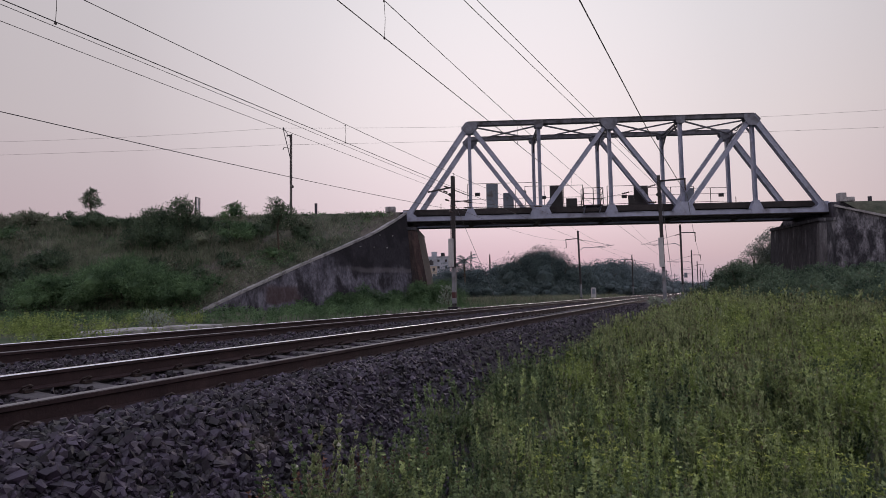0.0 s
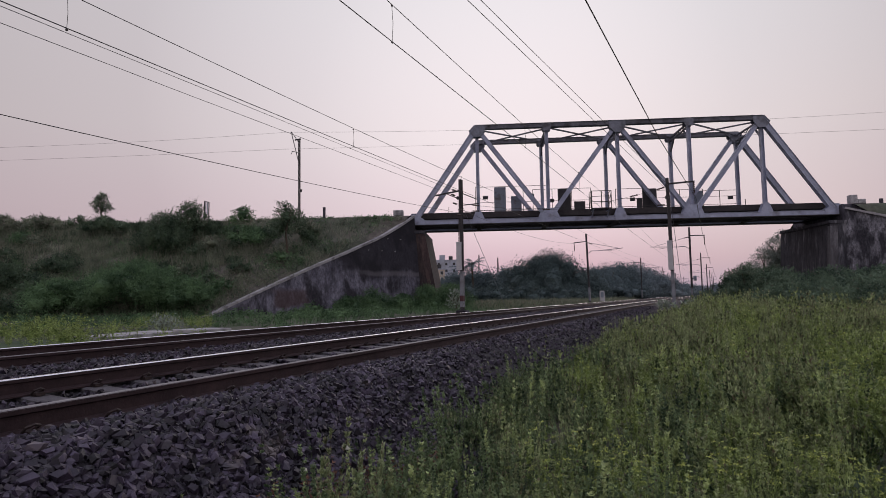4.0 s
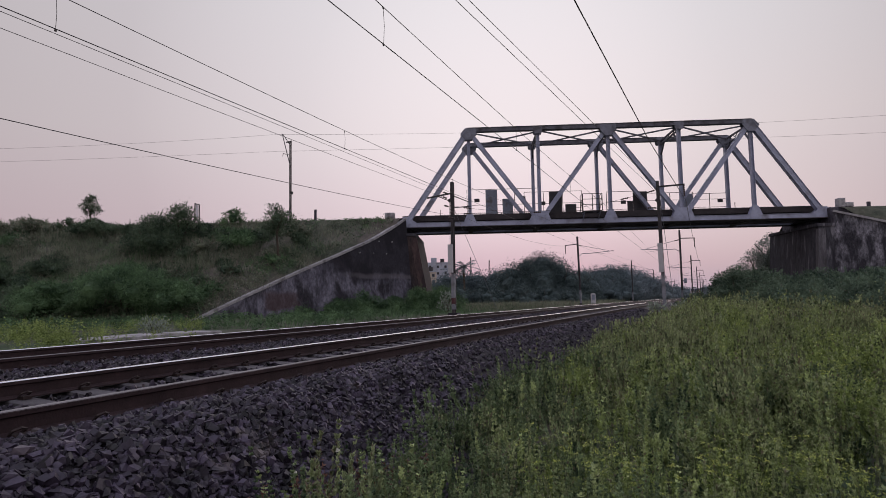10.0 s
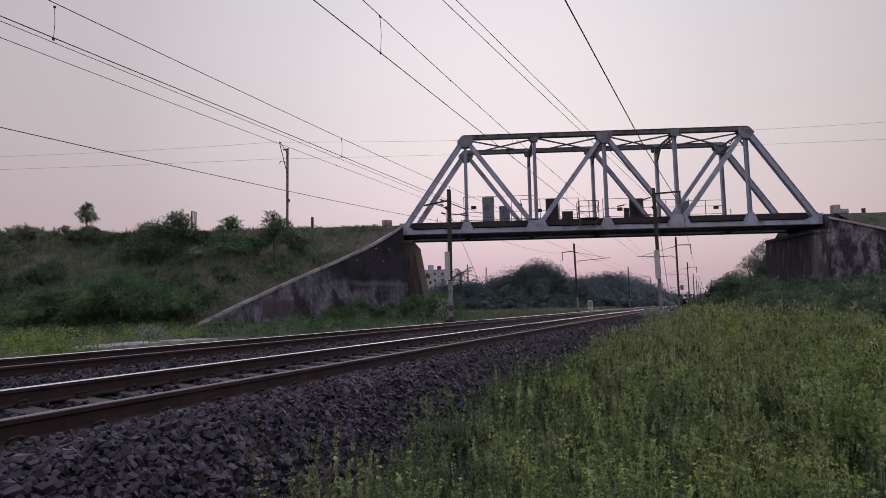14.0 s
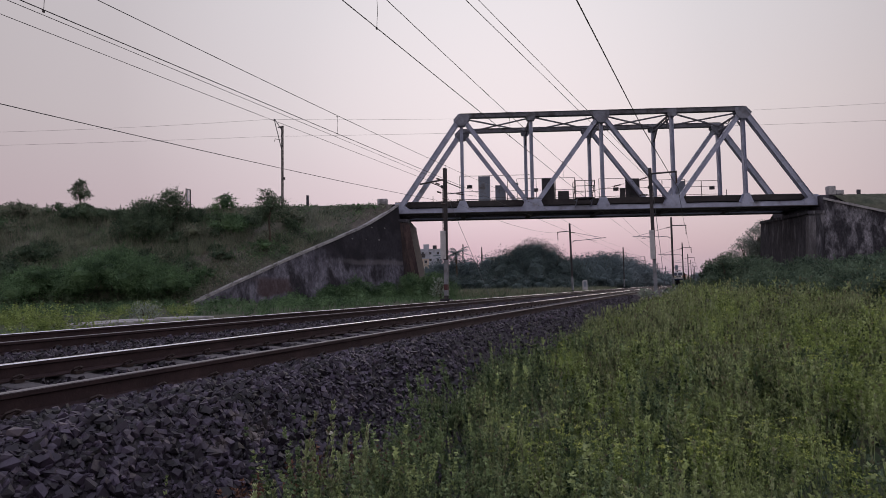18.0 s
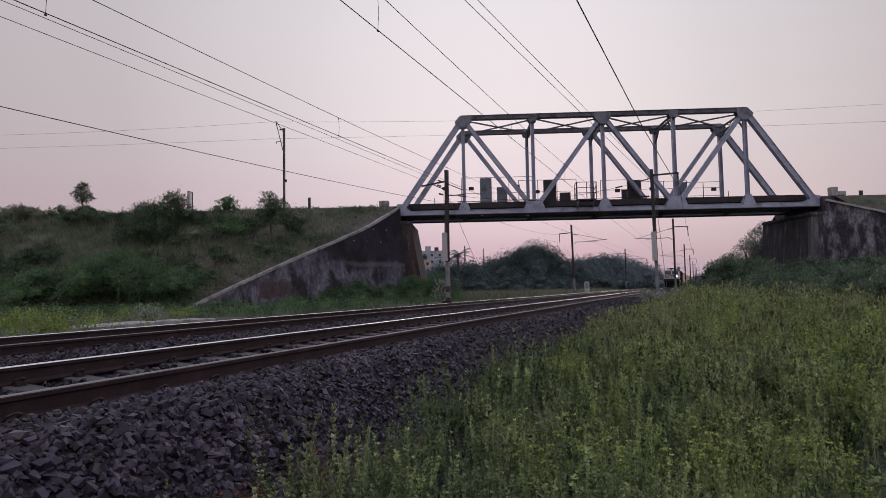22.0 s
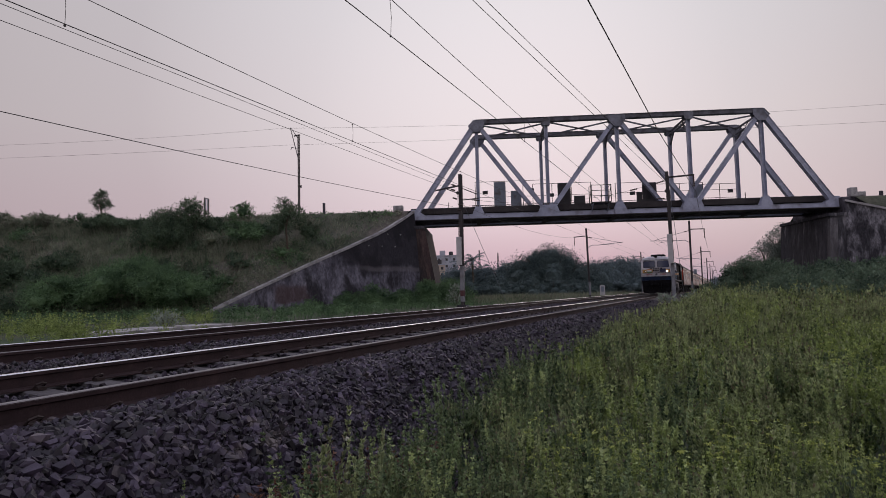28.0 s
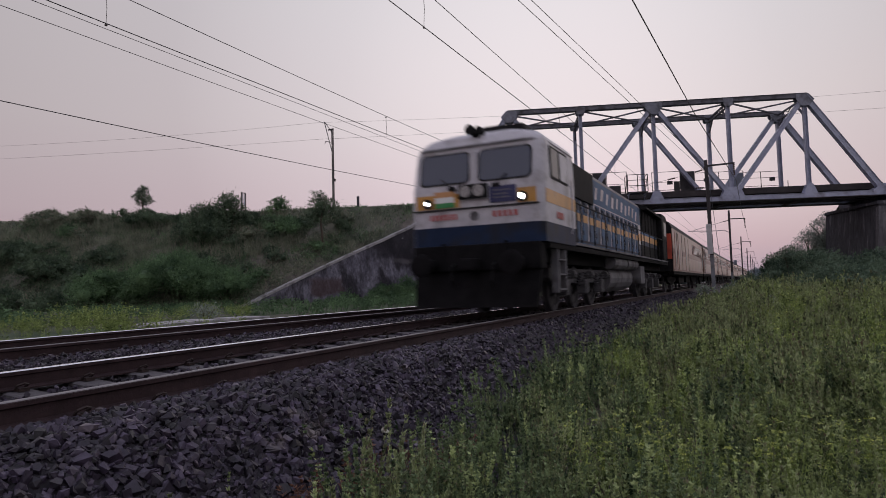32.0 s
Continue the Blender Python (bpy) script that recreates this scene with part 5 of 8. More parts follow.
def bank_grass():
    k = 4200
    s, n = rng.uniform(-60, -13.5, k), rng.uniform(-13.6, -0.7, k)
    cut = WING_L0.x + (WING_L1.x - WING_L0.x) * np.clip((WING_L0.y - n) / (WING_L0.y - WING_L1.y), 0, 1.2)
    keep = s < cut - 0.35
    s, n = s[keep], n[keep]
    field = np.array([noise.noise(Vector((a * 0.22, b * 0.3, 5.0))) for a, b in zip(s, n)])
    keep = (field + rng.normal(size=len(s)) * 0.25 > -0.28) & ~((s > cut[keep] - 3.2) & (n > -5.0) & (n < -1.6) & (rng.random(len(s)) < 0.8))
    s, n, field = s[keep], n[keep], field[keep]
    per = 17
    a, b = np.repeat(s, per) + rng.normal(size=len(s) * per) * 0.28, np.repeat(n, per) + rng.normal(size=len(s) * per) * 0.24
    m = np.array(BRIDGE)
    x, y = m[0, 0] * a + m[0, 1] * b + m[0, 3], m[1, 0] * a + m[1, 1] * b + m[1, 3]
    z = np.where(b < EDGE_N, np.maximum(-0.6, TOP - (EDGE_N - b) * SLOPE), TOP) - 0.12
    me = blades("bank_grass", np.column_stack([x, y, z]), np.where(b > -1.6, 0.26, 0.46) * (1 + 0.7 * np.repeat(field, per)), 0.5, 0.030)
    tagged(part("bank_grass", me, GRASS), "rough mixed grass on the embankment slope", "grass", kind="stuff")
    # taller pale grass tufts on the upper slope
    k = 230
    s, n = np.repeat(rng.uniform(-54, -25, k), 60), np.repeat(rng.uniform(-8.0, -2.4, k), 60)
    s, n = s + rng.normal(size=len(s)) * 0.3, n + rng.normal(size=len(n)) * 0.25
    x, y = m[0, 0] * s + m[0, 1] * n + m[0, 3], m[1, 0] * s + m[1, 1] * n + m[1, 3]
    z = TOP - np.maximum(0, EDGE_N - n) * SLOPE - 0.1
    tagged(part("tall_grass", blades("tall_grass", np.column_stack([x, y, z]), 0.95, 0.38, 0.045), GRASS), "tall pale grass tufts on the slope", "grass", kind="stuff")
    # leafy scrub over the slope in three shades, with a bare stony patch near the bridge
    k = 8200
    s, n = rng.uniform(-62, -14, k), rng.uniform(-13.4, -0.6, k)
    cut = WING_L0.x + (WING_L1.x - WING_L0.x) * np.clip((WING_L0.y - n) / (WING_L0.y - WING_L1.y), 0, 1.2)
    keep = (s < cut - 0.5) & ~((s > -22) & (n > -4.6) & (n < -1.5) & (rng.random(k) < 0.8))
    s, n = s[keep], n[keep]
    dens = np.array([noise.noise(Vector((a * 0.5, b * 0.6, 21.0))) for a, b in zip(s, n)])
    keep = dens + rng.normal(size=len(s)) * 0.2 > -0.22
    s, n = s[keep], n[keep]
    tone = np.array([noise.noise(Vector((a * 0.17, b * 0.26, 31.0))) + 0.55 * noise.noise(Vector((a * 0.6, b * 0.8, 33.0))) for a, b in zip(s, n)]) + 0.035 * (n + 6) + rng.normal(size=len(s)) * 0.04
    for name, mat, pick, r0, label in (("scrub_pale", GRASS, tone > 0.12, 0.34, "pale olive scrub and grass on the slope"), ("scrub_green", SHRUBLIT, (tone <= 0.12) & (tone > -0.12), 0.36, "green leafy scrub on the slope"), ("scrub_dark", BUSH, tone <= -0.12, 0.40, "dark green scrub on the slope")):
        a0, b0 = s[pick], n[pick]
        per = 26
        rad = np.repeat(r0 * rng.uniform(0.5, 1.5, len(a0)), per)[:, None] * np.where(np.repeat(b0, per)[:, None] > -1.4, 0.5, 1.0)
        ball = unit(rng.normal(size=(len(a0) * per, 3))) * rng.uniform(0, 1, (len(a0) * per, 1)) ** 0.4 * rad
        a, b = np.repeat(a0, per) + ball[:, 0] * 1.2, np.repeat(b0, per) + ball[:, 1] * 1.2
        x, y = m[0, 0] * a + m[0, 1] * b + m[0, 3], m[1, 0] * a + m[1, 1] * b + m[1, 3]
        z = np.where(b < EDGE_N, np.maximum(-0.6, TOP - (EDGE_N - b) * SLOPE), TOP) - 0.1 + np.abs(ball[:, 2]) * 1.25
        tagged(part(name, leaf_cloud(name, np.column_stack([x, y, z]), 0.13, 0.065, 0.5), mat), label, "scrub", kind="stuff")
    # grass along the foot of the wing wall and the verge of the far track
    k = 15000
    x, y = rng.uniform(-30, -12.2, k), rng.uniform(8, 60, k)
    keep = (x > -13 - (y - 8) * 0.42) & (np.abs(x + 12.6) < 1 + (y - 8) * 0.5) & ((y > 19) | (x < -17)) 
    x, y = x[keep], y[keep]
    z = np.array([lie(a, b) for a, b in zip(x, y)]) - 0.03
    tall = 0.42 + 0.2 * np.array([noise.noise(Vector((a * 0.4, b * 0.4, 1.0))) for a, b in zip(x, y)])
    me = blades("verge_grass", np.column_stack([x + bend(0), y, z]), tall, 0.35, 0.03)
    tagged(part("verge_grass", me, SHRUBLIT), "green grass along the foot of the wall", "grass", kind="stuff")


bank_grass()


# ---- foreground weeds ----
def herb(leaves, tall, leaf, branches, narrow=False, steep=0.0):
    """One bushy herb: leaf places, directions and sizes in whorls about its branches; and its stem bars."""
    at, al, sz, st = [], [], [], []
    for b in range(branches):
        a = 2.4 * b + rng.uniform(-0.4, 0.4)
        out = 0.0 if b == 0 else rng.uniform(0.25, 1.0) * (0.13 if narrow else 0.21) * tall / 0.5
        z0, z1 = (0.0, tall) if b == 0 else (tall * rng.uniform(0.0, 0.30), tall * rng.uniform(0.55, 0.98))
        way = np.array([math.cos(a), math.sin(a), 0])
        p0, p1 = way * out * 0.15 + np.array([0, 0, z0]), way * out + np.array([0, 0, z1])
        st.append((p0, p1))
        whorl = 5 if narrow else 3
        nodes = max(2, leaves // branches // whorl)
        t = np.repeat(np.sort(0.2 + 0.8 * rng.random(nodes) ** 0.8), whorl)
        q = p0 + (p1 - p0) * t[:, None] + way * (0.25 * out * np.sin(t * 3.1))[:, None]
        ph = np.repeat(rng.uniform(0, 6.28, nodes), whorl) + np.tile(np.arange(whorl) * 6.28 / whorl, nodes) + rng.normal(size=len(t)) * 0.35
        rise = rng.uniform(0.3, 1.8, len(t)) if narrow else rng.uniform(-0.2, 1.2, len(t))
        al.append(unit(np.column_stack([np.cos(ph), np.sin(ph), rise + steep])))
        at.append(q)
        sz.append(leaf * ((1.35 - 0.65 * t) if narrow else (1.3 - 0.6 * t)) * rng.uniform(0.7, 1.3, len(t)))
    return np.concatenate(at), np.concatenate(al), np.concatenate(sz), st


def plant_field(name, where, kinds, size, material, label, heads=None, ovate=False):
    """Plants of a few kinds, each turned and scaled at its place, joined into one field."""
    if not len(where):
        return
    V, F, k0 = [], [], 0
    pick = rng.integers(0, len(kinds), len(where))
    spin = rng.uniform(0, 2 * math.pi, len(where))
    tip = rng.normal(size=(len(where), 2)) * 0.10
    HV = []
    for j, (at, al, sz, st) in enumerate(kinds):
        idx = np.where(pick == j)[0]
        if not len(idx):
            continue
        side = unit(np.cross(al, np.array([0, 0, 1.0]) + 0.65 * rng.normal(size=al.shape)))
        v, f = ovate_leaves(at, al, side, sz * 1.05, sz * 0.70) if ovate else pointed_leaves(at, al, side, sz, sz * 0.64)
        sv = []
        for p, q in st:
            w = np.array([0.0022, 0, 0])
            u = np.array([0, 0.0022, 0])
            sv += [p - w, p + w, q, p - u, p + u, q]
        sv = np.array(sv)
        f = np.concatenate([f, np.arange(len(sv)).reshape(-1, 3) + len(v)])
        v = np.concatenate([v, sv])
        c, s = np.cos(spin[idx]), np.sin(spin[idx])
        x = v[None, :, 0] * c[:, None] - v[None, :, 1] * s[:, None]
        y = v[None, :, 0] * s[:, None] + v[None, :, 1] * c[:, None]
        z = np.broadcast_to(v[None, :, 2], x.shape)
        sc = size[idx][:, None]
        w = np.stack([x * sc + tip[idx][:, :1] * z * sc + where[idx][:, :1], y * sc + tip[idx][:, 1:] * z * sc + where[idx][:, 1:2], z * sc + where[idx][:, 2:3]], 2)
        V.append(w.reshape(-1, 3))
        F.append((f[None] + (np.arange(len(idx)) * len(v))[:, None, None]).reshape(-1, 3) + k0)
        k0 += w.shape[0] * w.shape[1]
        if heads:
            HV.append((idx, st))
    me = quick_mesh(name, np.concatenate(V), np.concatenate(F))
    tagged(part(name, me, material), label, "weeds", kind="stuff")
    if heads:
        P = []
        for idx, st in HV:
            for i in idx:
                if rng.random() < heads[1] * 0.8:
                    c, s = math.cos(spin[i]), math.sin(spin[i])
                    for p, q in st:
                        if rng.random() < 0.5:
                            e = np.array([q[0] * c - q[1] * s + tip[i, 0] * q[2], q[0] * s + q[1] * c + tip[i, 1] * q[2], q[2]]) * size[i] + where[i]
                            P.append(e)
        P = np.repeat(np.array(P), heads[2], 0)
        n = len(P)
        ph = rng.uniform(0, 6.28, n)
        rad = 0.026 * min(1.5, heads[3]) * np.sqrt(rng.random(n))
        at = P + np.column_stack([np.cos(ph) * rad, np.sin(ph) * rad, -6.0 * rad * rad + rng.normal(size=n) * 0.003])
        way = unit(np.column_stack([rng.normal(size=(n, 2)), rng.uniform(0.0, 0.6, n)]))
        side = unit(np.cross(way, np.array([0, 0, 1.0]) + 0.3 * rng.normal(size=(n, 3))))
        size = 0.0125 * heads[3] * rng.uniform(0.7, 1.3, n)
        v, f = pointed_leaves(at, way, side, size, size * 0.8)
        tagged(part(heads[0], quick_mesh(heads[0], v, f), FLOWER), "flat yellow-green flower heads of the weeds", "flower heads", kind="stuff")


def weed_places(k, r0, r1, edge):
    r = np.sqrt(rng.uniform(r0 * r0, r1 * r1, k))
    h = np.radians(rng.uniform(-62, 26, k))
    x, y = r * np.sin(h), r * np.cos(h)
    wob = np.array([0.22 * noise.noise(Vector((0.0, b * 0.55, 2.0))) + 0.12 * noise.noise(Vector((0.0, b * 2.1, 4.0))) for b in y])
    line = np.interp(y, [0, 3.2, 4.6, 6.5, 9.0, 14.0, 60.0], [0.90, 0.85, 0.55, 0.24, 0.08, 0.02, 0.05])
    keep = (x - np.array([bend(b) for b in y]) > edge + line + wob) & (y > 0.9)
    x, y = x[keep], y[keep]
    z = np.array([lie(a, b) for a, b in zip(x, y)]) - 0.02
    return np.column_stack([x, y, z])


def build_weeds():
    """Three kinds of weed in patches: grey-green spikes, broad green herbs, yellow-green heads."""
    for zone, k, r0, r1, n, grow in (("front", 330, 1.7, 4.2, 1.4, 0.54), ("near", 1000, 4.2, 8.5, 0.80, 1.0), ("middle", 3600, 8.5, 18.0, 0.34, 1.36), ("distant", 5600, 18.0, 46.0, 0.11, 2.4)):
        nb, steep = {"middle": (8, 1.2), "distant": (5, 1.6)}.get(zone, (12, 0.3 if zone == "front" else 0.7))
        w = weed_places(k, r0, r1, -2.72)
        ovate = zone == "front"
        patch = np.array([noise.noise(Vector((a * 0.55, b * 0.55, 8.0))) + 0.6 * noise.noise(Vector((a * 1.6, b * 1.6, 9.0))) for a, b in w[:, :2]])
        size = np.clip(0.98 + 0.7 * patch + rng.normal(size=len(w)) * (0.32 if zone == "front" else 0.30), 0.35, 1.6) * np.clip((w[:, 0] + 2.9) / 0.8, 0.45, 1.0)
        pick = np.array([noise.noise(Vector((a * 0.8, b * 0.8, 15.0))) for a, b in w[:, :2]]) + rng.normal(size=len(w)) * 0.2 - 0.21 * np.clip(w[:, 0] + 0.9, 0, 1.6) * (w[:, 1] < 13)
        spikes, lime = pick > 0.02, pick < -0.36 - 0.25 * np.clip(-1.2 - w[:, 0], 0, 1)
        deep = ~lime & (w[:, 0] + 0.9 * patch + 0.25 * rng.normal(size=len(w)) < -1.5) & (w[:, 1] < 13)
        deep |= ~lime & (w[:, 1] < 9) & (rng.random(len(w)) < (0.45 if zone == "front" else 0.22))
        spikes &= ~deep
        broad = ~(spikes | lime | deep)
        plant_field("weeds_deep_" + zone, w[deep], [herb(int(820 * n), rng.uniform(0.40, 0.58), rng.uniform(0.022, 0.030) * grow, nb, q % 2 == 0, steep * 0.6) for q in range(8)], size[deep], WEEDDEEP, "deep green bushy weeds along the ballast", ovate=ovate)
        plant_field("weeds_broad_" + zone, w[broad], [herb(int(820 * n), rng.uniform(0.38, 0.56), rng.uniform(0.024, 0.033) * grow, nb, steep=steep * 0.6) for _ in range(8)], size[broad], WEED, "leafy green weeds in the verge", ovate=ovate)
        plant_field("weeds_spiked_" + zone, w[spikes], [herb(int(840 * n), rng.uniform(0.46, 0.64), rng.uniform(0.023, 0.031) * grow, max(5, nb - 3), True, steep) for _ in range(8)], size[spikes], WEEDGREY, "grey-green spiked weeds in the verge")
        plant_field("weeds_lime_" + zone, w[lime], [herb(int(520 * n), rng.uniform(0.42, 0.58), rng.uniform(0.019, 0.027) * grow, nb, steep=steep * 0.6) for _ in range(6)], size[lime], WEEDLIME, "yellow-green flowering weeds in the verge",
                    ("flower_heads_" + zone, 0.75 if zone != "distant" else 0.3, {"front": 30, "near": 16, "middle": 7}.get(zone, 5), {"front": 0.9, "near": 1.25, "middle": 2.0}.get(zone, 3.0)))


build_weeds()


def weed_spires():
    """Single tall columns of small leaves that stand above the other weeds."""
    for zone, k, r0, r1, leaf in (("front", 210, 1.9, 4.2, 0.017), ("near", 620, 4.2, 8.5, 0.026), ("middle", 1500, 8.5, 19.0, 0.045)):
        w = weed_places(k, r0, r1, -2.6)
        thick = np.array([noise.noise(Vector((a * 0.7, b * 0.7, 61.0))) for a, b in w[:, :2]])
        w = w[thick + rng.normal(size=len(w)) * 0.15 > -0.08]
        count = {"front": 210, "near": 110, "middle": 45}[zone]
        kinds = [herb(count, rng.uniform(0.56, 0.74), leaf, 1 + q % 3, True, 0.5) for q in range(6)]
        plant_field("weed_spires_" + zone, w, kinds, rng.uniform(0.75, 1.15, len(w)), WEEDGREY if zone != "front" else WEED, "tall grey-green leafy spires among the weeds")


weed_spires()


def undergrowth():
    """Low dark leaves and litter that cover the soil between the weeds."""
    w = np.concatenate([weed_places(9000, 1.5, 6.0, -2.6), weed_places(7000, 6.0, 13.0, -2.3)])
    w[:, 2] += rng.uniform(0.02, 0.16, len(w))
    far = np.hypot(w[:, 0], w[:, 1]) > 6
    for pick, leaf, mat in ((~far, 0.06, BUSH), (far, 0.10, WEEDDEEP)):
        me = leaf_cloud("undergrowth", w[pick], leaf, leaf * 0.6, 0.5)
        tagged(part("undergrowth", me, mat), "low dark leaves under the weeds", "undergrowth", kind="stuff")


undergrowth()


def withered_herbs():
    """Low reddish-brown herbs at the edge of the stones and in the open corner of the verge."""
    x = np.concatenate([rng.uniform(-2.6, -1.7, 42), rng.uniform(0.55, 1.3, 34)])
    y = np.concatenate([rng.uniform(2.3, 4.6, 42), rng.uniform(2.6, 4.0, 34)])
    w = np.column_stack([x, y, [lie(a, b) - 0.01 for a, b in zip(x, y)]])
    plant_field("withered_herbs", w, [herb(90, rng.uniform(0.14, 0.30), 0.026, 7) for _ in range(5)], rng.uniform(0.6, 1.3, len(w)), WITHERED, "low withered reddish-brown herbs at the edge of the stones")


withered_herbs()


def mound_grass():
    """Taller yellowish grass along the top of the rise and tucked among the weeds."""
    k = 1500
    h, r = np.radians(rng.uniform(-3, 15, k)), rng.uniform(13, 36, k)
    grow = np.array([noise.noise(Vector((a, b * 0.6, 51.0))) for a, b in zip(np.degrees(h) * 0.35, r * 0.25)])
    h, r = h[grow > -0.05], r[grow > -0.05]
    x, y = np.repeat(r * np.sin(h), 26), np.repeat(r * np.cos(h), 26)
    x, y = x + rng.normal(size=len(x)) * 0.16, y + rng.normal(size=len(y)) * 0.16
    keep = x > -1.2
    x, y = x[keep], y[keep]
    z = np.array([lie(a, b) for a, b in zip(x, y)]) - 0.03
    tall = 0.46 + 0.32 * np.array([noise.noise(Vector((a * 0.6, b * 0.6, 41.0))) for a, b in zip(x, y)])
    me = blades("mound_grass", np.column_stack([x, y, z]), tall, 0.5, 0.020)
    tagged(part("mound_grass", me, MOUND), "tall yellowish grass on the rise beside the track", "grass", kind="stuff")


mound_grass()


def left_weeds():
    """Verge beyond the far track: clumps of lime herbs near the rails, darker herbs behind."""
    k = 3700
    x, y = rng.uniform(-34, -12.6, k), rng.uniform(5, 36, k)
    g = np.array([(Vector((a, b, 0)) - BRIDGE.translation) @ BRIDGE.to_3x3() for a, b in zip(x, y)])
    clump = np.array([noise.noise(Vector((a * 0.42, b * 0.42, 6.0))) for a, b in zip(x, y)])
    keep = (g[:, 1] < -11.4) & (clump + rng.normal(size=k) * 0.12 > -0.1)
    keep |= (y < 21) & (x > -20.5) & (x < -15.0) & (rng.random(k) < 0.9)
    keep &= ~((x > -16.5) & (x < -14.0) & (y > 11.4) & (y < 18.5))
    x, y, clump = x[keep], y[keep], clump[keep]
    z = np.array([lie(a, b) for a, b in zip(x, y)]) - 0.02
    size = np.clip(0.72 + 1.2 * clump + rng.normal(size=len(x)) * 0.12, 0.25, 1.7) * np.clip((-12.3 - x) / 1.5, 0.35, 1)
    lime = (x > -20.5) & (-x > 0.94 * y) & ((clump > -0.12) | (y < 13))
    where = np.column_stack([x, y, z])
    plant_field("weeds_beyond_track", where[lime], [herb(150, rng.uniform(0.4, 0.7), 0.042, 9) for _ in range(6)], size[lime] * 1.1, WEEDLIME, "light-green weeds beyond the far track")
    plant_field("weeds_at_bank_foot", where[~lime], [herb(30, rng.uniform(0.30, 0.5), 0.085, 6) for _ in range(6)], size[~lime] * 0.95, SHRUBLIT, "dull green weeds at the embankment foot")


left_weeds()



def rise_plant(hd, dist, wide, tall, mat, leaf, k=8, spray=0.5):
    x, y = spot(hd, dist)
    build_shrub("shrub", x, y, lie(x, y) - 0.1, wide, tall, mat, "dark thorny shrub below the bridge abutment", "shrub", k, leaf, 4, 0, "shrubs on the rise", spray=spray)


# shrubs on the right-hand rise, in front of the eastern abutment
for hd, dist, wide, tall in ((1.9, 47, 2.2, 1.4), (3.3, 46, 3.6, 2.3), (5.3, 44, 5.0, 2.2), (8.2, 42, 5.0, 1.9), (11.2, 40, 5.4, 1.8), (14.3, 38, 5.4, 1.8), (17, 38, 5.0, 2.0), (3.6, 54, 3.6, 2.8)):
    rise_plant(hd, dist, wide, tall, RISE, 0.14, 9, 0.65)
for hd, dist, wide, tall in ((5.0, 37, 4.2, 1.0), (9.4, 34, 4.6, 1.1), (13.6, 31, 4.6, 1.1), (8.0, 33, 3.4, 1.3), (11.0, 30, 3.4, 1.3), (13.6, 28, 3.4, 1.3), (16.0, 26, 3.4, 1.2)):
    rise_plant(hd, dist, wide, tall, RISE, 0.12, 6)
for i in range(5):
    rise_plant(6.5 + 2.07 * i, 29 - 1.75 * i, 3.2, 1.2 - 0.02 * i, RISE, 0.10, 7)
for hd, dist, wide, tall in ((2.0, 50, 2.2, 2.6), (-0.1, 44, 1.5, 1.3), (-1.1, 42, 1.5, 0.95), (1.35, 45, 1.5, 2.1), (2.9, 43, 2.6, 2.4)):
    rise_plant(hd, dist, wide, tall, RISE, 0.11, 7, 0.5)
# trees behind the abutment
for hd, dist, wide, tall in ((3.0, 60, 3.0, 2.7), (4.6, 57, 4.0, 2.6)):
    rise_plant(hd, dist, wide, tall, RISE, 0.11)
for hd, dist, wide, tall in ((4.5, 62, 3.8, 4.7), (5.8, 62, 4.2, 5.8)):
    x, y = spot(hd, dist)
    build_shrub("tree", x, y, lie(x, y) - 0.1, wide, tall, FEATHER, "open feathery tree standing behind the bridge abutment", "tree", 10, 0.10, 3, tall * 0.5, "trees behind the abutment", spray=0.5, core=0.0, cover=0.36, per_m2=4.0, size=0.20)


def far_tree(hd, dist, wide, tall, k=11):
    x, y = spot(hd, dist)
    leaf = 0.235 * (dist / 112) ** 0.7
    # the farther the tree, the more haze its leaf colour holds
    build_shrub("tree", x, y, lie(x, y) - 0.2, wide, tall, TREELEAF if dist < 118 else TREEHAZE if dist < 150 else TREEHAZEFAR, "broad bushy tree in the hazy distance", "tree", k, leaf, 5, 0.0, "distant trees", spray=0.4, per_m2=0.3, cover=0.31, core=0.54)


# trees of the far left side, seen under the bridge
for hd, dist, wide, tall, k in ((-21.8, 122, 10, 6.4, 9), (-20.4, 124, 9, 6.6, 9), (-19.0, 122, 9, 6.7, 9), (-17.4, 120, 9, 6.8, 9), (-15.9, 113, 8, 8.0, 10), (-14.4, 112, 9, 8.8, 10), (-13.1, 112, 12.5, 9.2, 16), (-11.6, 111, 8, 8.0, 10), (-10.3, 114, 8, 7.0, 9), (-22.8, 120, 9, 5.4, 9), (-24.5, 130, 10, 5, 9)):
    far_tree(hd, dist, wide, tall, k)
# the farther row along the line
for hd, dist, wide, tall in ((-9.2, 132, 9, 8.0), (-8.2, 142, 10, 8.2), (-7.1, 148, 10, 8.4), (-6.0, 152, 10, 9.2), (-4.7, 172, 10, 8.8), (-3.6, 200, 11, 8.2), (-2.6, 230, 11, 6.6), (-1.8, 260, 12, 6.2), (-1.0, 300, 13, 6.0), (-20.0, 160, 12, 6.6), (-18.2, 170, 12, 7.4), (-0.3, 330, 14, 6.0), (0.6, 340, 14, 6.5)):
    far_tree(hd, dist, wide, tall)
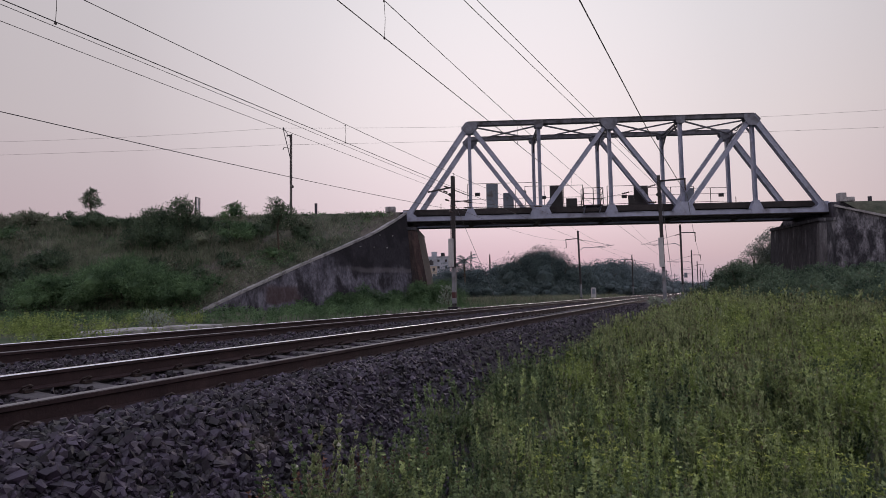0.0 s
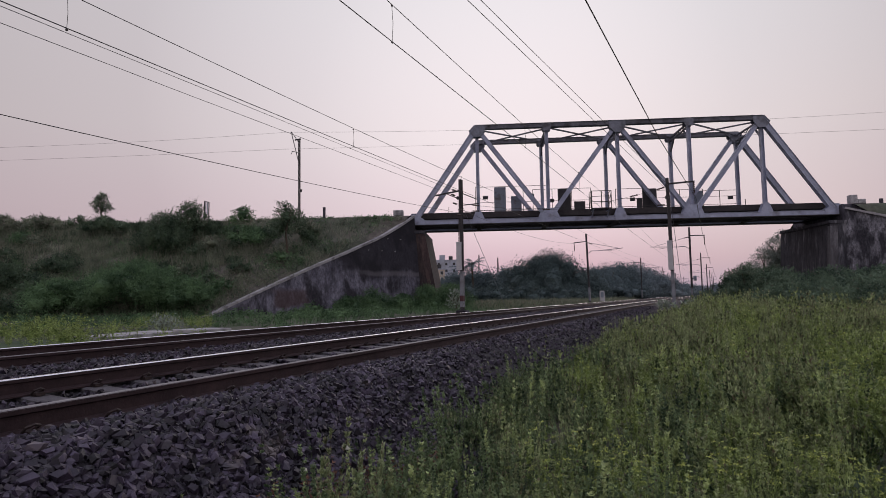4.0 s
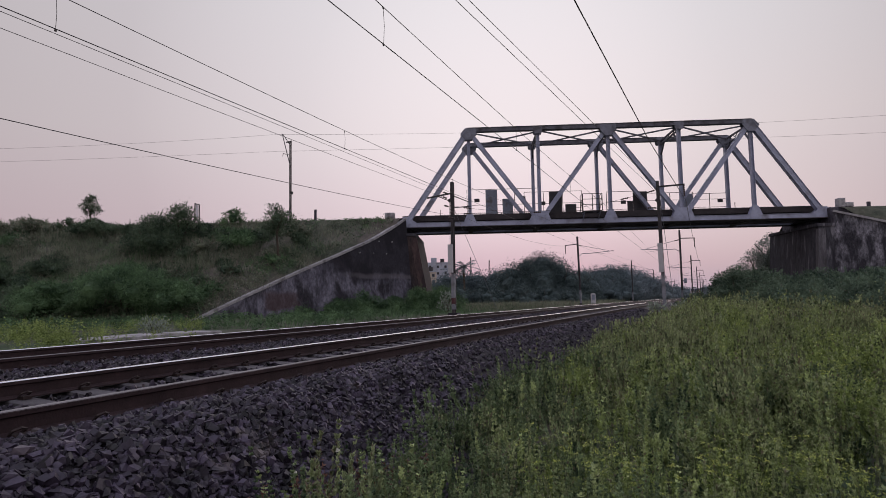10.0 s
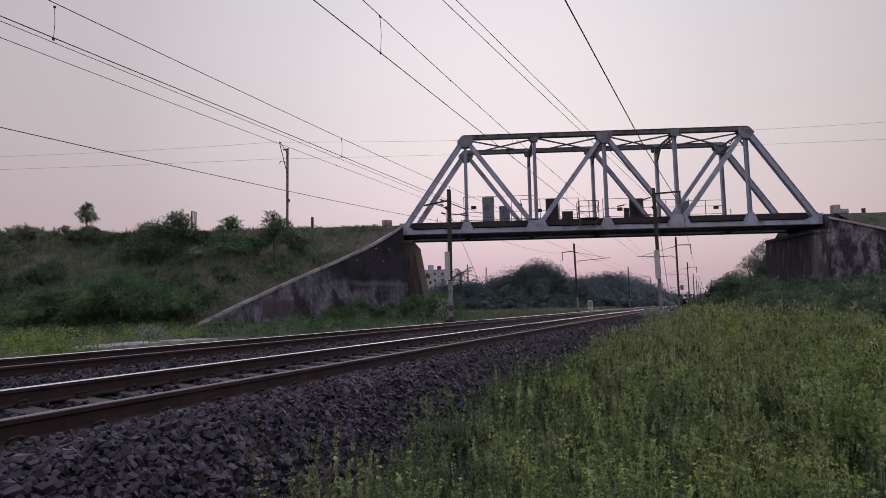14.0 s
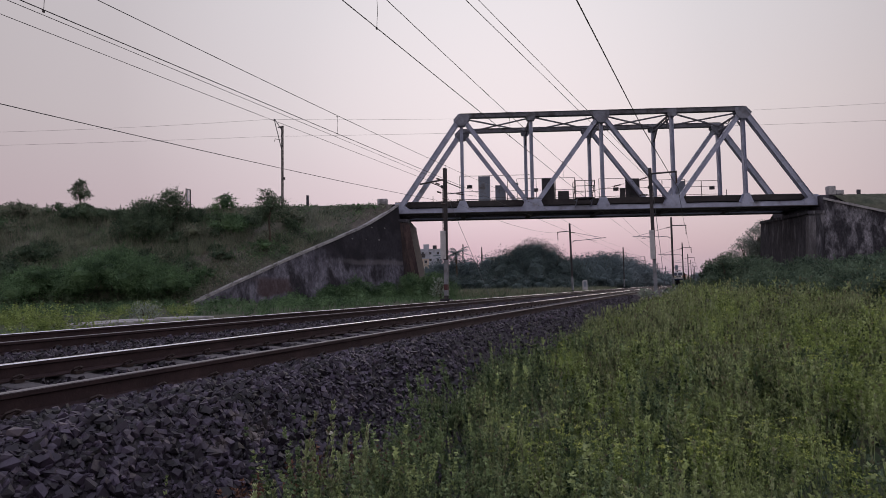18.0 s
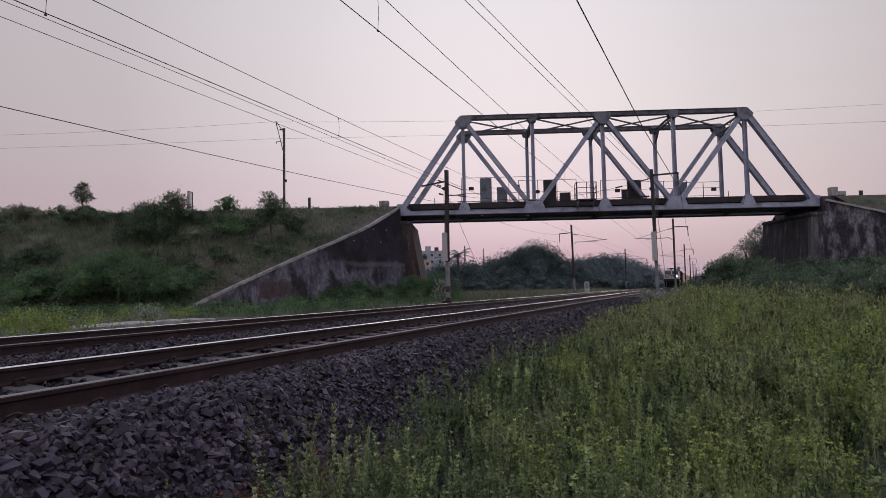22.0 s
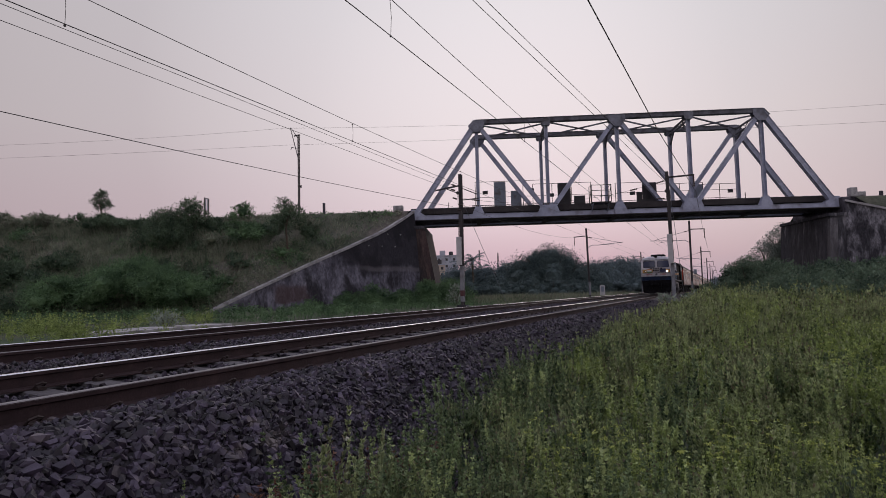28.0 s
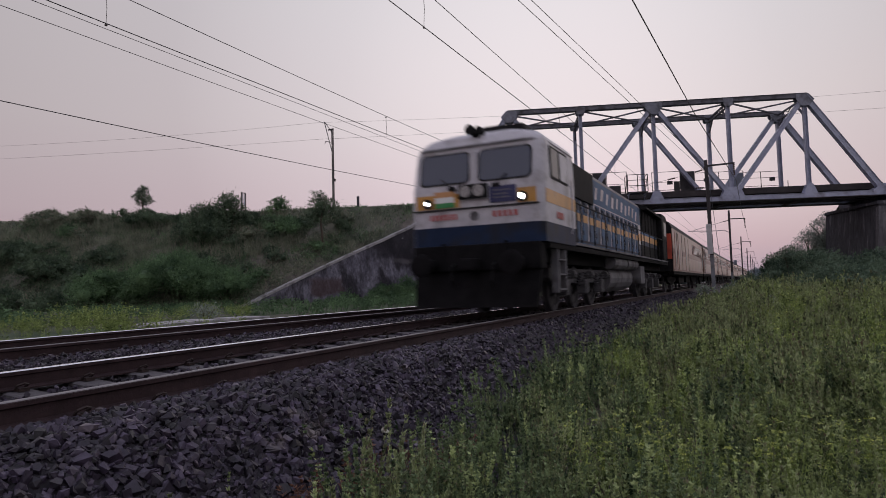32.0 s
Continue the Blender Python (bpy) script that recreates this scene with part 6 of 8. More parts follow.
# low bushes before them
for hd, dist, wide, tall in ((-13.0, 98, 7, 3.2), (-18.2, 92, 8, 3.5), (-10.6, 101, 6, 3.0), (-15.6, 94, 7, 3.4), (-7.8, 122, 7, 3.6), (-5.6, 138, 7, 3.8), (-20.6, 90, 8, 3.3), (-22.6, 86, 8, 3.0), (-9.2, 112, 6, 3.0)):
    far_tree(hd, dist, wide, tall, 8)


def field_grass():
    """Rough olive grass and low weeds between the far track and the trees."""
    k = 3600
    y = 44 + 80 * rng.random(k) ** 0.8
    x = np.array([bend(b) for b in y]) - 12.9 - rng.random(k) ** 1.3 * (8 + 0.25 * (y - 44))
    per = 12
    a, b = np.repeat(x, per) + rng.normal(size=k * per) * 0.25, np.repeat(y, per) + rng.normal(size=k * per) * 0.35
    z = np.repeat([lie(i, j) for i, j in zip(x, y)], per) - 0.04
    tall = np.repeat(0.35 + 0.45 * rng.random(k) ** 2, per)
    me = blades("field_grass", np.column_stack([a, b, z]), tall, 0.6, 0.075)
    tagged(part("field_grass", me, GRASS), "rough olive grass between the far track and the trees", "grass", kind="stuff")


field_grass()

# ---- on and about the bridge ----
SHEETGREY = surface("grey_sheet", (0.20, 0.225, 0.285), (0.27, 0.295, 0.36), 1.5, 0.6, 0.1, bump=0.1, stain=(0.1, 0.08, 0.07), stain_scale=1.5)
SHEETDARK = surface("dark_sheet", (0.028, 0.026, 0.030), (0.055, 0.05, 0.055), 1.5, 0.65, bump=0.1)
# bluish grey with distance haze in the colour, for the tower block
HAZEWALL = surface("hazy_grey_wall", (0.15, 0.16, 0.20), (0.20, 0.21, 0.25), 0.5, 0.9, bump=0.1)
LITTER = surface("pale_litter", (0.40, 0.38, 0.31), (0.52, 0.50, 0.43), 8, 0.8, bump=0.2)
# far walls: bluish distance haze is part of this colour
BUILD = surface("hazy_render_wall", (0.34, 0.355, 0.42), (0.44, 0.45, 0.52), 0.5, 0.9, bump=0.2, stain=(0.26, 0.25, 0.27), stain_scale=0.4)
BUILDO = surface("ochre_render_wall", (0.42, 0.35, 0.29), (0.52, 0.43, 0.36), 0.5, 0.9, bump=0.2)
FAR_N = 5.3


def build_walkway():
    w = thing("bridge_walkway", BRIDGE.copy(), "narrow steel side walkway with a tall safety screen", "walkway")
    for i in range(7):
        s = -14.6 + i * 4.85
        part("walkway_bracket", Shape().beam((s, DECK_W + 0.5, 7.0), (s, FAR_N + 0.45, 7.06), 0.10, 0.14).beam((s, DECK_W + 0.25, 6.4), (s, FAR_N + 0.3, 6.98), 0.06, 0.06), DARKSTEEL, w)
    part("walkway_plate", Shape().box(-15.6, DECK_W + 0.32, 7.13, 15.6, FAR_N + 0.45, 7.17), DARKSTEEL, w)
    for s0, s1, top in ((-10.9, -4.85, 10.05), (-6.05, -1.2, 9.72), (0.84, 3.2, 9.56), (4.2, 8.0, 9.35), (7.7, 11.0, 9.2)):
        part("screen_rail", Shape().beam((s0, FAR_N, top), (s1, FAR_N, top), 0.035, 0.035), DARKSTEEL, w)
        part("screen_rail", Shape().beam((s0, FAR_N + 0.02, 8.72), (s1, FAR_N + 0.02, 8.72), 0.03, 0.03), DARKSTEEL, w)
        part("screen_rail", Shape().beam((s0, FAR_N + 0.02, 8.05), (s1, FAR_N + 0.02, 8.05), 0.03, 0.03), DARKSTEEL, w)
        k = max(1, round((s1 - s0) / 1.9))
        for i in range(k + 1):
            s = s0 + (s1 - s0) * i / k
            part("screen_post", Shape().beam((s, FAR_N, 7.17), (s, FAR_N, top), 0.045, 0.045), DARKSTEEL, w)
    for s0, s1, z0, z1, m in ((-9.32, -8.33, 7.4, 10.0, SHEETGREY), (-7.9, -7.02, 7.4, 9.2, SHEETGREY), (-3.97, -2.88, 7.5, 9.72, SHEETDARK), (-2.62, -1.70, 7.4, 8.60, SHEETDARK),
                              (3.03, 4.2, 7.4, 9.52, SHEETDARK), (2.55, 3.02, 7.4, 8.74, SHEETDARK), (6.9, 7.95, 7.4, 9.22, SHEETGREY)):
        sheet = part("screen_sheet", Shape().box(s0, FAR_N - 0.06, z0, s1, FAR_N - 0.03, z1, 0.008), m, w, "solid grey sheet panel" if m is SHEETGREY else "solid dark sheet panel")
        part("sheet_stiffener", Shape().box(s0 + 0.03, FAR_N - 0.075, (z0 + z1) / 2 - 0.03, s1 - 0.03, FAR_N - 0.062, (z0 + z1) / 2 + 0.03), m, sheet)
    for s, z in ((-10.06, 9.12), (-6.17, 9.21), (-4.51, 8.72), (2.22, 8.64), (10.18, 8.57)):
        part("warning_plate", Shape().box(s - 0.22, FAR_N - 0.10, z - 0.15, s + 0.22, FAR_N - 0.08, z + 0.15, 0.01).box(s - 0.02, FAR_N - 0.08, z - 0.1, s + 0.02, FAR_N - 0.01, z + 0.1), SHEETDARK, w, "small dark warning plate")
    for s in (-13.2, 11.4, -12.0):
        part("screen_post", Shape().beam((s, FAR_N, 7.17), (s, FAR_N, 8.4), 0.045, 0.045), DARKSTEEL, w)


def build_refuge():
    r = thing("refuge_platform", BRIDGE.copy(), "caged steel refuge platform bolted to the truss", "refuge platform")
    s0, s1, n0, n1 = -2.3, -0.88, -1.35, -0.3
    part("platform_floor", Shape().box(s0, n0, 7.02, s1, n1, 7.10, 0.01), DARKSTEEL, r)
    for s in (s0 + 0.15, s1 - 0.12):
        part("support_bracket", Shape().beam((s, n0 + 0.2, 7.02), (s, -0.25, 6.52), 0.06, 0.08).beam((s, n0 + 0.1, 7.0), (s, -0.2, 7.0), 0.06, 0.06), PAINT, r)
    for s, n in ((s0, n0), (s1, n0), ((s0 + s1) / 2, n0), (s0, n1), (s1, n1)):
        part("cage_post", Shape().beam((s, n, 7.1), (s, n, 8.35), 0.05, 0.05), DARKSTEEL, r)
    for z in (7.55, 7.95, 8.35):
        part("cage_rail", Shape().tube([(s0, n1, z), (s0, n0, z), (s1, n0, z), (s1, n1, z)], 0.024, 6), DARKSTEEL, r)
    for s in (s0, s1):
        part("cage_brace", Shape().beam((s, n1, 7.1), (s, n0, 8.33), 0.03, 0.03), DARKSTEEL, r)


build_walkway()
build_refuge()


def build_upper_track():
    t = thing("upper_track", BRIDGE.copy(), "upper railway track along the embankment crest", "railway track")
    for s0, s1 in ((-140, -17.2), (17.2, 140)):
        for n in (1.526, 3.204):
            part("rail", Shape().ibeam((s0, n, 7.175), (s1, n, 7.175), 0.13, 0.17, t=0.03), RAILSIDE, t)
        part("ballast_bank", Shape().sweep([(0.2, 6.9), (0.6, 7.08), (4.1, 7.08), (4.5, 6.9)], [lambda u, w, s=s: (s, u, w) for s in (s0, s1)]), STONE, t, "dark crushed-stone bank")


build_upper_track()


def post_on_bank(name, s, n, low, top, wide, mat, label, category):
    g = on_bridge(s, n, low)
    p = part(name, Shape().box(-wide / 2, -0.06, -0.25, wide / 2, 0.06, top - low, 0.015), mat, at=Matrix.Translation(g) @ pose(0, 0, 0, 0, 0, SKEW))
    tagged(p, label, category)


post_on_bank("marker_post", -22.7, 0.3, 6.92, 7.95, 0.2, CONCRETE, "short dark concrete marker post on the crest", "marker post")
post_on_bank("marker_post", 19.1, 0.3, 6.92, 7.45, 0.25, CONCRETE, "short dark concrete marker post on the crest", "marker post")
bd = thing("trackside_frame", Matrix.Translation(on_bridge(-32.1, 0.2, 6.9)) @ pose(0, 0, 0, 0, 0, SKEW + 82), "thin dark trackside frame with grey slats on two legs", "sign frame")
for x in (-0.30, 0.30):
    part("leg", Shape().beam((x, 0, -0.3), (x, 0, 1.75), 0.06, 0.06), MASTDARK, bd)
for z in (0.7, 1.72):
    part("frame_bar", Shape().beam((-0.27, 0, z), (0.27, 0, z), 0.05, 0.05), MASTDARK, bd)
for x in (-0.12, 0.10):
    part("slat", Shape().box(x - 0.05, -0.015, 0.73, x + 0.05, 0.015, 1.69, 0.004), SHEETGREY, bd)

# ---- beside the lower tracks ----
for x0, x1, y0, y1, tilt in ((-16.0, -14.8, 11.9, 14.5, 1.0), (-15.8, -14.7, 15.1, 16.6, -1.0)):
    sl = part("concrete_slab", Shape().box(-(x1 - x0) / 2, -(y1 - y0) / 2, -0.1, (x1 - x0) / 2, (y1 - y0) / 2, 0.1, 0.03), COPING, at=pose((x0 + x1) / 2, (y0 + y1) / 2, -0.27, tilt * 0.5, 0.4, 2))
    tagged(sl, "pale flat concrete slab lying beyond the far track", "concrete slab", "concrete slabs")
km = part("kilometre_stone", Shape().sweep([(-0.33, 0.0), (-0.33, 1.25), (-0.24, 1.4), (0.24, 1.4), (0.33, 1.25), (0.33, 0.0)], [lambda u, w, y=y: (u, y, w - 0.2) for y in (-0.14, 0.14)]), WEIGHT, at=pose(-13.3, 86.5, 0.1, 0, 0, 8))
tagged(km, "pale grey upright stone beside the far track", "marker stone")
part("stone_panel", Shape().box(-0.2, -0.155, 0.3, 0.2, -0.142, 1.0), SHEETGREY, km)
bx = part("relay_box", Shape().box(-0.18, -0.15, 0, 0.14, 0.15, 0.5, 0.02), SHEETGREY, at=pose(-1.42 + bend(69), 68.9, 2.0))
tagged(bx, "small pale relay box fixed to a mast", "relay box")
part("box_bracket", Shape().box(-0.4, -0.05, 0.2, -0.17, 0.05, 0.3), MASTDARK, bx)

for x, y, z, r in ((-2.90, 4.65, -0.57, 0.035), (-2.95, 6.8, -0.55, 0.03), (-2.98, 9.75, -0.56, 0.035), (-2.90, 4.06, -0.60, 0.026), (-3.9, 4.35, -0.19, 0.03), (-3.6, 3.3, -0.2, 0.028)):
    bm = bmesh.new()
    bmesh.ops.create_icosphere(bm, subdivisions=2, radius=r)
    for p in bm.verts:
        p.co *= 1 + 0.55 * noise.noise(p.co * 60 + Vector((x, y, 0)) * 9)
        p.co.z *= 0.6
    me = bpy.data.meshes.new("litter")
    bm.to_mesh(me)
    bm.free()
    tagged(part("litter", me, LITTER, at=pose(x, y, z, 20, 30, x * 90)), "crumpled scrap of pale litter on the stones", "litter", "scraps of litter")

for gx, gy, gz, gt in ((-2.15, 36.6, -0.3, 0.7), (-1.1, 39.6, -0.4, 0.8)):
    build_shrub("milkweed", gx, gy, gz, 1.15, gt, PALELEAF, "pale broad-leaved milkweed beside the mast", "shrub", 6, 0.30, 5, core=0.0, cover=0.42)
build_shrub("milkweed", -16.6, 15.6, -0.33, 1.2, 0.8, PALELEAF, "pale broad-leaved milkweed between the slabs", "shrub", 7, 0.085, 5, core=0.0, cover=0.20)
for gx, gy, gw, gt in ((-22.4, 36.2, 2.6, 1.3), (-21.2, 37.6, 3.0, 1.7), (-18.8, 41.2, 3.2, 2.1), (-19.8, 39.5, 2.8, 1.5), (-24.0, 34.0, 2.2, 0.9)):
    build_shrub("shrub", gx, gy, -0.3, gw, gt, SHRUBLIT, "green shrub at the foot of the wing wall", "shrub", 8, 0.085, 4, spray=0.7, core=0.42, cover=0.75)
build_shrub("shrub", -17.6, 43.0, -0.3, 3.2, 2.3, SHRUBLIT, "green shrub at the foot of the abutment", "shrub", 9, 0.085, 4, spray=0.7, cover=0.6)
build_shrub("milkweed", -15.9, 39.6, -0.3, 1.3, 1.9, PALELEAF, "tall milkweed with pale scattered leaves beside the abutment corner", "shrub", 8, 0.17, 6, core=0.0, cover=0.30)


# ---- distance ----
def build_house(hd, dist, wide, tall, deep, mat, label, floors, bays, tank=True):
    x, y = spot(hd, dist)
    h = thing("apartment_building", pose(x, y, -0.6, 0, 0, -hd), label, "building", "distant buildings")
    part("wall", Shape().box(-wide / 2, 0, 0, wide / 2, deep, tall), mat, h)
    part("roof", Shape().box(-wide / 2 - 0.2, -0.2, tall + 0.002, wide / 2 + 0.2, deep + 0.2, tall + 0.5), BUILD, h)
    if tank:
        part("roof_tank", Shape().tube([(wide * 0.2, deep * 0.4, tall + 0.5), (wide * 0.2, deep * 0.4, tall + 2.6)], 1.1, 12), SHEETDARK, h)
        part("stair_head", Shape().box(-wide * 0.3, 1, tall + 0.502, -wide * 0.05, 5, tall + 3), mat, h)
    for f in range(floors):
        for b in range(bays):
            cx, cz = -wide / 2 + wide * (b + 0.5) / bays, tall * (f + 0.5) / floors
            w = part("window", Shape().box(cx - 0.7, -0.06, cz - 0.8, cx + 0.7, 0.0, cz + 0.7), BUILD, h)
            part("pane", Shape().box(cx - 0.58, -0.08, cz - 0.68, cx + 0.58, -0.062, cz + 0.58), SHEETDARK, w)
    return h


build_house(-22.6, 330, 12, 21, 12, BUILD, "pale four-storey block far behind the trees", 6, 3)
build_house(-23.6, 300, 9, 15, 10, BUILDO, "ochre block far behind the trees", 5, 3)
build_house(-7.9, 300, 4.5, 13.8, 6, HAZEWALL, "grey tower block above the trees", 5, 1, False)
build_house(-17.1, 310, 5, 15, 8, BUILDO, "small ochre block above the trees", 5, 2, False)
build_house(-19.6, 320, 12, 13, 8, BUILD, "low pale block above the trees", 4, 4, False)
for hd, dist, top in ((-19.6, 260, 19.0), (-17.9, 250, 17.0)):
    x, y = spot(hd, dist)
    m = thing("lattice_tower", pose(x, y, -0.6), "thin lattice tower in the distance", "tower", "distant towers")
    sh = Shape()
    for k in range(3):
        a = 2.1 * k
        sh.beam((0.9 * math.cos(a), 0.9 * math.sin(a), 0), (0.15 * math.cos(a), 0.15 * math.sin(a), top), 0.12, 0.12)
    for i in range(12):
        z0, z1 = top * i / 12, top * (i + 1) / 12
        r0, r1 = 0.9 - 0.75 * i / 12, 0.9 - 0.75 * (i + 1) / 12
        for k in range(3):
            sh.beam((r0 * math.cos(2.1 * k), r0 * math.sin(2.1 * k), z0), (r1 * math.cos(2.1 * k + 2.1), r1 * math.sin(2.1 * k + 2.1), z1), 0.06, 0.06)
    part("lattice", sh, MASTDARK, m)


def build_palm(hd, dist, tall):
    x, y = spot(hd, dist)
    p = thing("palm_tree", pose(x, y, -0.5), "palm with drooping fronds beyond the bridge", "palm tree", "distant palms")
    part("trunk", Shape().tube([(0, 0, 0), (0.2, 0, tall * 0.5), (0.1, 0, tall)], [0.28, 0.2, 0.16], 8), BARK, p)
    for i in range(15):
        a = 2.4 * i
        up = 0.9 - 1.5 * (i / 15)
        d = Vector((math.cos(a), math.sin(a), up)).normalized()
        pts = [Vector((0.1, 0, tall)) + d * r - Vector((0, 0, 0.10 * r * r)) for r in np.linspace(0, 3.1, 9)]
        at, al, sd = [], [], []
        for q0, q1 in zip(pts, pts[1:]):
            tan = (q1 - q0).normalized()
            side = tan.cross(Vector((0, 0, 1))).normalized()
            for s in (-1, 1):
                for h in (0.2, 0.7):
                    at.append(q0.lerp(q1, h))
                    al.append((tan * 0.6 + side * s - Vector((0, 0, 0.5))).normalized())
                    sd.append(tan)
        v, f = pointed_leaves(np.array(at), np.array(al), np.array(sd), np.full(len(at), 0.75), np.full(len(at), 0.14))
        # fronds share the leaf colour that has haze mixed in
        part("frond", quick_mesh("frond", v, f), TREEHAZE, p)


build_palm(-20.3, 118, 7.6)
build_palm(-21.1, 119, 6.8)

# ---- the train ----
CREAM = surface("cream_loco_paint", (0.435, 0.418, 0.462), (0.55, 0.525, 0.565), 1.5, 0.5, bump=0.04, stain=(0.25, 0.22, 0.225), stain_scale=1.9, stain_cut=(0.52, 0.72), spec=0.2, fleck=0.10)
NAVY = surface("dark_blue_loco_paint", (0.007, 0.016, 0.044), (0.013, 0.026, 0.064), 1.5, 0.55, bump=0.04, stain=(0.016, 0.016, 0.02), stain_scale=1.4, spec=0.15)
MIDBLUE = surface("mid_blue_loco_paint", (0.028, 0.075, 0.165), (0.050, 0.115, 0.225), 1.5, 0.55, bump=0.04, stain=(0.03, 0.035, 0.05), stain_scale=1.4, spec=0.15)
OCHRE = surface("ochre_stripe", (0.46, 0.22, 0.045), (0.56, 0.29, 0.07), 2, 0.45, bump=0.03, stain=(0.3, 0.17, 0.07), stain_scale=2)
GRIME = surface("sooty_underframe", (0.0045, 0.0042, 0.005), (0.012, 0.011, 0.0125), 3, 0.85, bump=0.3, spec=0.1)
BOGIE = surface("dusty_bogie_steel", (0.034, 0.032, 0.036), (0.105, 0.10, 0.108), 3, 0.8, bump=0.3, spec=0.15)
TANK = surface("dusty_grey_tank", (0.115, 0.112, 0.125), (0.195, 0.188, 0.205), 1.5, 0.7, bump=0.1, stain=(0.04, 0.035, 0.035), stain_scale=1.6, spec=0.2)
LOUVRE = surface("black_louvre", (0.008, 0.008, 0.009), (0.018, 0.017, 0.018), 5, 0.75, bump=0.1, spec=0.1)
RUBBER = surface("black_rubber", (0.008, 0.008, 0.009), (0.016, 0.015, 0.016), 5, 0.75, bump=0.05, spec=0.15)
RED = surface("red_lettering", (0.36, 0.06, 0.06), (0.44, 0.09, 0.085), 5, 0.55, bump=0.02)
SAFFRON = surface("saffron_strip", (0.50, 0.24, 0.10), (0.56, 0.29, 0.13), 5, 0.5, bump=0.02)
WHITE = surface("white_strip", (0.68, 0.68, 0.68), (0.76, 0.75, 0.74), 5, 0.5, bump=0.02)
GREEN = surface("green_strip", (0.03, 0.20, 0.06), (0.05, 0.25, 0.08), 5, 0.5, bump=0.02)
BOARD = surface("blue_board", (0.022, 0.024, 0.085), (0.035, 0.036, 0.115), 5, 0.45, bump=0.02)
COACHRED = surface("red_coach_end", (0.46, 0.06, 0.035), (0.55, 0.09, 0.05), 1.5, 0.5, bump=0.04, stain=(0.25, 0.05, 0.04), stain_scale=1.2)
BEIGE = surface("beige_coach_paint", (0.30, 0.190, 0.155), (0.40, 0.260, 0.215), 1.2, 0.5, bump=0.04, stain=(0.27, 0.2, 0.15), stain_scale=0.9)
MAROON = surface("brown_coach_band", (0.14, 0.055, 0.042), (0.20, 0.08, 0.062), 1.2, 0.5, bump=0.04)
COACHROOF = surface("sooty_coach_roof", (0.045, 0.040, 0.042), (0.085, 0.076, 0.078), 0.8, 0.8, bump=0.1, stain=(0.03, 0.027, 0.028), stain_scale=0.8, spec=0.2)
ROOFGREY = surface("dull_roof_paint", (0.16, 0.15, 0.155), (0.24, 0.23, 0.23), 0.8, 0.75, bump=0.1, stain=(0.07, 0.065, 0.065), stain_scale=0.8, spec=0.2)
# bluish base colour stands for sky reflected in the windscreens
CABGLASS = glass("sky_tinted_cab_glass", (0.055, 0.062, 0.105))
COACHGLASS = surface("dull_coach_pane", (0.02, 0.02, 0.024), (0.035, 0.034, 0.04), 2, 0.4, bump=0.02, spec=0.2)
LENS_OFF = surface("dull_reflector", (0.20, 0.20, 0.21), (0.28, 0.28, 0.28), 5, 0.3, 0.6, bump=0.0)
LAMP = glow("lit_marker_lamp", (1.0, 0.98, 0.92), 75.0)


def rounded(x0, x1, z0, z1, r, k=4):
    """A rounded rectangle's outline, as (x, z) points."""
    out = []
    for cx, cz, a0 in ((x1 - r, z1 - r, 0), (x0 + r, z1 - r, 90), (x0 + r, z0 + r, 180), (x1 - r, z0 + r, 270)):
        for i in range(k + 1):
            a = radians(a0 + 90 * i / k)
            out.append((cx + r * math.cos(a), cz + r * math.sin(a)))
    return out


def cab_ring(half, y0, y1, z, r):
    """Plan outline of the cab at one height: rounded front corners, square back."""
    pts = []
    for s in (1, -1):
        arc = [(s * (half - r + r * math.sin(radians(a))), y0 + r - r * math.cos(radians(a)), z) for a in (90, 67, 45, 22, 0)]
        pts += ([(half, y1, z)] + arc) if s > 0 else (arc[::-1] + [(-half, y1, z)])
    return pts


def bars(sh, x0, x1, z0, z1, y, k, gap=0.25):
    """Unreadable characters: a row of upright bars."""
    w = (x1 - x0) / k
    for i in range(k):
        sh.box(x0 + i * w, y - 0.004, z0, x0 + (i + 1 - gap) * w, y, z1)
    return sh


def wheelset(bogie, y, wheels):
    w = Shape()
    for s in (-1, 1):
        tread = [(s * 0.80, 0.575), (s * 0.825, 0.575), (s * 0.835, 0.548), (s * 0.935, 0.542), (s * 0.935, 0.44), (s * 0.90, 0.42), (s * 0.89, 0.2), (s * 0.94, 0.15), (s * 0.94, 0.0)]
        k = 28
        vs = [(x, r * math.cos(2 * math.pi * i / k), r * math.sin(2 * math.pi * i / k)) for i in range(k) for x, r in tread]
        n = len(tread)
        w.add(vs, [(i * n + j, i * n + j + 1, ((i + 1) % k) * n + j + 1, ((i + 1) % k) * n + j) for i in range(k) for j in range(n - 1)])
    w.tube([(-0.9, 0, 0), (0.9, 0, 0)], 0.09, 10)
    ob = part("wheelset", w, BOGIE, bogie, at=pose(0, y, 0.546))
    wheels.append((ob, y))
    return ob


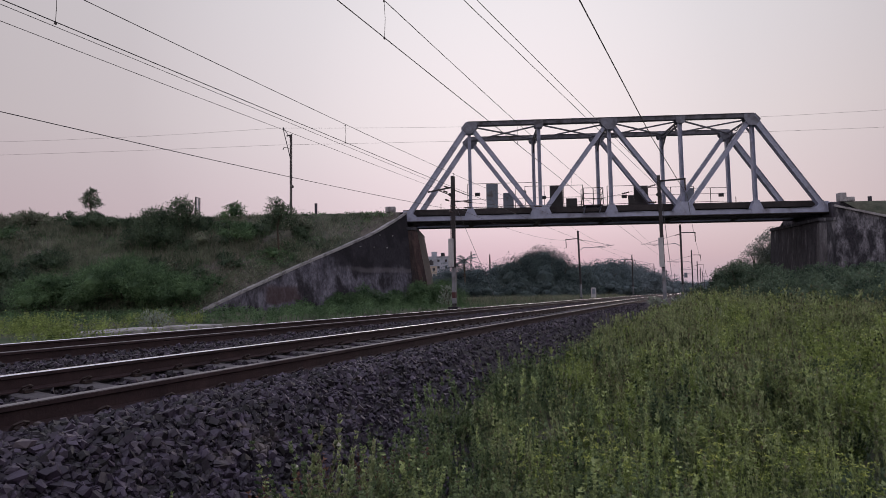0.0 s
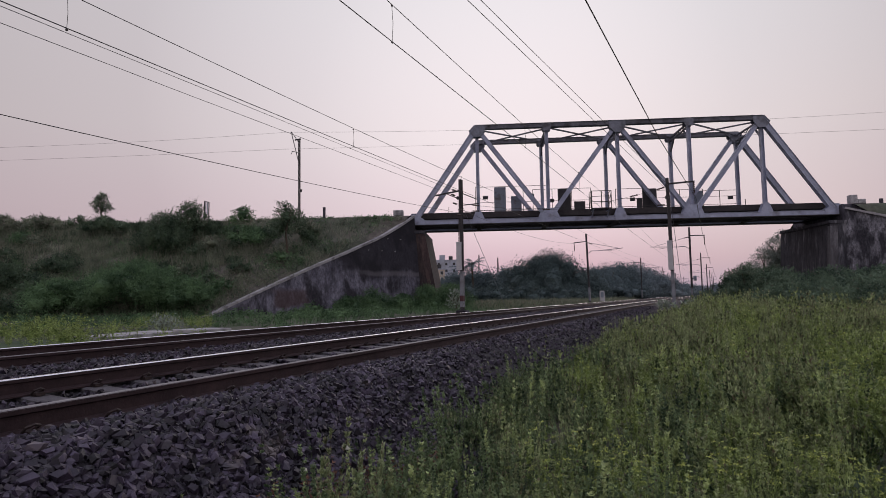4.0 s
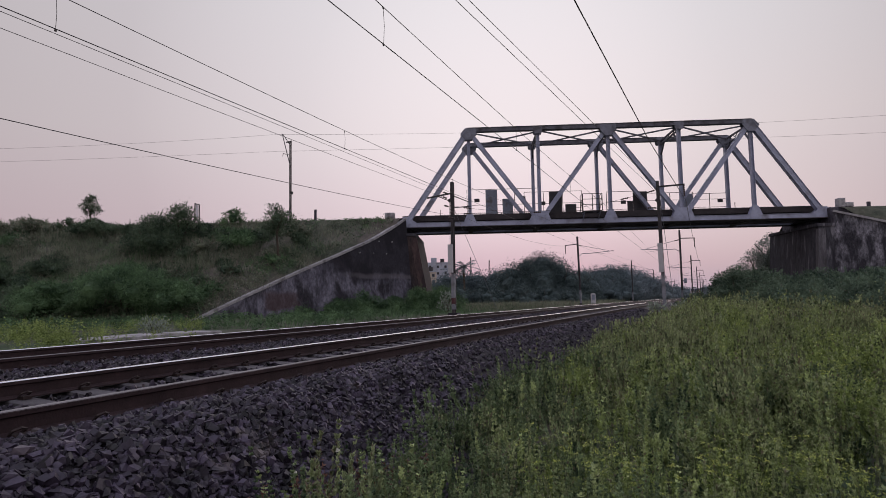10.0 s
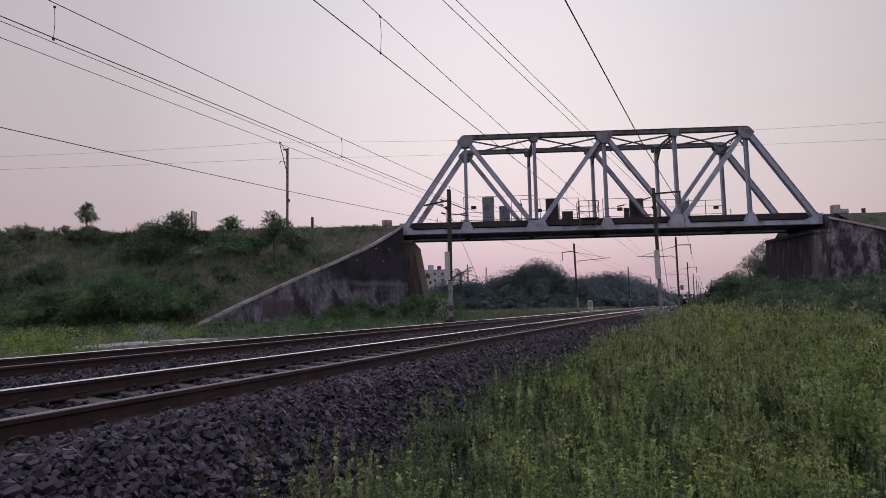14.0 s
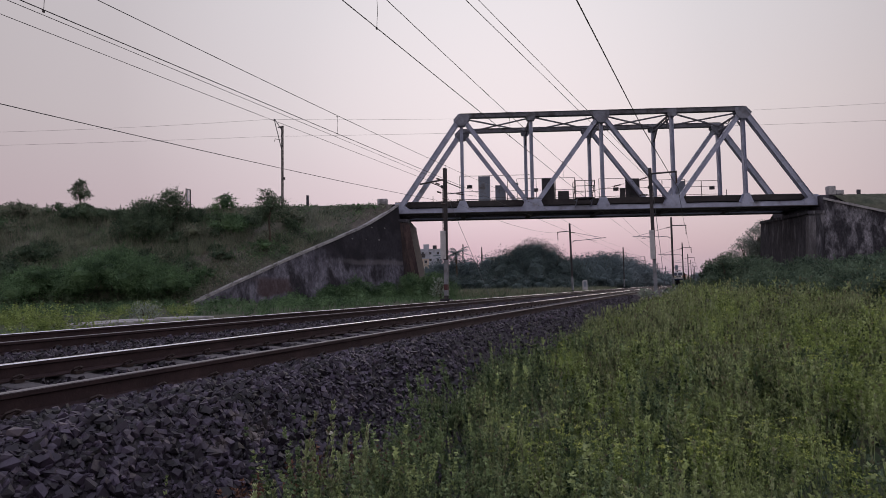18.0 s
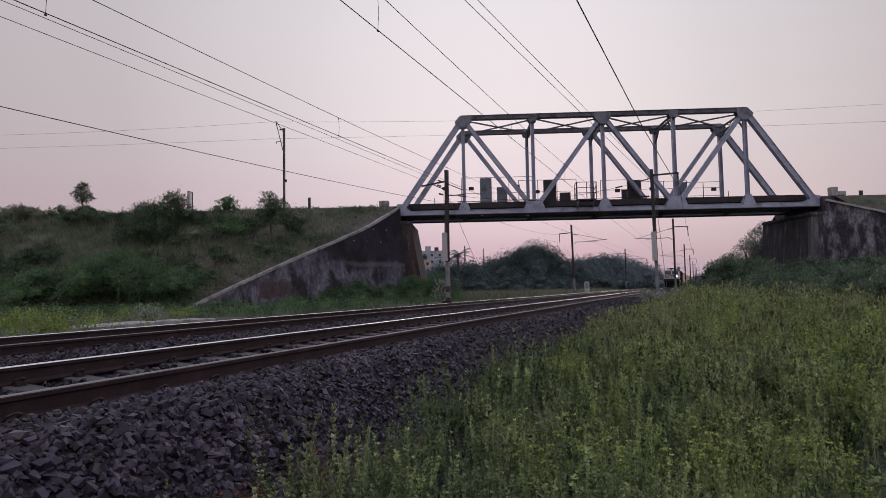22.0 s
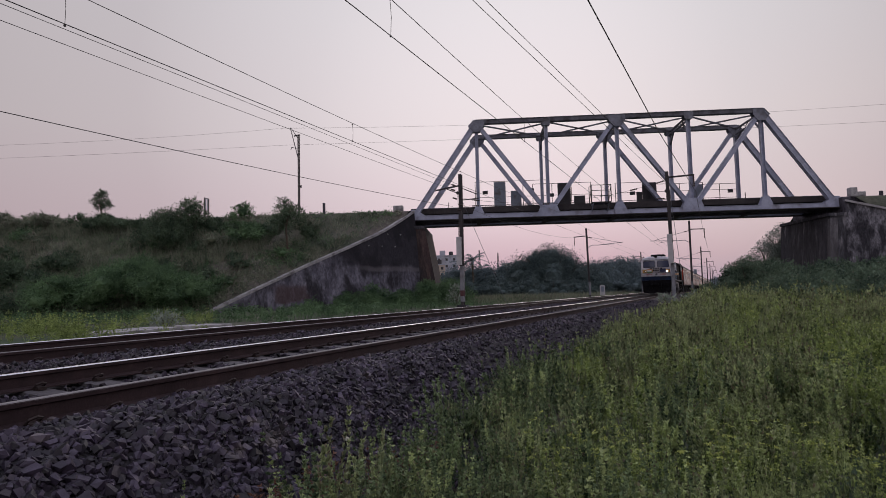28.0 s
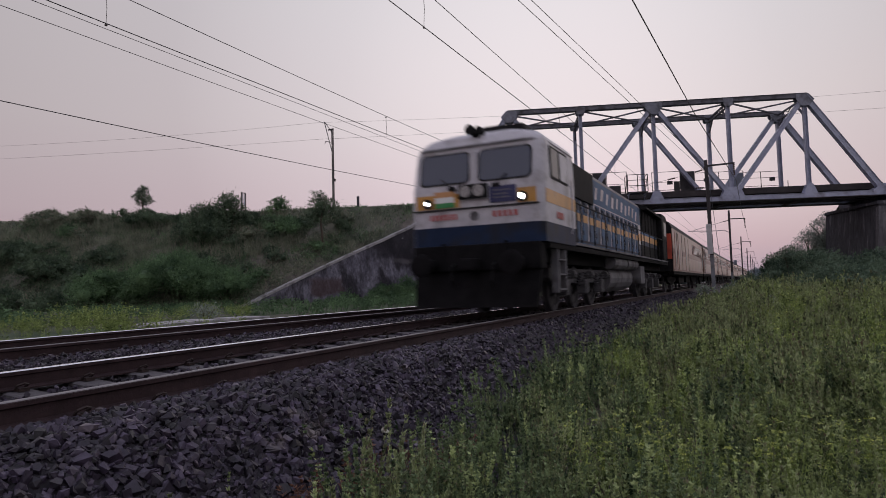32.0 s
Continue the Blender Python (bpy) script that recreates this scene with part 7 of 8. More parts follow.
def build_bogie(lo, axles, wheels, name="bogie"):
    mid = sum(axles) / len(axles)
    fr = Shape()
    a, b = axles[0] - 0.95, axles[-1] + 0.95
    for s in (-1, 1):
        o = [(s * 1.04, a, 0.78), (s * 1.04, a + 0.4, 0.62), (s * 1.04, mid - 0.6, 0.66), (s * 1.04, mid, 0.58), (s * 1.04, mid + 0.6, 0.66), (s * 1.04, b - 0.4, 0.62), (s * 1.04, b, 0.78), (s * 1.04, b, 1.0), (s * 1.04, a, 1.0)]
        fr.plate(o, (-0.07, 0, 0), (0.07, 0, 0))
    for y in (a + 0.1, b - 0.1):
        fr.beam((-1.0, y, 0.85), (1.0, y, 0.85), 0.22, 0.26)
    bo = part(name, fr, BOGIE, lo, "dusty dark three-axle bogie frame" if len(axles) > 2 else "")
    for y in axles:
        wheelset(bo, y, wheels)
        for s in (-1, 1):
            part("axle_box", Shape().box(s * 1.16 - 0.13, y - 0.2, 0.36, s * 1.16 + 0.13, y + 0.2, 0.74, 0.04), BOGIE, bo)
            for d in (-0.36, 0.36):
                pts = [(s * 1.15 + 0.075 * math.cos(q * 0.9), y + d + 0.075 * math.sin(q * 0.9), 0.56 + 0.011 * q) for q in range(34)]
                part("coil_spring", Shape().tube(pts, 0.018, 4), BOGIE, bo)
            part("brake_cylinder", Shape().tube([(s * 1.2, y + 0.55, 0.86), (s * 1.2, y + 0.85, 0.86)], 0.11, 9), BOGIE, bo)
        for s in (-1, 1):
            part("brake_shoe", Shape().box(s * 0.88 - 0.05, y + 0.57, 0.3, s * 0.88 + 0.05, y + 0.66, 0.72, 0.01), BOGIE, bo)
    return bo


def build_loco(name, label, shell, low, stripe, hood_top, lit, wheels):
    lo = thing(name, pose(MID_NEAR, 400, 0), label, "locomotive", "locomotives")
    # cab
    rings = [cab_ring(1.50, 0.02, 2.5, 1.9, 0.16), cab_ring(1.50, 0.0, 2.5, 2.3, 0.18), cab_ring(1.50, 0.02, 2.5, 2.74, 0.20), cab_ring(1.475, 0.13, 2.5, 3.50, 0.26),
             cab_ring(1.455, 0.155, 2.5, 3.62, 0.28), cab_ring(1.42, 0.19, 2.5, 3.70, 0.30), cab_ring(1.26, 0.28, 2.5, 3.84, 0.34), cab_ring(0.95, 0.44, 2.5, 3.94, 0.4), cab_ring(0.5, 0.7, 2.5, 3.985, 0.4)]
    n = len(rings[0])
    sh = Shape().add([p for r in rings for p in r], [(i * n + k, i * n + (k + 1) % n, (i + 1) * n + (k + 1) % n, (i + 1) * n + k) for i in range(len(rings) - 1) for k in range(n)] + [tuple((len(rings) - 1) * n + k for k in range(n)), tuple(range(n))[::-1]])
    cab = part("cab", sh, shell, lo)

    def rake(x, z, out=0.0):
        """A place on the raked front, at (x, z), a little proud of it."""
        y = 0.02 + 0.145 * max(0.0, z - 2.74)
        return (x, y - out, z)
    for s in (-1, 1):
        a, b = (0.10, 1.27) if s > 0 else (-1.27, -0.10)
        fr = part("windscreen", Shape().plate([rake(x, z, 0.0) for x, z in rounded(a, b, 2.80, 3.50, 0.12)], (0, 0.02, 0), (0, -0.014, 0)), RUBBER, cab, "black rubber-framed windscreen")
        part("pane", Shape().plate([rake(x, z, 0.0) for x, z in rounded(a + 0.035, b - 0.035, 2.835, 3.465, 0.10)], (0, -0.006, 0), (0, -0.020, 0)), CABGLASS, fr)
        part("wiper", Shape().tube([rake(s * 0.5, 2.72, 0.03), rake(s * 0.60, 2.80, 0.05), rake(s * 0.74, 2.93, 0.045)], 0.012, 5), RUBBER, cab)
        part("wiper_motor", Shape().box(s * 0.5 - 0.08, -0.05, 2.66, s * 0.5 + 0.08, 0.02, 2.75, 0.02), RUBBER, cab)
        lampring = part("marker_lamp", Shape().tube([(s * 1.07, -0.07, 2.42), (s * 1.07, 0.03, 2.42)], 0.105, 16), RUBBER, cab)
        part("lens", Shape().tube([(s * 1.07, -0.085, 2.42), (s * 1.07, -0.06, 2.42)], 0.050 if s > 0 else 0.032, 16), LAMP if lit else LENS_OFF, lampring, "lit white lamp lens" if lit else "")
        # side windows
        for y0, y1 in ((0.55, 1.18), (1.22, 1.92)):
            w = part("cab_side_window", Shape().plate([(s * 1.503 - s * 0.028 * max(0, z - 2.74), y, z) for y, z in rounded(y0, y1, 2.82, 3.52, 0.06)], (-0.012 * s, 0, 0), (0.012 * s, 0, 0)), RUBBER, cab)
            part("pane", Shape().plate([(s * 1.518 - s * 0.028 * max(0, z - 2.74), y, z) for y, z in rounded(y0 + 0.05, y1 - 0.05, 2.87, 3.47, 0.05)], (-0.004 * s, 0, 0), (0.004 * s, 0, 0)), COACHGLASS if y0 < 1 else shell, w)
        part("side_stripe", Shape().box(min(s * 1.500, s * 1.507), 0.18, 2.30, max(s * 1.500, s * 1.507), 2.5, 2.58), stripe, cab)
        part("grab_rail", Shape().tube([(s * 1.53, 2.0, 1.75), (s * 1.56, 2.0, 1.85), (s * 1.56, 2.0, 2.75), (s * 1.53, 2.0, 2.85)], 0.016, 6), CREAM, cab)
        part("cab_number", bars(Shape(), 0, 0.55, 0, 0.14, 0, 5), RED, cab, at=Matrix.Translation((s * 1.512, 0.9, 2.02)) @ pose(0, 0, 0, 0, 0, 90 * s))
        part("roof_gutter", Shape().tube([(s * 1.35, 0.45, 3.72), (s * 1.46, 0.7, 3.60), (s * 1.46, 2.5, 3.60)], 0.022, 5), shell, cab)
    for x0, x1 in ((-1.35, -1.19), (-1.18, -0.96), (-0.95, -0.33), (0.96, 1.18), (1.19, 1.35)):
        part("front_stripe", Shape().box(x0, -0.008, 2.30, x1, 0.012, 2.60), stripe, cab)
    fl = part("flag_panel", Shape().box(-0.90, -0.018, 2.54, -0.44, -0.010, 2.66), SAFFRON, cab)
    part("white_strip", Shape().box(-0.90, -0.018, 2.42, -0.44, -0.010, 2.538), WHITE, fl)
    part("green_strip", Shape().box(-0.90, -0.018, 2.31, -0.44, -0.010, 2.418), GREEN, fl)
    bd = part("blue_board", Shape().box(0.36, -0.028, 2.34, 0.94, -0.010, 2.68, 0.006), BOARD, cab)
    for z in (2.58, 2.5, 2.43):
        part("board_line", Shape().box(0.44, -0.033, z, 0.44 + 0.36 * (1 + 0.2 * math.sin(z * 40)), -0.0285, z + 0.022), TANK, bd)
    hl = part("headlight_box", Shape().box(-0.32, -0.11, 2.46, 0.32, 0.02, 2.76, 0.03), RUBBER, cab, "dark twin headlight housing")
    for x in (-0.15, 0.15):
        part("reflector", Shape().tube([(x, -0.125, 2.61), (x, -0.10, 2.61)], [0.125, 0.11], 16), LENS_OFF, hl)
    part("brow", Shape().sweep([(-0.012, 0.0), (0.05, 0.0), (0.05, 0.022), (-0.012, 0.030)], [lambda u, w, x=x, y=y: (x, y - u, 3.60 + w) for x, y in ((-1.40, 0.34), (-1.28, 0.19), (-1.1, 0.145), (-0.5, 0.138), (0.5, 0.138), (1.1, 0.145), (1.28, 0.19), (1.40, 0.34))]), TANK, cab, "grey rain gutter over the windscreens")
    part("waist_rail", Shape().tube([(-1.42, -0.02, 2.27), (1.42, -0.02, 2.27)], 0.018, 6), RUBBER, cab)
    part("front_number", bars(Shape(), 0.42, 1.0, 2.05, 2.17, -0.006, 5, 0.42), RED, cab, "red painted characters")
    part("front_lettering", bars(Shape(), -1.02, -0.36, 2.05, 2.17, -0.006, 7, 0.42), RED, cab, "red painted characters")
    part("emblem", Shape().tube([(0.0, -0.006, 2.10), (0.0, 0.006, 2.10)], 0.10, 18), TANK, cab, "faded grey round emblem")
    part("nose_pillar", Shape().box(-0.075, -0.004, 2.76, 0.075, 0.14, 3.46, 0.02), shell, cab)
    hn = Shape()
    for dx, r, y0 in ((-0.1, 0.11, 0.1), (0.08, 0.09, 0.16), (0.0, 0.08, 0.25)):
        hn.tube([(dx, y0, 3.86 + abs(dx)), (dx, y0 + 0.16, 3.87 + abs(dx)), (dx, y0 + 0.45, 3.93 + abs(dx) * 0.6)], [r, r * 0.6, r * 0.35], 10)
    hn.box(-0.14, 0.3, 3.76, 0.14, 0.62, 3.95, 0.02)
    part("horn", hn, RUBBER, lo, "cluster of black air horns")
    part("roof_unit", Shape().box(-0.55, 0.85, 3.86, 0.85, 2.4, 4.2, 0.13), LOUVRE, lo, "black rounded roof unit")
    # lower front
    part("front_skirt", Shape().sweep([(-1.5, 0.14), (-1.36, 0.0), (1.36, 0.0), (1.5, 0.14), (1.5, 2.5), (-1.5, 2.5)], [lambda u, w, z=z: (u, w - 0.02, z) for z in (1.50, 1.60, 1.898)]), low, lo, "dark blue front skirt")
    part("buffer_beam", Shape().box(-1.42, -0.05, 0.95, 1.42, 0.35, 1.498, 0.03), GRIME, lo)
    for s in (-1, 1):
        bf = part("buffer", Shape().tube([(s * 0.98, -0.06, 1.08), (s * 0.98, -0.36, 1.08), (s * 0.98, -0.36, 1.08), (s * 0.98, -0.56, 1.08)], [0.15, 0.15, 0.10, 0.10], 14), GRIME, lo)
        part("buffer_disc", Shape().tube([(s * 0.98, -0.56, 1.08), (s * 0.98, -0.60, 1.08), (s * 0.98, -0.62, 1.08)], [0.25, 0.25, 0.18], 18), GRIME, bf)
        part("brake_hose", Shape().tube([(s * 0.45, -0.05, 1.1), (s * 0.46, -0.22, 1.05), (s * 0.44, -0.25, 0.75), (s * 0.42, -0.12, 0.62)], 0.028, 6), RUBBER, lo)
        part("hand_lamp_bracket", Shape().box(s * 0.7 - 0.03, -0.09, 1.3, s * 0.7 + 0.03, -0.05, 1.55), GRIME, lo)
    part("coupler", Shape().box(-0.16, -0.5, 0.95, 0.16, 0.0, 1.2, 0.05), GRIME, lo)
    part("cow_catcher", Shape().add([(-1.40, 0.02, 0.95), (1.40, 0.02, 0.95), (1.34, -0.16, 0.2), (-1.34, -0.16, 0.2), (-1.40, 0.12, 0.95), (1.40, 0.12, 0.95), (1.34, 0.0, 0.2), (-1.34, 0.0, 0.2)],
                                    [(0, 1, 2, 3), (5, 4, 7, 6), (0, 4, 5, 1), (3, 2, 6, 7), (1, 5, 6, 2), (0, 3, 7, 4)]), GRIME, lo, "black cow-catcher plate")
    # hood with walkway
    hood = part("hood", Shape().box(-1.18, 2.5, 1.62, 1.18, 14.4, 3.62, 0.05), MIDBLUE, lo, "long blue engine hood with doors")
    rear = part("radiator_hood", Shape().box(-1.2, 14.41, 1.62, 1.2, 19.2, 3.66, 0.05), LOUVRE, lo, "black radiator hood")
    for s in (-1, 1):
        for z0, z1, m in ((2.12, 2.3, low), (2.3, 2.56, stripe), (2.56, 2.66, MIDBLUE)):
            part("rear_stripe", Shape().box(min(s * 1.198, s * 1.206), 14.5, z0, max(s * 1.198, s * 1.206), 19.15, z1 - 0.004), m, rear)
        for y in np.arange(14.6, 19.0, 0.9):
            part("radiator_grille", Shape().box(min(s * 1.198, s * 1.225), y, 2.72, max(s * 1.198, s * 1.225), y + 0.78, 3.52, 0.01), GRIME, rear)
    part("hood_roof", Shape().sweep([(-1.18, 3.60), (-1.10, 3.74), (-0.6, 3.86), (0.6, 3.86), (1.10, 3.74), (1.18, 3.60)], [lambda u, w, y=y: (u, y, w) for y in (2.502, 14.4)]), hood_top, lo)
    part("rear_roof", Shape().sweep([(-1.46, 3.56), (-1.46, 3.64), (-1.12, 3.80), (-0.6, 3.9), (0.6, 3.9), (1.12, 3.80), (1.46, 3.64), (1.46, 3.56)], [lambda u, w, y=y: (u, y, w) for y in (14.402, 19.19)]), LOUVRE, lo)
    for s in (-1, 1):
        for z0, z1, m in ((1.70, 2.12, low), (2.12, 2.28, shell), (2.28, 2.56, stripe), (2.56, 2.90, shell), (2.90, 3.58, MIDBLUE)):
            part("hood_stripe", Shape().box(min(s * 1.176, s * 1.186), 3.6, z0, max(s * 1.176, s * 1.186), 14.35, z1 - 0.004), m, hood)
        y = 3.7
        while y < 13.8:
            d = part("hood_door", Shape().box(min(s * 1.186, s * 1.204), y, 1.76, max(s * 1.186, s * 1.204), y + 0.58, 2.86, 0.006), MIDBLUE, hood)
            for z0, z1, m in ((2.24, 2.44, stripe),):
                part("door_stripe", Shape().box(min(s * 1.203, s * 1.208), y + 0.02, z0, max(s * 1.203, s * 1.208), y + 0.56, z1), m, d)
            part("door_gap", Shape().box(min(s * 1.186, s * 1.190), y + 0.61, 1.76, max(s * 1.186, s * 1.190), y + 0.75, 2.90), shell, hood)
            y1, z1, fw = y + 0.06 + 0.06 * math.sin(9 * y), 2.98 + 0.10 * abs(math.sin(5.3 * y)), 0.30 + 0.14 * math.sin(4.1 * y)
            part("slanted_flash", Shape().plate([(s * 1.184, y1, z1), (s * 1.184, y1 + fw, z1), (s * 1.184, y1 + fw + 0.16, z1 + 0.36), (s * 1.184, y1 + 0.16, z1 + 0.36)], (0, 0, 0), (s * 0.008, 0, 0)), shell, hood)
            for zz in (1.9, 2.70):
                part("hinge", Shape().box(min(s * 1.20, s * 1.235), y - 0.02, zz, max(s * 1.20, s * 1.212), y + 0.06, zz + 0.12), RUBBER, d)
            part("door_vent", Shape().box(min(s * 1.203, s * 1.22), y + 0.14, 2.52, max(s * 1.203, s * 1.22), y + 0.44, 2.80, 0.005), NAVY, d)
            part("door_latch", Shape().box(min(s * 1.20, s * 1.23), y + 0.50, 2.5, max(s * 1.20, s * 1.212), y + 0.55, 2.68), RUBBER, d)
            y += 0.78
        for y0, y1 in ((2.56, 5.6),):
            part("louvre_panel", Shape().box(min(s * 1.19, s * 1.212), y0, 2.8, max(s * 1.19, s * 1.26), y1, 3.66, 0.02), LOUVRE, hood)
        part("air_intake", Shape().box(min(s * 1.18, s * 1.42), 2.52, 1.62, max(s * 1.18, s * 1.42), 3.05, 2.62, 0.03), LOUVRE, lo, "black equipment locker behind the cab")
        part("walkway", Shape().box(min(s * 1.16, s * 1.5), 2.5, 1.53, max(s * 1.16, s * 1.5), 20.6, 1.59), TANK, lo)
        part("side_sill", Shape().box(min(s * 1.30, s * 1.48), 0.4, 1.38, max(s * 1.30, s * 1.48), 20.6, 1.498, 0.01), GRIME, lo)
        part("handrail", Shape().tube([(s * 1.46, 2.55, 2.55), (s * 1.46, 20.4, 2.55)], 0.018, 6), RUBBER, lo)
        for y in np.arange(3.2, 20.6, 1.45):
            part("stanchion", Shape().tube([(s * 1.46, y, 1.6), (s * 1.46, y, 2.55)], 0.016, 5), RUBBER, lo)
        part("fuel_tank_side", Shape().tube([(s * 0.72, 7.9, 0.78), (s * 0.72, 12.0, 0.78)], 0.46, 18), TANK, lo, "rounded dusty grey fuel tank")
        part("air_reservoir", Shape().tube([(s * 1.2, 7.6, 1.26), (s * 1.2, 9.7, 1.26)], 0.22, 14), TANK, lo)
        part("air_reservoir", Shape().tube([(s * 1.2, 9.95, 1.26), (s * 1.2, 12.0, 1.26)], 0.22, 14), TANK, lo)
        st = part("cab_steps", Shape().box(min(s * 1.30, s * 1.46), 1.05, 0.45, max(s * 1.30, s * 1.46), 1.13, 1.5, 0.01).box(min(s * 1.30, s * 1.46), 1.65, 0.45, max(s * 1.30, s * 1.46), 1.73, 1.5, 0.01), TANK, lo)
        for z in (0.5, 0.82, 1.14):
            part("step_tread", Shape().box(min(s * 1.28, s * 1.48), 1.13, z, max(s * 1.28, s * 1.48), 1.65, z + 0.035), TANK, st)
        part("battery_box", Shape().box(min(s * 0.9, s * 1.38), 12.7, 0.55, max(s * 0.9, s * 1.38), 13.6, 1.22, 0.03), TANK, lo)
        part("sand_pipe", Shape().tube([(s * 1.0, 1.9, 1.3), (s * 1.05, 2.0, 0.6), (s * 0.88, 2.12, 0.2)], 0.025, 5), BOGIE, lo)
    part("underframe", Shape().box(-1.1, 0.3, 1.10, 1.1, 20.6, 1.498, 0.02), GRIME, lo)
    for y in (14.6, 16.2, 17.8):
        part("radiator_fan", Shape().tube([(0, y, 3.84), (0, y, 4.0)], 0.6, 20), LOUVRE, lo)
    part("exhaust_stack", Shape().box(-0.45, 8.9, 3.82, 0.45, 9.5, 4.05, 0.03), LOUVRE, lo)
    part("roof_hatch", Shape().box(-0.7, 4.2, 3.82, 0.7, 7.8, 3.95, 0.04), hood_top, lo)
    part("rear_cab", Shape().box(-1.46, 19.2, 1.62, 1.46, 21.0, 3.85, 0.14), LOUVRE, lo, "dark rear cab")
    for s in (-1, 1):
        part("rear_cab_window", Shape().box(min(s * 1.455, s * 1.47), 19.7, 2.8, max(s * 1.455, s * 1.47), 20.6, 3.45, 0.01), COACHGLASS, lo)
    build_bogie(lo, (2.45, 4.35, 6.25), wheels)
    build_bogie(lo, (14.6, 16.5, 18.4), wheels)
    return lo


def build_coach(wheels, end_red):
    co = thing("coach", pose(MID_NEAR, 400, 0), "beige passenger coach with a brown window band" if not end_red else "beige luggage coach with a bright red end", "railway coach", "coaches of the train")
    L = 21.6
    sec = [(-1.60, 1.12), (-1.62, 2.0), (-1.60, 3.35), (-1.45, 3.62), (-1.0, 3.85), (-0.4, 3.96), (0.4, 3.96), (1.0, 3.85), (1.45, 3.62), (1.60, 3.35), (1.62, 2.0), (1.60, 1.12)]
    body = part("body", Shape().sweep(sec, [lambda u, w, y=y: (u, y, w) for y in (0.0, L)]), BEIGE, co)
    roof = [(-1.615, 3.34), (-1.47, 3.64), (-1.01, 3.875), (-0.4, 3.985), (0.4, 3.985), (1.01, 3.875), (1.47, 3.64), (1.615, 3.34)]
    part("roof", Shape().sweep(roof, [lambda u, w, y=y: (u, y, w) for y in (-0.02, L + 0.02)]), COACHROOF, co)
    for y, d in ((-0.004, -1), (L + 0.004, 1)):
        part("end_wall", Shape().plate([(u * 0.985, y, w) for u, w in sec], (0, 0, 0), (0, 0.02 * d, 0)), LOUVRE if end_red else MAROON, co)
        if end_red and d < 0:
            for s in (-1, 1):
                part("end_panel", Shape().box(min(s * 0.6, s * 1.56), y - 0.05, 1.75, max(s * 0.6, s * 1.56), y - 0.022, 3.05, 0.01), COACHRED, co, "bright red end panel")
        part("gangway", Shape().box(-0.55, min(y, y + d * 0.35), 1.2, 0.55, max(y, y + d * 0.35), 3.4, 0.05), RUBBER, co)
    for s in (-1, 1):
        e = 1.622
        for z0, z1 in ((1.14, 1.24), (2.02, 2.30)):
            part("body_band", Shape().box(min(s * e, s * (e + 0.006)), 0.02, z0, max(s * e, s * (e + 0.006)), L - 0.02, z1), MAROON, body)
        ys = np.arange(2.2, L - 2.2, 1.05) if not end_red else np.arange(11.6, L - 2.2, 1.05)
        for y in ys:
            w = part("window", Shape().box(min(s * (e - 0.01), s * (e + 0.016)), y, 2.36, max(s * (e - 0.01), s * (e + 0.016)), y + 0.72, 3.02, 0.01), MAROON, body)
            part("pane", Shape().box(min(s * (e + 0.014), s * (e + 0.02)), y + 0.06, 2.41, max(s * (e + 0.014), s * (e + 0.02)), y + 0.66, 2.97), COACHGLASS, w)
        doors = ((0.7, 1.5), (L - 1.5, L - 0.7)) if not end_red else ((0.9, 1.7), (2.6, 4.4), (6.6, 8.4), (L - 1.5, L - 0.7))
        for y0, y1 in doors:
            d = part("door", Shape().box(min(s * (e - 0.02), s * (e + 0.012)), y0, 1.2, max(s * (e - 0.02), s * (e + 0.012)), y1, 3.2, 0.02), MAROON if not end_red else BEIGE, body)
            part("door_recess", Shape().box(min(s * (e - 0.02), s * (e + 0.016)), y1 + 0.01, 1.2, max(s * (e - 0.02), s * (e + 0.016)), y1 + 0.16, 3.2), RUBBER, body)
            part("door_rail", Shape().tube([(s * (e + 0.05), y0 - 0.08, 1.5), (s * (e + 0.05), y0 - 0.08, 2.6)], 0.018, 5), WHITE, d)
        part("solebar", Shape().box(min(s * 1.35, s * 1.58), 0.1, 0.95, max(s * 1.35, s * 1.58), L - 0.1, 1.118, 0.01), GRIME, co)
    part("underframe_gear", Shape().box(-1.2, 6.2, 0.45, 1.2, 9.4, 1.1, 0.06).box(-1.2, 11.0, 0.5, 1.2, 13.6, 1.1, 0.06), GRIME, co)
    part("underframe", Shape().box(-1.3, 0.2, 0.9, 1.3, L - 0.2, 1.11), GRIME, co)
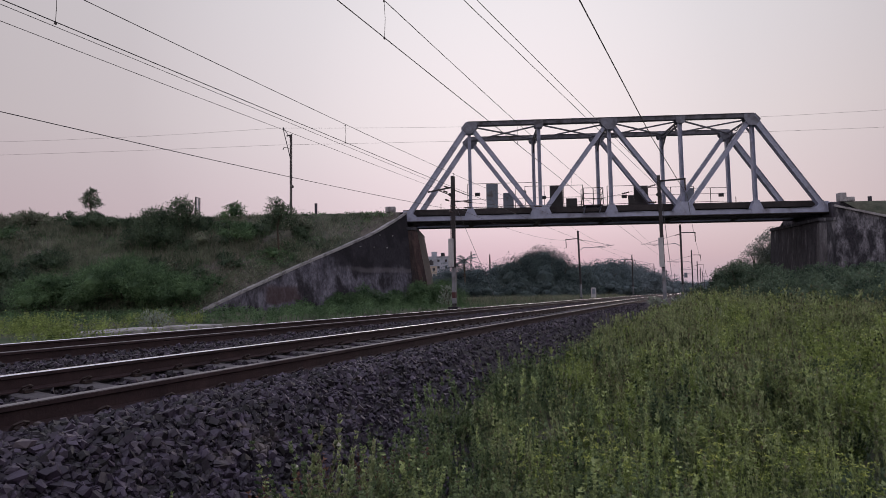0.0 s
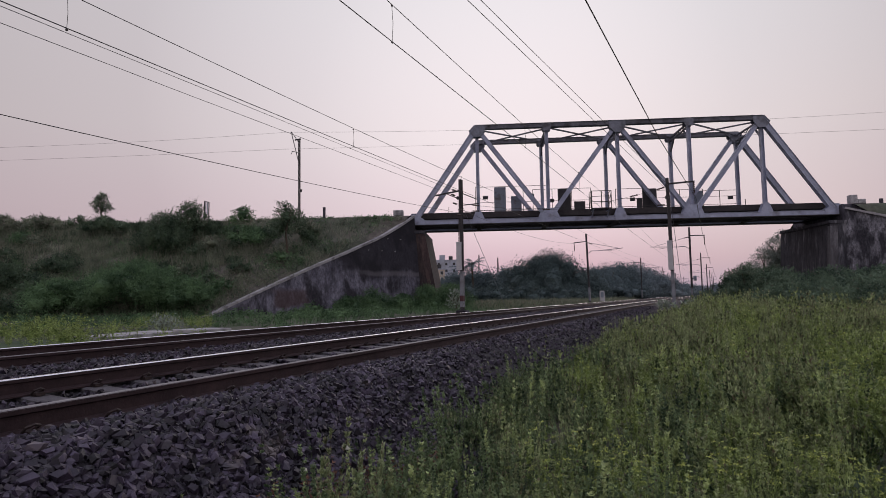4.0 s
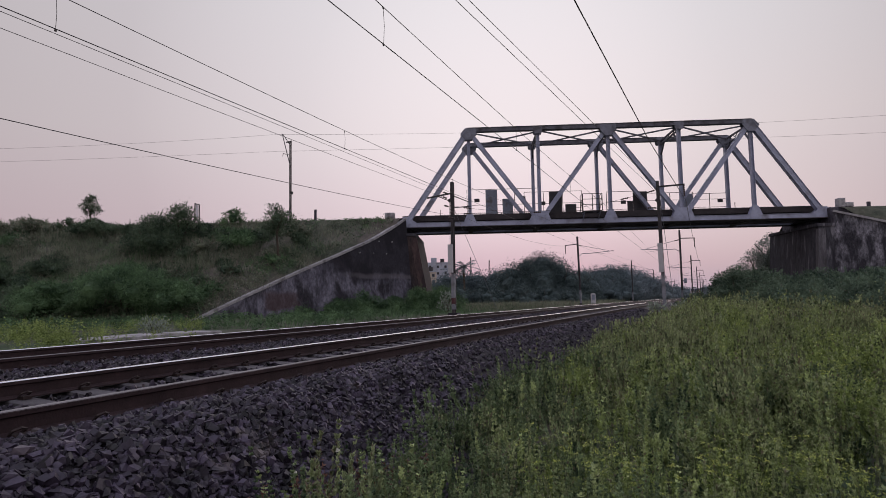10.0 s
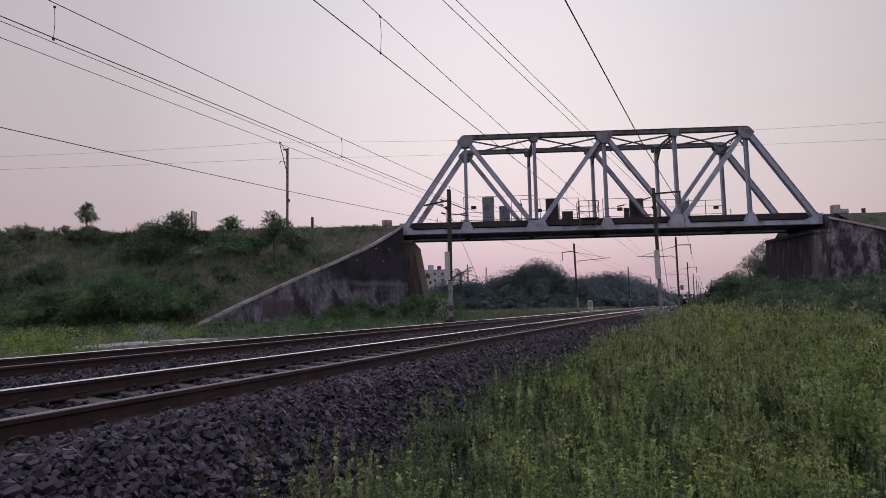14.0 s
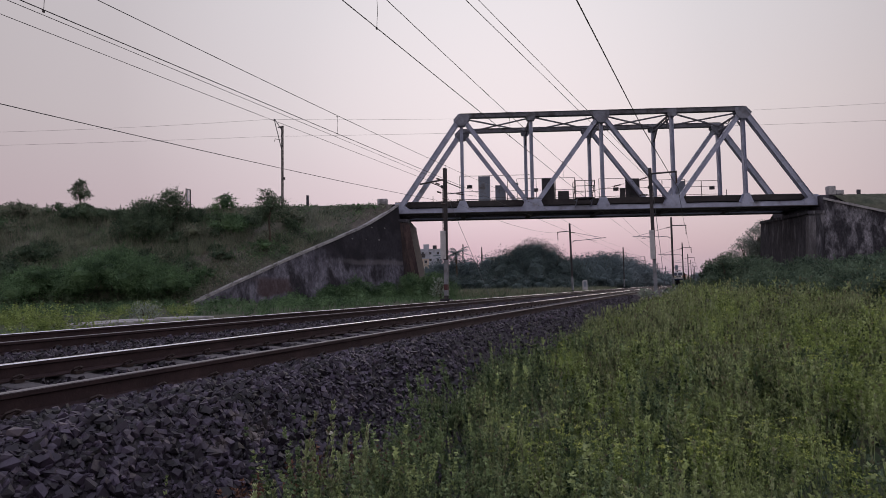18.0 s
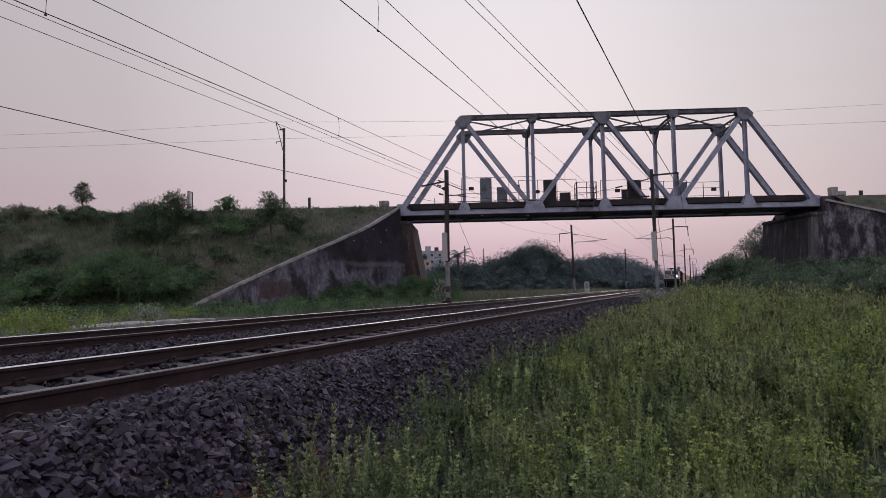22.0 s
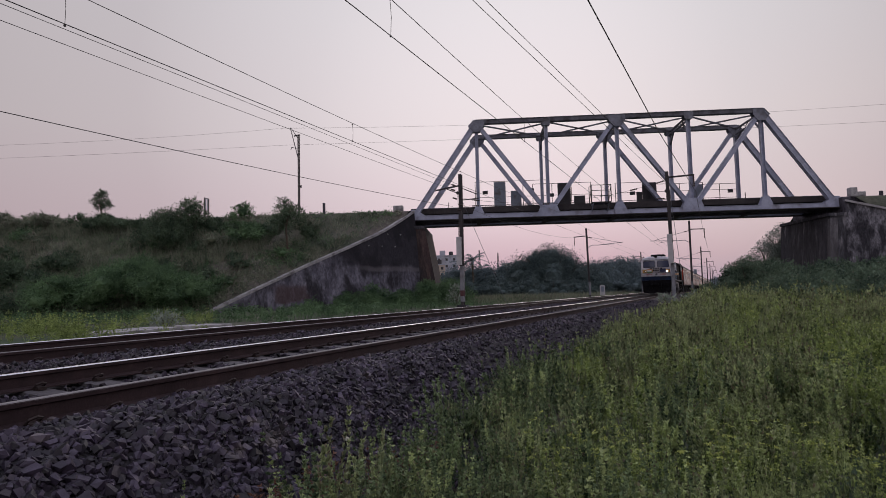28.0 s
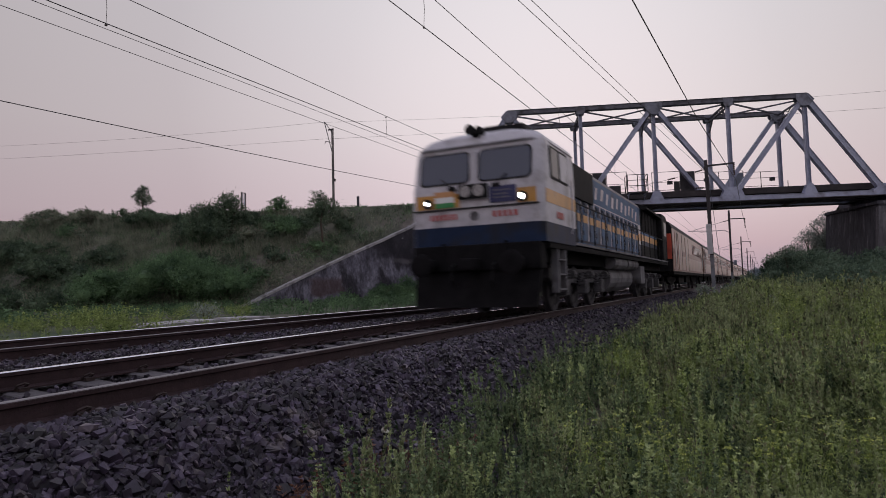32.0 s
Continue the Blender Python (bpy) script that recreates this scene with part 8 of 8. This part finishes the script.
    for y in (3.4, L - 3.4):
        fr = Shape()
        for s in (-1, 1):
            fr.plate([(s * 1.05, y - 2.0, 0.62), (s * 1.05, y - 0.7, 0.45), (s * 1.05, y + 0.7, 0.45), (s * 1.05, y + 2.0, 0.62), (s * 1.05, y + 2.0, 0.85), (s * 1.05, y - 2.0, 0.85)], (-0.06, 0, 0), (0.06, 0, 0))
        b = part("bogie", fr, GRIME, co)
        for d in (-1.45, 1.45):
            wheelset(b, y + d, wheels)
    return co


LEAD_WHEELS, OTHER_WHEELS = [], []
train = [(build_loco("locomotive", "cream and dark-blue diesel locomotive with lit marker lamps", CREAM, NAVY, OCHRE, ROOFGREY, True, LEAD_WHEELS), 0.0, 0.0)]
lug = build_coach(OTHER_WHEELS, True)
train.append((lug, 22.0, 0.0))
first = build_coach(OTHER_WHEELS, False)
train.append((first, 44.4, 0.0))
for i in range(1, 8):
    train.append((copy_thing(first, first.matrix_basis.copy()), 44.4 + 22.4 * i, 0.0))

RUN = [(0, 364), (3, 336), (6, 307), (9.5, 273), (13, 238), (16.5, 202), (19, 175), (21, 151.5), (23, 127), (25, 103), (26, 91.5), (27, 80.2), (28, 68.0), (29, 54.2), (30, 39.4), (31, 25.2), (32, 12.0)]


def along(t):
    """How far the train's nose is at t seconds, straight between the rows of RUN."""
    for (t0, y0), (t1, y1) in zip(RUN, RUN[1:]):
        if t <= t1:
            return y0 + (y1 - y0) * (t - t0) / (t1 - t0)
    return RUN[-1][1]


def on_track(y, turn):
    d = -10.5 if turn else 10.5
    lean = math.degrees(math.atan((bend(y + 2 * d) - bend(y)) / (2 * d)))
    return pose(MID_NEAR + bend(y), y, 0, 0, 0, -lean + turn)


def motions():
    for ob, back, turn in train:
        walk(ob, [(t, on_track(y + back, turn)) for t, y in RUN])
    times = [i / 15 for i in range(0, 240)] + [i / 30 for i in range(480, 961)]
    for ob, y in LEAD_WHEELS:
        walk(ob, [(t, pose(0, y, 0.546, math.degrees((RUN[0][1] - along(t)) / 0.546) % 360)) for t in times])


motions()
